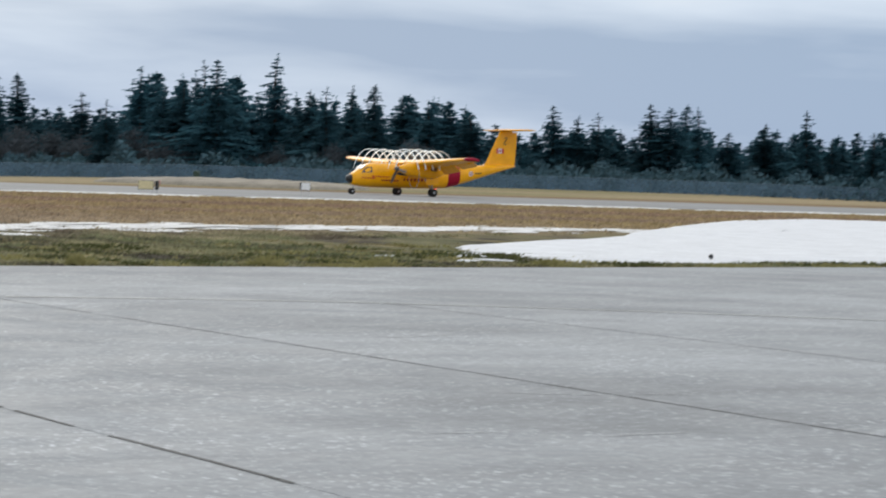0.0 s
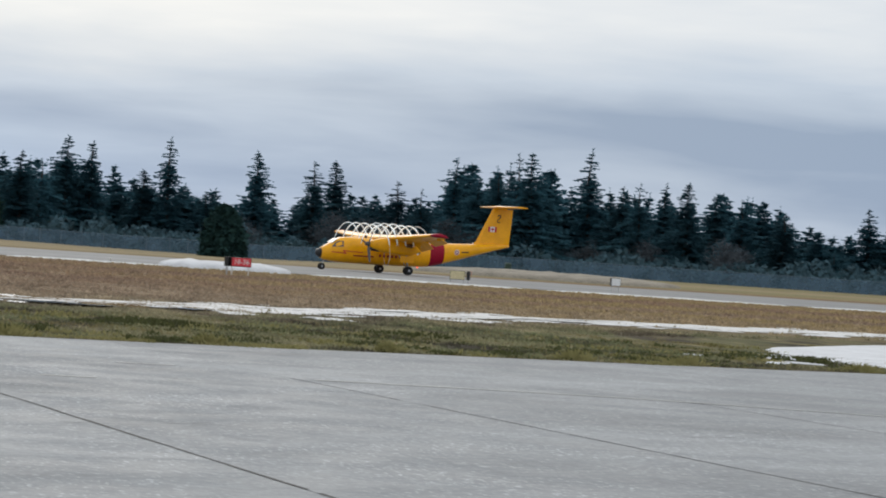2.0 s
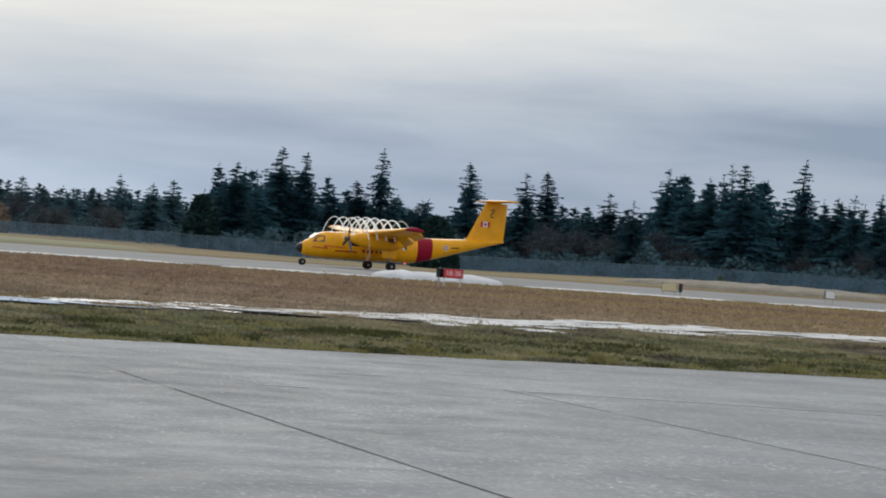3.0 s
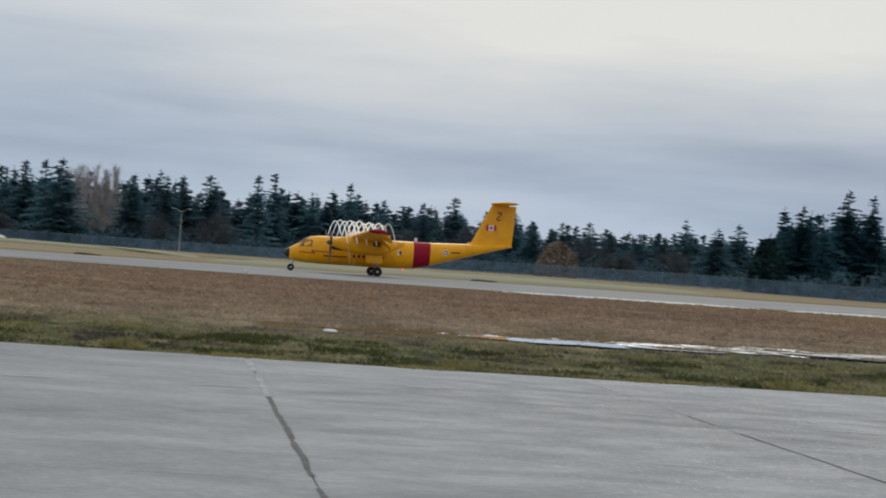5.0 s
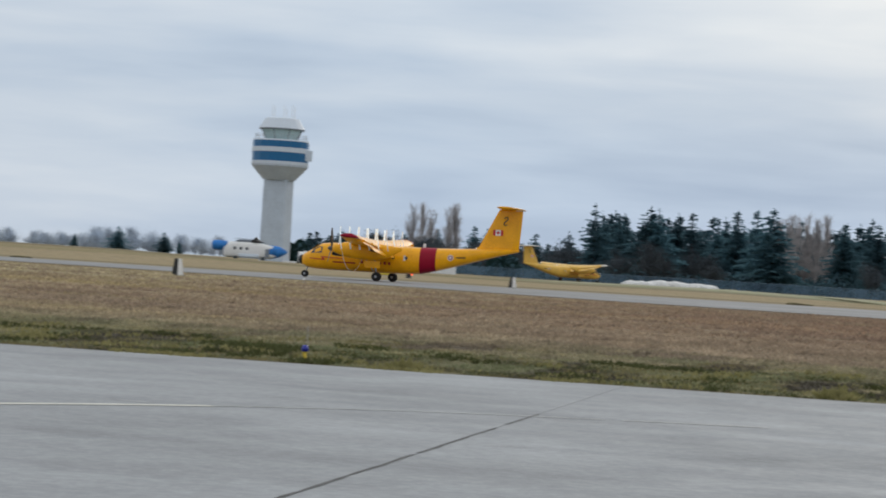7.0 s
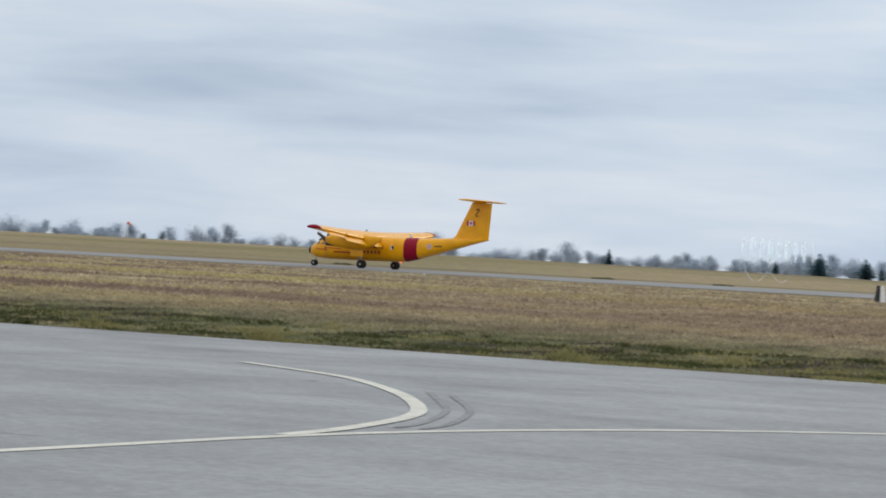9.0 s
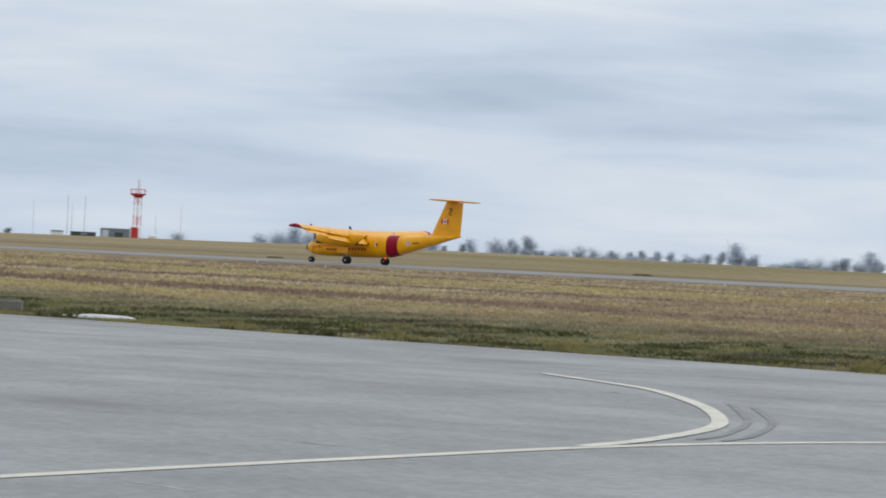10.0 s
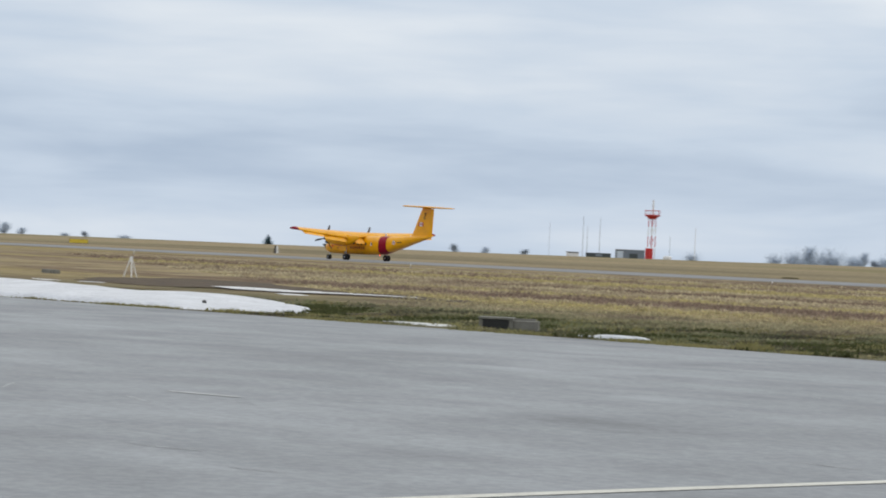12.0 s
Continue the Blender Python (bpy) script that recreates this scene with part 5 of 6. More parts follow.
# ---- snow and ice ----
def mound(name, outline, h, mat, label, seed=0, lift=0.006, ragged=0.35):
    """A low lumpy patch with a ragged edge on the ground."""
    ring = smooth_line(list(outline) + [outline[0]], 10)[:-1]
    c = sum((Vector(p) for p in ring), Vector((0, 0))) / len(ring)
    bm = bmesh.new()
    rows_ = []
    for f, g in ((1.0, -0.02), (0.985, 0.35), (0.93, 0.6), (0.8, 0.85), (0.55, 1.0), (0.25, 1.0)):
        row = []
        for i, p in enumerate(ring):
            n1 = noise.noise((p[0] * 0.9, p[1] * 0.9, seed)) + 0.6 * noise.noise((p[0] * 3.1, p[1] * 3.1, seed + 5))
            q = c + (Vector(p) - c) * f + (Vector(p) - c).normalized() * n1 * ragged * f
            z = height(q.x, q.y) + lift + h * g * (0.85 + 0.3 * noise.noise((q.x * 0.5, q.y * 0.5, seed + 9)))
            row.append(bm.verts.new((q.x, q.y, z)))
        rows_.append(row)
    n = len(ring)
    for a, b in zip(rows_, rows_[1:]):
        for i in range(n):
            j = (i + 1) % n
            bm.faces.new((a[i], a[j], b[j], b[i]))
    bm.faces.new(rows_[-1])
    bmesh.ops.recalc_face_normals(bm, faces=bm.faces)
    if sum(f.normal.z for f in bm.faces) < 0:
        bmesh.ops.reverse_faces(bm, faces=bm.faces)
    return tagged(link(name, bm, mat, smooth=True), label, "ice" if mat == "ice" else "snow")


mound("snow_field", [(33.4, 49.4), (35, 48.0), (40.4, 49.0), (50, 51.5), (70, 59), (112, 78), (116, 130), (98, 122), (76, 100), (60, 82), (50, 70), (42, 63), (38, 60), (35, 56.5)], 0.22, "snow", "broad melting white snow patch on the grass beside the apron", 1, ragged=0.9)
mound("snow_bank", [(-49.2, 40.6), (-49.8, 38.9), (-51.6, 38.6), (-56.6, 38.4), (-67, 38.1), (-80, 38.2), (-82, 50), (-67, 49.0), (-63, 48), (-60.6, 50.4), (-55, 47.5), (-51, 44.5)], 0.30, "snow", "long white snow bank along the apron's edge", 2, ragged=0.5)
for k, (x, y) in enumerate(((-69.5, 59.8), (-80.5, 58.8), (-83.5, 58.6))):
    mound("snow_patch", [(x - 0.9, y), (x - 0.3, y - 0.25), (x + 0.6, y - 0.2), (x + 0.9, y + 0.15), (x, y + 0.3)], 0.02, "dirty_snow", "thin dirty snow patch on the grass", 90 + k, ragged=0.25)
for k, (x, y, w, h) in enumerate(((-35.5, 40.1, 0.75, 0.11), (-36.6, 40.1, 0.3, 0.05), (-37.5, 40.6, 0.22, 0.04), (-36.2, 40.7, 0.25, 0.06))):
    mound("snow_patch", [(x + w * math.cos(a) * (0.7 + 0.5 * math.sin(k + 2.3 * a) ** 2), y + 0.7 * w * math.sin(a) * (0.6 + 0.5 * math.cos(k + 3.1 * a) ** 2)) for a in np.linspace(0, 6.283, 12, endpoint=False)], h, "snow", "small snow remnant on the verge", 150 + k, ragged=0.2)
mound("snow_patch", [(-43.4, 40.3), (-42.2, 40.2), (-41.2, 40.6), (-42.0, 41.2)], 0.06, "dirty_snow", "small snow remnant on the verge", 5, ragged=0.45)
mound("snow_patch", [(3.38, 59.3), (3.52, 59.1), (3.70, 59.2), (3.66, 59.5), (3.46, 59.55)], 0.05, "snow", "small white lump of old snow in the grass", 181, ragged=0.1)
mound("snow_mound", [(63.6, 199), (68, 197), (73, 199), (76, 203), (73, 207), (68, 207), (64.4, 204)], 0.8, "snow", "low ploughed snow heap beside the runway sign", 6, ragged=0.5)
# a broken line of ice and old snow in the grass hollow
rw = random.Random(17)
course = smooth_line([(-8, 60.0), (3.0, 60.6), (8.8, 62.6), (15.5, 64.6), (24.0, 67.0), (33.0, 72.5), (47.0, 77.5), (62.0, 84.0)], 12)
for k, (x, y, lx, ly) in enumerate(((9.4, 61.4, 2.2, 1.9), (12.6, 62.2, 1.6, 1.6), (14.4, 63.6, 1.5, 1.7), (17.4, 63.6, 1.7, 1.3), (20.6, 64.6, 1.2, 1.2))):
    # flat wet sheets of ice in the hollow, painted pale for mirrored sky
    bm = bmesh.new()
    ring = []
    for i in range(40):
        a = 2 * math.pi * i / 40
        g = 1 + 0.35 * noise.noise((math.cos(a) * 1.6, math.sin(a) * 1.6, k)) + 0.15 * noise.noise((math.cos(a) * 5, math.sin(a) * 5, k + 9))
        ring.append(bm.verts.new((x + lx * g * math.cos(a), y + ly * g * math.sin(a), 0)))
    bm.faces.new(ring)
    o = link("ice_sheet", bm, "puddle")
    o.location = (0, 0, max(height(v.co.x, v.co.y) for v in o.data.vertices) + 0.012)
    tagged(o, "wet mirror-smooth sheet of ice lying in the grass hollow", "ice")
for k in range(300):
    q = Vector(course[int((0.25 + 0.75 * rw.random() ** 0.85) * (len(course) - 1))])
    grow = min(1.0, max(0.3, (q.x + 2) / 30))
    q += Vector((rw.gauss(0, 0.8), rw.gauss(0, 1.5 * grow)))
    lx, ly = rw.uniform(0.15, 1.3 if q.x > 12 else 0.6) * (0.4 + grow), rw.uniform(0.12, 0.6) * (0.3 + grow)
    tilt = radians(rw.uniform(8, 24))
    ring = []
    for i in range(15):
        a = 2 * math.pi * i / 15
        u, v = lx * math.cos(a) * rw.uniform(0.4, 1.25), ly * math.sin(a) * rw.uniform(0.35, 1.3)
        ring.append((q.x + u * math.cos(tilt) - v * math.sin(tilt), q.y + u * math.sin(tilt) + v * math.cos(tilt)))
    wet = q.x < 17
    mound("ice_patch" if wet else "snow_patch", ring, 0.02, "ice" if wet else "dirty_snow", "small wet ice patch in the grass" if wet else "thin patch of old snow in the grass", 100 + k, lift=0.02, ragged=0.10)
# wider sheets of the same old snow, further along the hollow
for k, (f0, f1, off, wide) in enumerate(((0.42, 0.60, -0.6, 0.55), (0.47, 0.75, 0.9, 0.8), (0.58, 0.88, -1.0, 0.8), (0.70, 1.0, 0.5, 1.2))):
    lane = [Vector(q) for q in course[int(f0 * (len(course) - 1)):int(f1 * (len(course) - 1)) + 1:3]]
    edge = [(q.x, q.y + off - wide * rw.uniform(0.2, 1.1)) for q in lane] + [(q.x, q.y + off + wide * rw.uniform(0.2, 1.1)) for q in reversed(lane)]
    mound("snow_strip", edge, 0.03, "dirty_snow", "long thin sheet of old snow in the grass hollow", 60 + k, lift=0.02, ragged=0.25)
for k, (x, y, w) in enumerate(((31.6, 49.6, 0.5), (30.2, 48.2, 0.3), (32.3, 51.8, 0.6), (29.3, 50.6, 0.25), (33.4, 53.6, 0.5), (31.0, 51.0, 0.2))):
    mound("snow_patch", [(x + w * math.cos(a) * rw.uniform(0.6, 1.4), y + w * math.sin(a) * rw.uniform(0.5, 1.2)) for a in np.linspace(0, 6.283, 12, endpoint=False)], 0.04, "snow", "small snow remnant beside the broad snow patch", 140 + k, ragged=0.12)
for k, (x0, x1, y) in enumerate(((25, 48, 200.5), (50, 64, 201.2), (77, 99, 201.8), (101, 127, 202.5), (129, 152, 203), (154, 190, 203))):
    mound("snow_strip", [(x0, y), (x0 * 0.7 + x1 * 0.3, y - 1.1), (x0 * 0.3 + x1 * 0.7, y - 1.3), (x1, y), (x0 * 0.5 + x1 * 0.5, y + 1.2)], 0.16, "dirty_snow", "ploughed snow line along the runway's edge", 30 + k, ragged=0.5)


for k, (edge, mat, label) in enumerate((
        ([(-84, 60.5), (-90, 67), (-88, 73), (-80, 69), (-72, 66.5), (-66, 65.5), (-64, 63.6), (-68, 62.0), (-74, 60.6), (-79, 59.6)], "mud", "churned dark mud behind the snow bank"),
        ([(-73.6, 60.6), (-71.0, 61.6), (-68.0, 62.9), (-66.8, 63.8), (-68.4, 63.7), (-71, 62.9), (-73.4, 62.2), (-76, 62.6), (-75.6, 61.2)], "dirty_snow", "thin dirty tongue of snow trailing over the mud"))):
    mound("mud_patch" if mat == "mud" else "snow_strip", edge, 0.03, mat, label, 170 + k, lift=0.012 + 0.05 * k, ragged=0.7)["category"] = "mud" if mat == "mud" else "snow"


def edge_shade():
    """A dark mud-coloured strip painting in the shade where the turf stops short of the asphalt."""
    bm = bmesh.new()
    prev = None
    for x in np.arange(-84, 60, 0.35):
        y = apron_edge(x) - 0.03
        w = 0.16 + 0.14 * noise.noise((x * 0.8, 2.0, 5.0))
        cur = (bm.verts.new((x, y, 0.0135)), bm.verts.new((x, y + max(0.05, w), 0.0135)))
        if prev and noise.noise((x * 0.35, 7.0, 1.0)) < 0.35:
            bm.faces.new((prev[0], cur[0], cur[1], prev[1]))
        prev = cur
    tagged(link("soil_seam", bm, "mud"), "dark strip painted for the shade along the apron's edge", "soil", kind="structure")


edge_shade()


# ---- grass blades ----
def blades(name, n, x0, x1, y0, y1, low, high, mat, label, seed, clump=0.0, width=0.035, edge=0.0, along=None):
    g = np.random.default_rng(seed)
    x = g.uniform(x0, x1, n * 3)
    y = y0 + (y1 - y0) * g.random(n * 3) ** (1.0 + edge)
    if along:
        y = y + np.interp(x, [p[0] for p in along], [p[1] for p in along])
    keep = np.array([noise.noise((a * 0.45, b * 0.3, seed)) + 0.5 * noise.noise((a * 1.3, b * 0.7, seed)) > clump for a, b in zip(x, y)])
    x, y = x[keep][:n], y[keep][:n]
    n = len(x)
    z = np.array([height(a, b) for a, b in zip(x, y)])
    V = np.empty((n, 4, 3, 3))
    for k in range(4):
        a = g.uniform(0, 2 * np.pi, n)
        h = g.uniform(low, high, n)
        lean = g.uniform(0.3, 1.6, n) * h
        w = width * g.uniform(0.6, 1.6, n)
        ox, oy = g.normal(0, 0.08, n), g.normal(0, 0.08, n)
        ca, sa = np.cos(a), np.sin(a)
        V[:, k, 0] = np.c_[x + ox - sa * w, y + oy + ca * w, z - 0.01]
        V[:, k, 1] = np.c_[x + ox + sa * w, y + oy - ca * w, z - 0.01]
        V[:, k, 2] = np.c_[x + ox + ca * lean, y + oy + sa * lean, z + h]
    me = bpy.data.meshes.new(name)
    me.from_pydata(V.reshape(-1, 3).tolist(), [], np.arange(n * 12).reshape(-1, 3).tolist())
    me.materials.append(M[mat])
    tagged(new(name, me), label, "grass", kind="stuff")


VERGE = [(x, apron_edge(x)) for x in range(-84, 60, 4)]
blades("verge_grass", 20000, -80, 52, 0.1, 18, 0.015, 0.055, "blade_green", "short green and straw grass on the verge", 41, clump=0.05, width=0.022, along=VERGE)
blades("dark_tussocks", 13000, -80, 52, 0.4, 13, 0.02, 0.07, "blade_dark", "dark mossy tussocks in the verge grass", 43, clump=0.15, width=0.026, along=VERGE)
blades("hollow_grass", 9000, 2, 24, -2.2, 2.4, 0.02, 0.06, "blade_dry", "dry grass standing through the broken ice in the hollow", 44, clump=0.0, width=0.03, along=course)
blades("edge_grass", 6000, -80, 52, -0.12, 0.9, 0.02, 0.08, "blade_edge", "yellow-green grass tufts along the apron's edge", 42, clump=0.16, width=0.022, along=VERGE)


def tussocks(name, n, az0, az1, r0, r1, low, high, width, label, seed, clear):
    """Standing grass tufts over the open field, left out on snow and mud and where they hide things from the camera.
    """
    g = np.random.default_rng(seed)
    az, r = np.radians(g.uniform(az0, az1, n)), g.uniform(r0, r1, n)
    x, y = np.sin(az) * r, np.cos(az) * r
    cy = np.interp(x, [q[0] for q in course], [q[1] for q in course])
    keep = (y > np.interp(x, EDGE_X, EDGE_Y) + 0.3) & (y < np.interp(x, (-90, -50, -20, 15), (224, 216, 204, 196)))
    keep &= ~((x > 0) & (x < 64) & (y > cy - clear) & (y < cy + 2.5) & (g.random(n) < 0.93))
    keep &= ~((x > 30) & (y < 42 + 0.62 * x) & (y > 40 + 0.2 * x))
    keep &= ~((x < -62) & (y < 50 - (x + 48) * 0.62))
    keep &= ~((x < -47) & (x > -66) & (y < 47 - (x + 47) * 0.3))
    keep &= np.hypot(x + 10.0, y - 40.7) > 0.9
    keep &= np.hypot((x - 53.0) * 0.5, y - 148.5) > 3.0
    x, y, r = x[keep], y[keep], r[keep]
    n = len(x)
    z = np.array([height(a, b) for a, b in zip(x, y)])
    size = (r / 70) ** 0.5 * g.uniform(0.6, 1.3, n)
    V = np.empty((n, 5, 3, 3))
    for k in range(5):
        a = g.uniform(0, 2 * np.pi, n)
        h = g.uniform(low, high, n) * size
        lean = g.uniform(0.2, 1.3, n) * h
        w = width * size * g.uniform(0.6, 1.5, n)
        ox, oy = g.normal(0, 0.11, n) * size, g.normal(0, 0.11, n) * size
        ca, sa = np.cos(a), np.sin(a)
        V[:, k, 0] = np.c_[x + ox - sa * w, y + oy + ca * w, z - 0.015]
        V[:, k, 1] = np.c_[x + ox + sa * w, y + oy - ca * w, z - 0.015]
        V[:, k, 2] = np.c_[x + ox + ca * lean, y + oy + sa * lean, z + h]
    me = bpy.data.meshes.new(name)
    me.from_pydata(V.reshape(-1, 3).tolist(), [], np.arange(n * 15).reshape(-1, 3).tolist())
    me.materials.append(M["tufts"])
    tagged(new(name, me), label, "grass", kind="stuff")


blades("dark_hummocks", 15000, -80, 52, 0.5, 13, 0.05, 0.13, "blade_dark", "dark uneven moss hummocks standing on the verge", 47, clump=0.34, width=0.045, along=VERGE)
blades("pale_hummocks", 9000, -80, 52, 0.2, 15, 0.05, 0.12, "blade_edge", "pale yellowish hummocks of grass on the verge", 48, clump=0.40, width=0.04, along=VERGE)
tussocks("verge_tufts", 46000, -60, 44, 40, 78, 0.03, 0.085, 0.035, "low mossy tufts of olive grass on the verge", 45, 2.4)
tussocks("field_tufts", 80000, -60, 44, 58, 270, 0.04, 0.11, 0.05, "standing tufts of dry brown grass over the airfield", 46, 5.5)


def tuft(p, r, seed):
    """One large moss or grass hummock."""
    rnd = random.Random(seed)
    bm = bmesh.new()
    for _ in range(140):
        a, q = rnd.uniform(0, 6.28), r * math.sqrt(rnd.random())
        x, y = q * math.cos(a), q * 0.7 * math.sin(a)
        h = (0.28 - 0.16 * q / r) * rnd.uniform(0.6, 1.1)
        w = 0.03
        vs = [bm.verts.new(v) for v in ((x - w, y, 0), (x + w, y, 0), (x + rnd.gauss(0, 0.07) + x * 0.3, y + rnd.gauss(0, 0.07), h))]
        bm.faces.new(vs)
    o = link("grass_hummock", bm, "blade_edge")
    o.location = (p[0], p[1], height(*p))
    tagged(o, "yellow-green grass hummock at the apron's edge", "grass tuft", "hummocks")


for k, p in enumerate(((13.9, 0.6), (21.8, 0.7), (24.6, 0.8), (17.6, 0.6), (-23.6, 0.6), (10.2, 0.5), (4.5, 0.6), (-17.5, 0.6), (-27.8, 1.2), (-8.0, 0.8), (29.5, 0.9), (-31.5, 0.9), (-0.9, 0.7))):
    tuft((p[0], apron_edge(p[0]) + p[1]), 0.30 + 0.07 * (k % 3), 60 + k)


# ---- signs, markers and lights by the runway ----
def words(parent, text, size, loc, mat, rz):
    cu = bpy.data.curves.new("lettering", "FONT")
    cu.body, cu.size, cu.align_x, cu.align_y, cu.extrude = text, size, "CENTER", "CENTER", 0.004
    cu.materials.append(M[mat])
    o = new("lettering", cu)
    o.parent = parent
    o.matrix_local = Matrix.Translation(loc) @ Matrix.Rotation(rz, 4, "Z") @ Matrix.Rotation(math.pi / 2, 4, "X")
    dg = bpy.context.evaluated_depsgraph_get()
    me = bpy.data.meshes.new_from_object(o.evaluated_get(dg))
    m = o.matrix_local.copy()
    bpy.data.objects.remove(o)
    ob = new("lettering", me)
    ob.parent = parent
    ob.matrix_local = m
    return ob


def field_sign(p, w, h, leg, face, text, label, turn, side=0.5):
    """A lit runway sign: box cabinet on short legs, face towards the apron."""
    s = thing("runway_sign", Matrix.Translation((p[0], p[1], height(*p) + (0.04 if 206 < p[1] < 288 else 0))) @ Matrix.Rotation(turn, 4, "Z"), label, "sign", "runway signs")
    bm = bmesh.new()
    box(bm, 0, 0, leg + h / 2, w, side, h, 0.03)
    part("cabinet", bm, "black", s, "black sign cabinet")
    bm = bmesh.new()
    box(bm, 0, -side / 2 - 0.012, leg + h / 2, w - 0.08, 0.02, h - 0.08, 0.005)
    part("face", bm, face, s)
    n = max(2, int(w / 0.5))
    for i in range(n):
        bm = bmesh.new()
        tube(bm, (-w / 2 + 0.12 + i * (w - 0.24) / (n - 1), 0, -0.02), (-w / 2 + 0.12 + i * (w - 0.24) / (n - 1), 0, leg + 0.01), 0.035, 0.035, 8)
        part("leg", bm, "white" if text else "galvanised", s)
    if text:
        words(s, text, h * 0.72, (0, -side / 2 - 0.026, leg + h / 2), "white", 0)
    return s


field_sign((53.3, 151.5), 1.35, 0.62, 0.62, "sign_red", "18-36", "red runway sign with white numbers on grey legs", radians(-6))
field_sign((52.45, 151.7), 0.34, 0.62, 0.62, "black", "", "black back of a runway sign cabinet on legs", radians(50), 0.3)
field_sign((97.6, 214.8), 1.45, 0.85, 0.35, "cream", "", "cream-yellow runway sign on low legs beside the runway", radians(-25), 0.6)
field_sign((98.55, 214.35), 0.5, 0.85, 0.35, "black", "", "black end of the low runway sign", radians(60), 0.3)
field_sign((117.8, 220.5), 1.0, 0.8, 0.65, "white", "", "pale notice board on legs beside the runway", radians(-12), 0.5)
for k in range(3):
    bm = bmesh.new()
    box(bm, -0.22 + 0.2 * k, -0.272, 1.05, 0.1, 0.008, 0.4)
    part("lettering_bar", bm, "red", bpy.data.objects["runway_sign.003"])


def marker_board(p, w, h, label, turn, pale="white"):
    """Three-sided distance marker tapering upwards: one black and one white face towards the apron."""
    b = thing("marker_board", Matrix.Translation((p[0], p[1], height(*p) + (0.04 if 206 < p[1] < 288 else 0))) @ Matrix.Rotation(turn, 4, "Z"), label, "marker", "runway markers")
    for name, x0, mat, lab in (("dark_face", -w / 2, "black", "black marker face"), ("pale_face", w / 2, pale, pale + " marker face")):
        bm = bmesh.new()
        rings = []
        for z, k in ((0.06, 1.0), (h, 0.62)):
            rings.append([(0, -0.16 * k, z), (x0 * k, 0.02 * k, z), (x0 * k, 0.10 * k, z), (0, -0.08 * k, z)])
        loft(bm, rings)
        bmesh.ops.recalc_face_normals(bm, faces=bm.faces)
        part(name, bm, mat, b, lab)
    bm = bmesh.new()
    box(bm, 0, 0.0, 0.03, w * 1.3, 0.9, 0.1, 0.02)
    part("footing", bm, "stone", b)


marker_board((-60.9, 203.0), 1.0, 1.5, "black and white distance marker on the grass", radians(17))
marker_board((-45.7, 291.4), 0.95, 1.3, "black and white distance marker beyond the runway", radians(9))
marker_board((-69.0, 344.0), 0.7, 1.5, "dark distance marker seen from behind", radians(12), "black")
marker_board((-366.0, 311.0), 1.0, 1.5, "black and white distance marker far down the runway", radians(45))
for az, r, w, hh, lab in ((-11.93, 355, 2.6, 0.9, "low yellow taxiway sign beyond the runway"), (-54.2, 535, 4.0, 0.9, "long yellow taxiway sign beyond the runway")):
    p = polar(az, r)
    field_sign((p.x, p.y), w, hh, 0.2, "sign_yellow", "", lab, radians(-az), 0.4)


def edge_light(p, lens, label, h=0.35):
    z = height(*p)
    e = thing("edge_light", Matrix.Translation((p[0], p[1], z)), label, "light", "field lights")
    bm = bmesh.new()
    revolve(bm, [(0.10, 0), (0.10, 0.03), (0.035, 0.05), (0.035, h * 0.55), (0.055, h * 0.6)], "Z", 10)
    part("stem", bm, "sign_yellow" if lens == "blue_lens" else "galvanised", e)
    bm = bmesh.new()
    revolve(bm, [(0.055, h * 0.6), (0.065, h * 0.75), (0.05, h * 0.95), (0.01, h)], "Z", 12)
    part("lens", bm, lens, e, "coloured glass lens", smooth=True)
    return e


blue = edge_light((-10.0, 41.2), "blue_lens", "blue taxiway edge light on a yellow stem", 0.30)
bm = bmesh.new()
tube(bm, (0.03, 0, 0.05), (0.03, 0, 0.62), 0.006, 0.006, 6)
part("wand", bm, "galvanised", blue)
edge_light((-50.6, 40.6), "black", "dark edge light in the snow", 0.26)
edge_light((38.2, 49.6), "black", "dark edge light in the snow", 0.26)
for x in (-330, -270, -215, -160, -105, -50, 5, 60):
    edge_light((x, 204.0), "white", "clear runway edge light", 0.45)


# ---- the drain, tripod and stones on the verge ----
def build_drain():
    d = thing("drain_headwall", Matrix.Translation((-41.2, 42.4, height(-41.2, 42.4))) @ Matrix.Rotation(radians(40), 4, "Z") @ Matrix.Scale(0.88, 4), "low concrete drain headwall with a dark opening", "drain")
    for name, b, mt in (("back_wall", (0, 0.35, 0.14, 1.5, 0.12, 0.34), "stone"), ("side_wall", (-0.72, 0, 0.13, 0.1, 0.7, 0.32), "stone"), ("side_wall", (0.1, 0, 0.13, 0.1, 0.7, 0.32), "stone"),
                        ("cover", (-0.31, 0, 0.31, 0.95, 0.8, 0.06), "stone"), ("apron_stone", (0.5, 0.05, 0.12, 0.7, 0.55, 0.28), "stone"), ("opening", (-0.31, -0.2, 0.12, 0.72, 0.3, 0.3), "black")):
        bm = bmesh.new()
        box(bm, *b, 0.015)
        part(name, bm, mt, d)


build_drain()


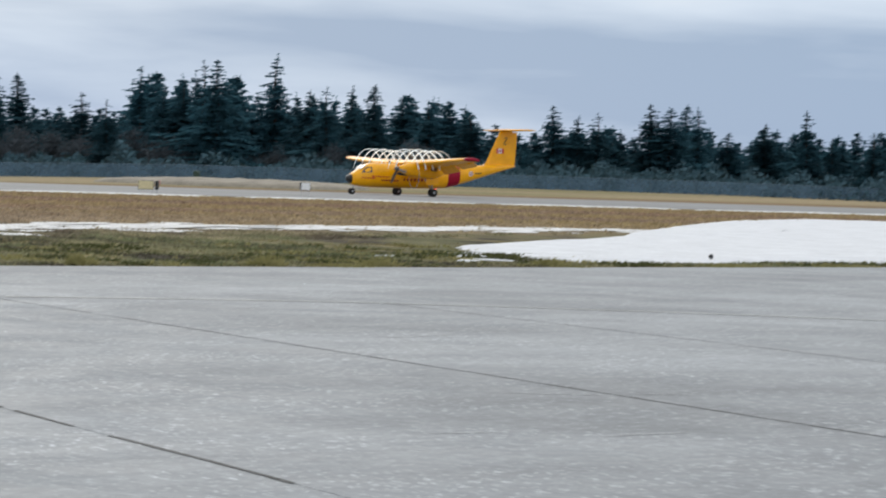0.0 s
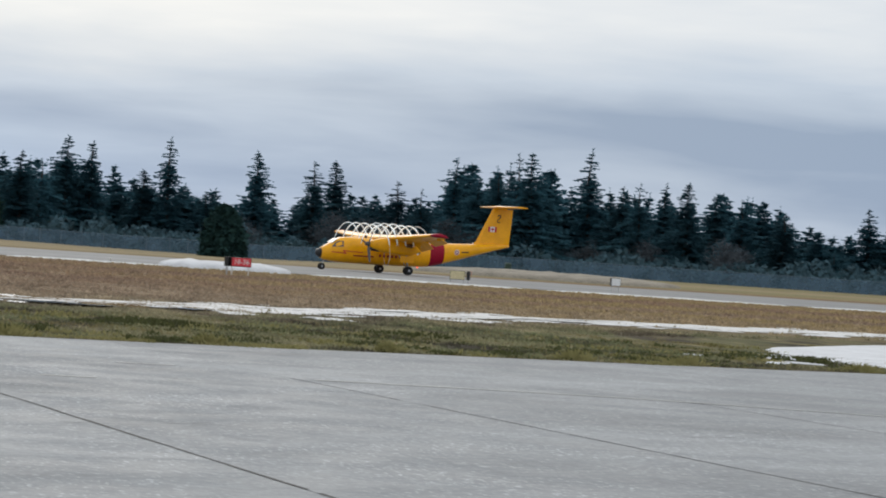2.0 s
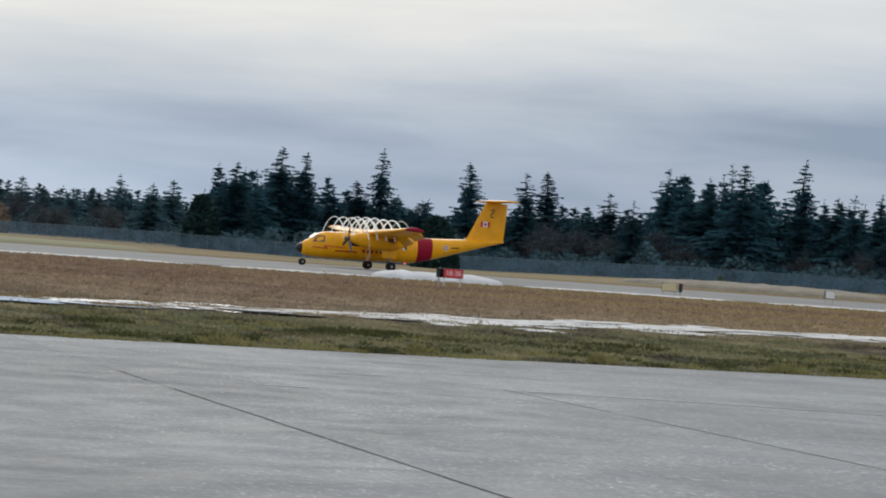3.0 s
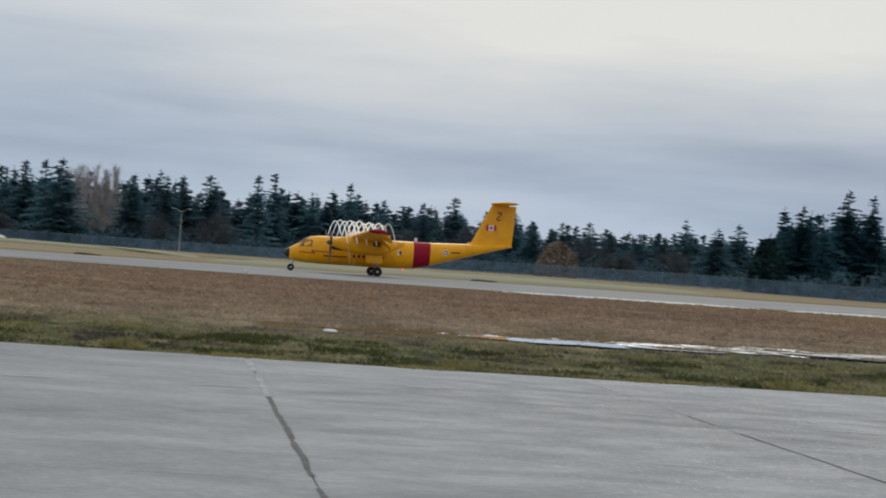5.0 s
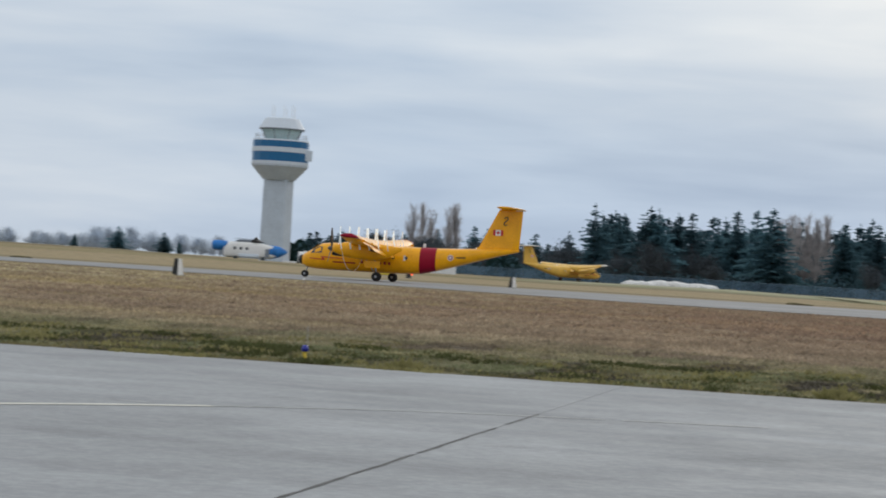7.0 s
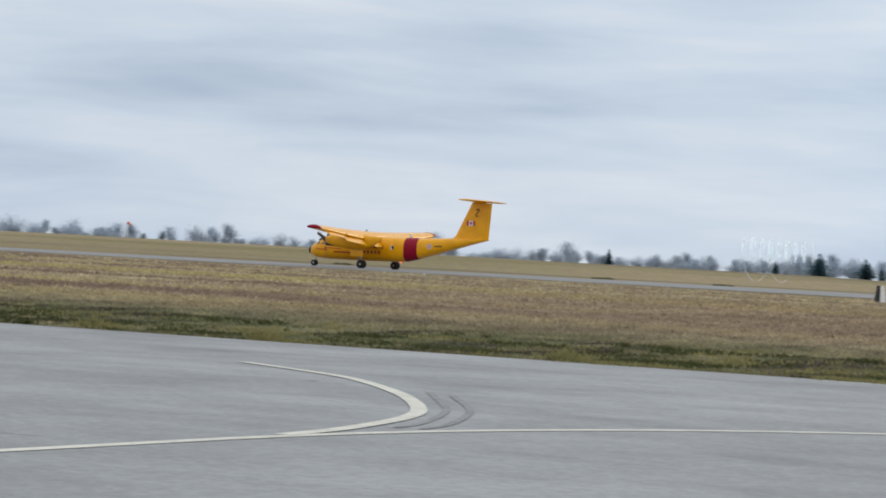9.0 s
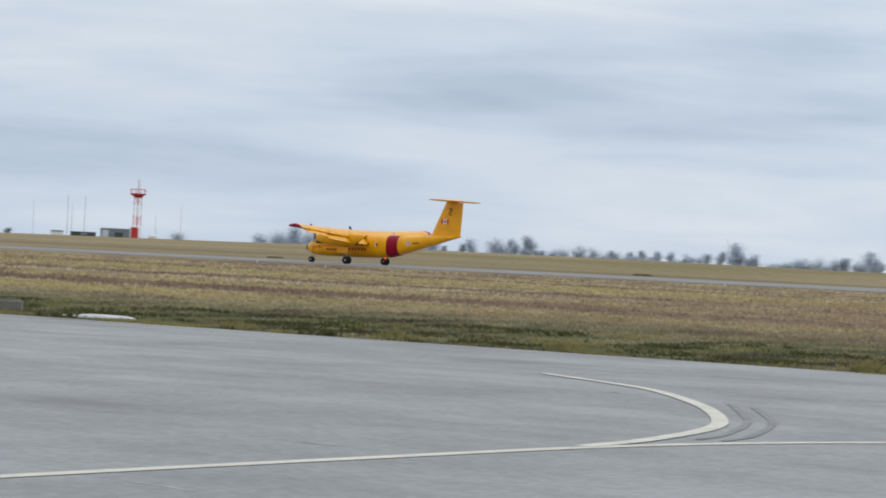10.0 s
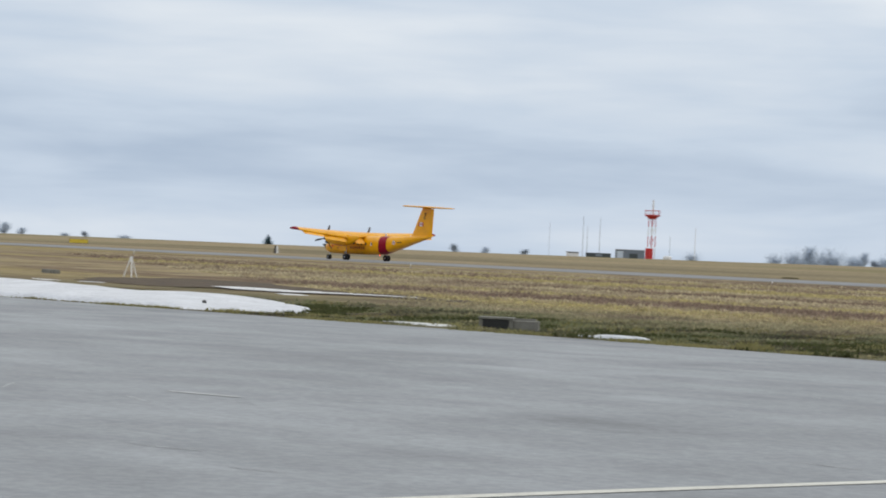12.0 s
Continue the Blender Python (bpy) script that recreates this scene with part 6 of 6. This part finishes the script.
def build_tripod():
    t = thing("marker_tripod", Matrix.Translation((-91.5, 69.0, height(-91.5, 69.0))), "white wooden tripod marker standing in the grass", "marker")
    for a in (90, 210, 330):
        bm = bmesh.new()
        tube(bm, (0.36 * math.cos(radians(a)), 0.36 * math.sin(radians(a)), -0.02), (0.03 * math.cos(radians(a)), 0.03 * math.sin(radians(a)), 0.92), 0.028, 0.028, 6)
        part("leg", bm, "white", t)
    bm = bmesh.new()
    box(bm, 0, 0, 0.84, 0.12, 0.1, 0.24, 0.01)
    part("head", bm, "white", t)


build_tripod()
bm = bmesh.new()
box(bm, 0, 0, 0.08, 0.8, 0.4, 0.2, 0.03)
box(bm, 0.62, -0.05, 0.07, 0.18, 0.3, 0.2, 0.02)
o = link("concrete_block", bm, "stone")
o.location = (-96.5, 68.0, height(-96.5, 68.0))
tagged(o, "weathered concrete block in the grass", "block")
for p, k in (((-16.7, 42.9), 0.06),):
    bm = bmesh.new()
    bmesh.ops.create_icosphere(bm, subdivisions=2, radius=k)
    for v in bm.verts:
        v.co *= 1 + 0.35 * noise.noise(v.co * 9)
        v.co.z *= 0.6
    o = link("pale_stone", bm, "snow", smooth=True)
    o.location = (p[0], p[1], height(*p) + 0.02)
    tagged(o, "pale lump of snow on the verge", "snow")


# ---- control tower ----
def prism(bm, levels, n=8, turn=22.5):
    rings = []
    for r, z in levels:
        rings.append([(r * math.cos(radians(turn + 360 * i / n)), r * math.sin(radians(turn + 360 * i / n)), z) for i in range(n)])
    loft(bm, rings)
    bmesh.ops.recalc_face_normals(bm, faces=bm.faces)


def build_tower():
    p = polar(-14.49, 620)
    t = thing("control_tower", Matrix.Translation((p.x, p.y, height(p.x, p.y) - 0.1)) @ Matrix.Rotation(radians(14), 4, "Z"), "grey concrete control tower with blue bands and glazed cab", "building")
    for name, lv, mt in (("shaft", ((4.35, 0), (4.2, 21.5)), "concrete"), ("corbel", ((4.0, 20.6), (7.1, 24.0), (7.1, 24.4)), "concrete"), ("lower_band", ((7.2, 24.4), (7.2, 25.2)), "tower_white"),
                         ("blue_band", ((7.1, 25.2), (7.1, 27.5)), "tower_blue"), ("middle_band", ((7.2, 27.5), (7.2, 28.7)), "tower_white"), ("blue_band", ((7.05, 28.7), (7.05, 30.3)), "tower_blue"),
                         ("upper_band", ((7.1, 30.3), (7.0, 30.7), (5.0, 30.8)), "tower_white"), ("cab_glazing", ((4.1, 30.7), (5.35, 33.3)), "tower_glass"), ("cab_core", ((2.0, 31.1), (2.0, 33.2)), "tower_dark"),
                         ("roof_soffit", ((5.7, 33.2), (5.8, 33.5)), "tower_dark"), ("roof", ((5.8, 33.5), (4.3, 36.0), (3.6, 36.25)), "tower_white")):
        bm = bmesh.new()
        prism(bm, lv, 16 if name in ("corbel", "roof", "roof_soffit") or "band" in name else 8, 22.5) if name != "shaft" else prism(bm, lv, 4, -62.5)
        part(name, bm, mt, t)
    for i in range(8):
        a0 = radians(22.5 + 45 * i)
        bm = bmesh.new()
        tube(bm, (4.13 * math.cos(a0), 4.13 * math.sin(a0), 30.7), (5.38 * math.cos(a0), 5.38 * math.sin(a0), 33.3), 0.14, 0.14, 6)
        part("mullion", bm, "tower_dark", t)
    for i in range(24):
        a0 = radians(15 * i)
        bm = bmesh.new()
        tube(bm, (6.5 * math.cos(a0), 6.5 * math.sin(a0), 30.8), (6.5 * math.cos(a0), 6.5 * math.sin(a0), 32.0), 0.04, 0.04, 5)
        part("rail_post", bm, "galvanised", t)
    bm = bmesh.new()
    for z in (31.4, 32.0):
        for i in range(24):
            a0, a1 = radians(15 * i), radians(15 * (i + 1))
            tube(bm, (6.5 * math.cos(a0), 6.5 * math.sin(a0), z), (6.5 * math.cos(a1), 6.5 * math.sin(a1), z), 0.035, 0.035, 5)
    part("handrail", bm, "galvanised", t)
    bm = bmesh.new()
    box(bm, 7.0, -2.2, 27.0, 2.0, 2.0, 2.6, 0.05)
    part("side_bay", bm, "tower_white", t)
    for x, y, h in ((-2.6, -1, 3.4), (-2.0, 1.5, 3.0), (0.3, 0, 3.2), (0.9, 1, 2.6), (2.4, -1, 3.4), (3.0, 1.2, 3.0)):
        bm = bmesh.new()
        tube(bm, (x, y, 36.0), (x, y, 36.2 + h), 0.09, 0.05, 6)
        part("antenna", bm, "white", t)


build_tower()


# ---- parked aircraft and huts behind the runway ----
p = polar(-8.50, 632)
parked = build_aircraft("parked_aircraft", Matrix.Translation((p.x, p.y, height(p.x, p.y))) @ Matrix.Rotation(radians(41.6), 4, "Z"), "yellow transport aircraft parked on the far grass", False)


def hull_thing(name, at, turn, rings, mat, label, category):
    t = thing(name, Matrix.Translation((at.x, at.y, height(at.x, at.y))) @ Matrix.Rotation(turn, 4, "Z"), label, category)
    bm = bmesh.new()
    rr = []
    for x, half, lo, hi in rings:
        c, h = (lo + hi) / 2, (hi - lo) / 2
        rr.append([(x, half * math.copysign(abs(math.cos(a)) ** 0.55, math.cos(a)), c + h * math.copysign(abs(math.sin(a)) ** 0.55, math.sin(a))) for a in np.linspace(0, 2 * math.pi, 16, endpoint=False)])
    loft(bm, rr)
    bmesh.ops.recalc_face_normals(bm, faces=bm.faces)
    part("hull", bm, mat, t, smooth=True)
    return t


heli = hull_thing("parked_helicopter", polar(-15.05, 570), radians(14), ((-6.2, 0.9, 0.5, 2.9), (-5.4, 1.2, 0.3, 3.5), (-4.6, 1.25, 0.3, 4.0), (-2, 1.25, 0.3, 4.05), (2.0, 1.25, 0.3, 4.0), (3.4, 1.25, 0.35, 3.7), (4.6, 1.2, 0.5, 3.5), (5.8, 1.0, 0.8, 3.3)), "white", "white helicopter under blue covers parked on the grass", "helicopter")
for rings in (((-8.9, 0.5, 2.4, 3.6), (-8.6, 0.95, 1.9, 4.1), (-7.0, 1.05, 1.9, 4.15), (-5.4, 0.95, 2.2, 4.05)), ((4.3, 1.32, 0.5, 3.65), (6.2, 1.2, 0.7, 3.5), (7.4, 0.85, 1.2, 3.1), (8.5, 0.2, 1.9, 2.4))):
    bm = bmesh.new()
    loft(bm, [[(x, half * math.cos(a), (lo + hi) / 2 + (hi - lo) / 2 * math.sin(a) * (1 + 0.12 * noise.noise((x, a * 2, 1)))) for a in np.linspace(0, 2 * math.pi, 16, endpoint=False)] for x, half, lo, hi in rings])
    bmesh.ops.recalc_face_normals(bm, faces=bm.faces)
    part("cover", bm, "blue_tarp", heli, "blue fabric cover", smooth=True)
bm = bmesh.new()
loft(bm, [[(-2.6 + dx, -1.25 - q, z) for q, z in ((0, 1.3), (0.5, 1.2), (0.6, 0.7), (0.3, 0.3), (0, 0.3))] for dx in (0, 4.6)])
bmesh.ops.recalc_face_normals(bm, faces=bm.faces)
part("sponson", bm, "tower_white", heli)
bm = bmesh.new()
box(bm, 3.9, -1.27, 1.7, 0.9, 0.06, 1.9, 0.02)
part("door", bm, "tower_dark", heli)
bm = bmesh.new()
loft(bm, [[(x, 0.55 * math.cos(a), 4.2 + h * math.sin(a)) for a in np.linspace(0, 2 * math.pi, 10, endpoint=False)] for x, h in ((-3.5, 0.1), (-2.5, 0.4), (1.5, 0.45), (3.2, 0.1))])
bmesh.ops.recalc_face_normals(bm, faces=bm.faces)
part("engine_cowling", bm, "tower_dark", heli, smooth=True)
bm = bmesh.new()
revolve(bm, [(0.05, 0), (1.1, 0.1), (1.3, 0.45), (0.7, 0.75), (0.25, 1.3), (0.05, 1.4)], "Z", 12, (1.2, 0, 3.9))
part("rotor_head", bm, "black", heli, "dark rotor head")
bm = bmesh.new()
for k in range(4):
    a = radians(150 + 20 * k)
    box(bm, 1.2 + 2.6 * math.cos(a), 2.6 * math.sin(a) * 0.4, 4.75, 5.0, 0.3, 0.06, 0, Matrix.Rotation(a, 4, "Z"))
part("rotor_blades", bm, "dark_shed", heli)
for x in (-3.4, 3.0):
    bm = bmesh.new()
    box(bm, x, -1.2, 0.35, 0.9, 0.5, 0.7, 0.12)
    part("wheel_pod", bm, "dark_shed", heli)
for x in (-3.6, -2.2, -0.8):
    bm = bmesh.new()
    revolve(bm, [(0.0, 0), (0.36, 0), (0.36, 0.08), (0, 0.08)], "Y", 10, (x, -1.30, 2.5))
    part("window", bm, "glass", heli)
wreck = hull_thing("stored_fuselage", polar(-13.35, 570), radians(13), ((-5.8, 0.9, 0.6, 2.9), (-5.0, 1.2, 0.2, 2.9), (-1.5, 1.2, 0.05, 2.4), (2.5, 0.9, 0.0, 1.4), (5.8, 0.3, 0.0, 0.35)), "white", "white tapering fuselage section lying on the grass", "aircraft part")
bm = bmesh.new()
box(bm, -2.6, 0, 2.75, 4.2, 1.4, 0.35, 0.1, Matrix.Rotation(radians(6), 4, "Y"))
part("deck", bm, "white", wreck)
bm = bmesh.new()
box(bm, -7.8, 0, 0.35, 3.4, 1.2, 0.4, 0.1)
part("panel", bm, "white", wreck)


def hut(name, az, r, w, d, h, body, label, category, panels=()):
    p = polar(az, r)
    t = thing(name, Matrix.Translation((p.x, p.y, height(p.x, p.y))) @ Matrix.Rotation(radians(-az + 6), 4, "Z"), label, category)
    bm = bmesh.new()
    box(bm, 0, 0, h / 2 - 0.1, w, d, h, 0.04)
    part("body", bm, body, t)
    bm = bmesh.new()
    box(bm, 0, 0, h - 0.02, w + 0.2, d + 0.2, 0.14, 0.03)
    part("roof", bm, "galvanised" if body != "dark_shed" else "dark_shed", t)
    for x, z, pw, ph, mt in panels:
        bm = bmesh.new()
        box(bm, x, -d / 2 - 0.02, z, pw, 0.05, ph, 0.01)
        part("panel", bm, mt, t)
    return t


hut("site_cabin", -11.45, 560, 10.6, 3.0, 3.5, "tower_white", "pale portable cabin with blue panels behind the runway", "cabin",
    ((-4.0, 1.7, 1.8, 2.5, "cyan_panel"), (-1.4, 1.7, 2.2, 2.5, "cyan_panel"), (2.9, 1.7, 4.4, 2.6, "cyan_panel"), (4.6, 1.2, 0.8, 1.6, "blue_tarp"), (2.2, 2.2, 0.9, 0.8, "white"), (3.9, 2.2, 0.9, 0.8, "white")))
hut("white_container", -10.55, 558, 5.6, 2.4, 2.2, "white", "plain white storage container", "container", ((0, 1.0, 0.08, 1.7, "galvanised"),))
hut("long_shed", -42.75, 760, 3.6, 3, 1.6, "white", "low white shed with dark roof far off", "shed", ((0, 1.4, 3.5, 0.3, "dark_shed"),))
hut("long_shed", -42.15, 770, 7.5, 4, 1.5, "dark_shed", "long low dark shed far off", "shed", ((0, 0.9, 2, 0.8, "tower_dark"),))
hut("equipment_shed", -41.42, 720, 8.2, 4, 2.7, "tower_dark", "grey-green equipment shed beside the lattice tower", "shed", ((-3.0, 1.2, 1.8, 2.0, "tower_white"), (0.9, 0.9, 2.4, 1.4, "dark_shed")))


def build_radar():
    p = polar(-40.93, 700)
    t = thing("lattice_tower", Matrix.Translation((p.x, p.y, height(p.x, p.y) - 0.05)), "red and white lattice tower with a round platform", "tower")
    for i, (z0, z1) in enumerate(((0, 3.6), (3.6, 6.8), (6.8, 9.4), (9.4, 12.4))):
        for x in (-0.75, 0.75):
            for y in (-0.75, 0.75):
                bm = bmesh.new()
                tube(bm, (x, y, z0), (x, y, z1), 0.09, 0.09, 6)
                part("leg", bm, "red" if i % 2 else "white", t)
        bm = bmesh.new()
        for y in (-0.75, 0.75):
            tube(bm, (-0.75, y, z0), (0.75, y, z1), 0.045, 0.045, 5)
            tube(bm, (0.75, y, z0), (-0.75, y, z1), 0.045, 0.045, 5)
        part("brace", bm, "red" if i % 2 else "white", t)
    bm = bmesh.new()
    revolve(bm, [(0.9, 11.6), (1.6, 12.2), (2.2, 12.5), (2.2, 12.8), (0.1, 12.8)], "Z", 16)
    part("platform", bm, "red", t, "red round platform")
    for i in range(10):
        a = 2 * math.pi * i / 10
        bm = bmesh.new()
        tube(bm, (2.15 * math.cos(a), 2.15 * math.sin(a), 12.7), (2.15 * math.cos(a), 2.15 * math.sin(a), 14.0), 0.05, 0.05, 5)
        part("rail_post", bm, "red", t)
    bm = bmesh.new()
    for i in range(16):
        a, b = 2 * math.pi * i / 16, 2 * math.pi * (i + 1) / 16
        tube(bm, (2.15 * math.cos(a), 2.15 * math.sin(a), 14.0), (2.15 * math.cos(b), 2.15 * math.sin(b), 14.0), 0.06, 0.06, 5)
    part("handrail", bm, "red", t)
    bm = bmesh.new()
    tube(bm, (0.15, 0, 12.7), (0.15, 0, 17.0), 0.28, 0.22, 10)
    part("aerial", bm, "white", t)
    bm = bmesh.new()
    box(bm, 0.1, -1.0, 1.6, 2.0, 1.0, 3.3, 0.05)
    part("cabinet", bm, "red", t, "red cabinet at the tower's foot")


build_radar()
for az, r, top, k in ((-42.52, 900, 1.0, 0.10), (-42.13, 900, 0.98, 0.10), (-42.42, 900, 0.78, 0.09), (-39.92, 640, 0.85, 0.09), (-40.5, 760, 0.62, 0.06), (-43.3, 950, 0.85, 0.06)):
    p = polar(az, r)
    z = height(p.x, p.y)
    m_ = thing("radio_mast", Matrix.Translation((p.x, p.y, z - 0.05)), "thin grey radio mast far off", "mast", "radio masts")
    hh = 1.7 + r * math.tan(radians(top)) - z
    bm = bmesh.new()
    tube(bm, (0, 0, 0), (0, 0, hh), k * 1.3, k * 0.7, 6)
    part("pole", bm, "galvanised" if az != -39.92 else "white", m_)
    bm = bmesh.new()
    box(bm, 0, 0, 0.15, 0.8, 0.8, 0.3, 0.05)
    part("base", bm, "stone", m_)
p = polar(-40.55, 690)
bm = bmesh.new()
box(bm, 0, 0, 0.6, 2.2, 1.4, 1.2, 0.35)
o = link("white_tank", bm, "white", smooth=True)
o.location = (p.x, p.y, height(p.x, p.y) - 0.02)
tagged(o, "small white rounded tank beside the lattice tower", "tank")


def build_lamp():
    p = polar(-0.17, 600)
    t = thing("street_lamp", Matrix.Translation((p.x, p.y, height(p.x, p.y))), "tall twin-armed street lamp in front of the wood", "lamp")
    bm = bmesh.new()
    tube(bm, (0, 0, -0.1), (0, 0, 9.8), 0.13, 0.08, 8)
    part("pole", bm, "galvanised", t)
    for s_ in (-1, 1):
        bm = bmesh.new()
        tube(bm, (0, 0, 9.7), (s_ * 1.6, 0, 10.5), 0.06, 0.05, 6)
        part("arm", bm, "galvanised", t)
        bm = bmesh.new()
        box(bm, s_ * 1.95, 0, 10.5, 0.9, 0.4, 0.2, 0.06)
        part("head", bm, "galvanised", t)


build_lamp()


def build_sock():
    p = polar(-34.16, 900)
    t = thing("windsock", Matrix.Translation((p.x, p.y, height(p.x, p.y))), "orange windsock on a white pole far off", "windsock")
    bm = bmesh.new()
    tube(bm, (0, 0, -0.1), (0, 0, 6.4), 0.12, 0.09, 6)
    part("pole", bm, "white", t)
    bm = bmesh.new()
    tube(bm, (0, 0, 6.2), (1.3, 0, 5.4), 0.5, 0.25, 10)
    part("sock", bm, "orange", t)


build_sock()
# snow heaps put in for the unclear white objects beside the parked aircraft
for k, (az, w) in enumerate(((-5.95, 4.6), (-5.3, 6.0), (-4.6, 4.8))):
    c = polar(az, 590)
    mound("snow_mound", [(c.x - w, c.y), (c.x - w * 0.4, c.y - 2), (c.x + w * 0.5, c.y - 2.2), (c.x + w, c.y), (c.x + w * 0.4, c.y + 2), (c.x - w * 0.5, c.y + 2)], 1.2 + 0.4 * (k == 1), "dirty_snow", "grey-white heap on the far grass, in place of unclear white objects", 50 + k, ragged=0.6)
p = polar(25.6, 405)
bm = bmesh.new()
revolve(bm, [(0.55, -0.05), (0.55, 1.5), (0.45, 1.65), (0.02, 1.7)], "Z", 12)
o = link("green_drum", bm, "dark_green")
o.location = (p.x, p.y, height(p.x, p.y))
tagged(o, "dark green upright drum in front of the fence", "drum")


# earth bank and low growth beyond the runway
def earth_bank(outline, h, mat, label, seed):
    ob = mound("earth_bank", outline, h, mat, label, seed, lift=-0.02, ragged=1.0)
    ob["category"] = "bank"


earth_bank([tuple(polar(a, r).xy) for a, r in ((23.2, 372), (25.5, 362), (28.5, 366), (29.6, 380), (27.5, 395), (24.5, 390))], 1.1, "earth", "low pale earth bank before the fence", 71)
earth_bank([tuple(polar(a, r).xy) for a, r in ((0.5, 318), (4, 310), (9, 314), (12.4, 330), (10, 352), (5, 356), (1, 346))], 0.75, "turf", "low green turf bank beyond the runway", 72)
earth_bank([tuple(polar(a, r).xy) for a, r in ((-9, 430), (-4, 400), (-1.5, 385), (0.2, 372), (-0.5, 410), (-5, 440))], 0.5, "turf", "long green turf bank beyond the runway", 73)
for k, (x, y) in enumerate(((-128, 300), (-108, 292), (-170, 305), (-232, 300), (36, 296), (-12, 300))):
    mound("weed_patch", [(x - 1.6, y), (x - 0.6, y - 0.5), (x + 1.1, y - 0.4), (x + 1.6, y + 0.2), (x, y + 0.6)], 0.3, "weeds", "low dark weeds at the runway's edge", 80 + k, lift=-0.02)["category"] = "weeds"


def build_car():
    p = polar(-48.4, 800)
    c = thing("parked_car", Matrix.Translation((p.x, p.y, height(p.x, p.y))) @ Matrix.Rotation(radians(40), 4, "Z"), "small dark car parked far off on the field", "car")
    bm = bmesh.new()
    box(bm, 0, 0, 0.72, 4.4, 1.75, 0.62, 0.14)
    part("body", bm, "black", c)
    bm = bmesh.new()
    loft(bm, [[(x * k, y * q, z) for x, y in ((-1.3, -0.8), (1.1, -0.8), (1.1, 0.8), (-1.3, 0.8))] for k, q, z in ((1.0, 1.0, 1.0), (0.72, 0.86, 1.52))])
    part("cabin", bm, "glass", c)
    for x in (-1.4, 1.4):
        for y in (-0.8, 0.8):
            bm = bmesh.new()
            revolve(bm, [(0.05, -0.1), (0.32, -0.1), (0.34, 0.0), (0.32, 0.1), (0.05, 0.1)], "Y", 14, (x, y, 0.34))
            part("wheel", bm, "rubber", c)


build_car()


# ---- what moves ----
def motions():
    track = (
        (0.0, 165.2), (0.5, 155.6), (1.0, 145.0), (1.5, 133.6), (2.0, 121.3), (2.5, 108.2), (3.5, 79.6), (4.5, 48.6), (5.0, 31.8), (5.5, 14.4), (6.0, -3.8),
        (6.5, -22.8), (7.0, -42.4), (7.5, -62.7), (8.5, -105.3), (9.5, -149.5), (10.0, -172.8), (10.5, -196.8), (11.0, -220.7), (11.5, -245.1), (12.0, -270.2))
    walk(plane, [(t, pose(x, 258.3, 0.04, 0, 0, 180)) for t, x in track])
    # vapour goes with the propellers, then is left hanging so it leaves the view
    hang = [(t, x) for t, x in track if t < 7.6] + [(7.7, -71.0), (7.8, -74.2), (7.9, -75.2), (8.1, -75.5), (12.0, -75.5)]
    for trail in trails:
        walk(trail, [(t, pose(x, 258.3, 0.04, 0, 0, 180)) for t, x in hang])
    for spin in [c for c in plane.children if c.name.startswith("propeller")]:
        at = spin.location.copy()
        walk(spin, [(k / 10, pose(at.x, at.y, at.z, 20 + 75 * k)) for k in range(121)])
    for wheel in [c for c in plane.children if "wheel" in c.name]:
        at = wheel.location.copy()
        walk(wheel, [(k / 10, pose(at.x, at.y, at.z, 0, 70 * k)) for k in range(121)])


motions()
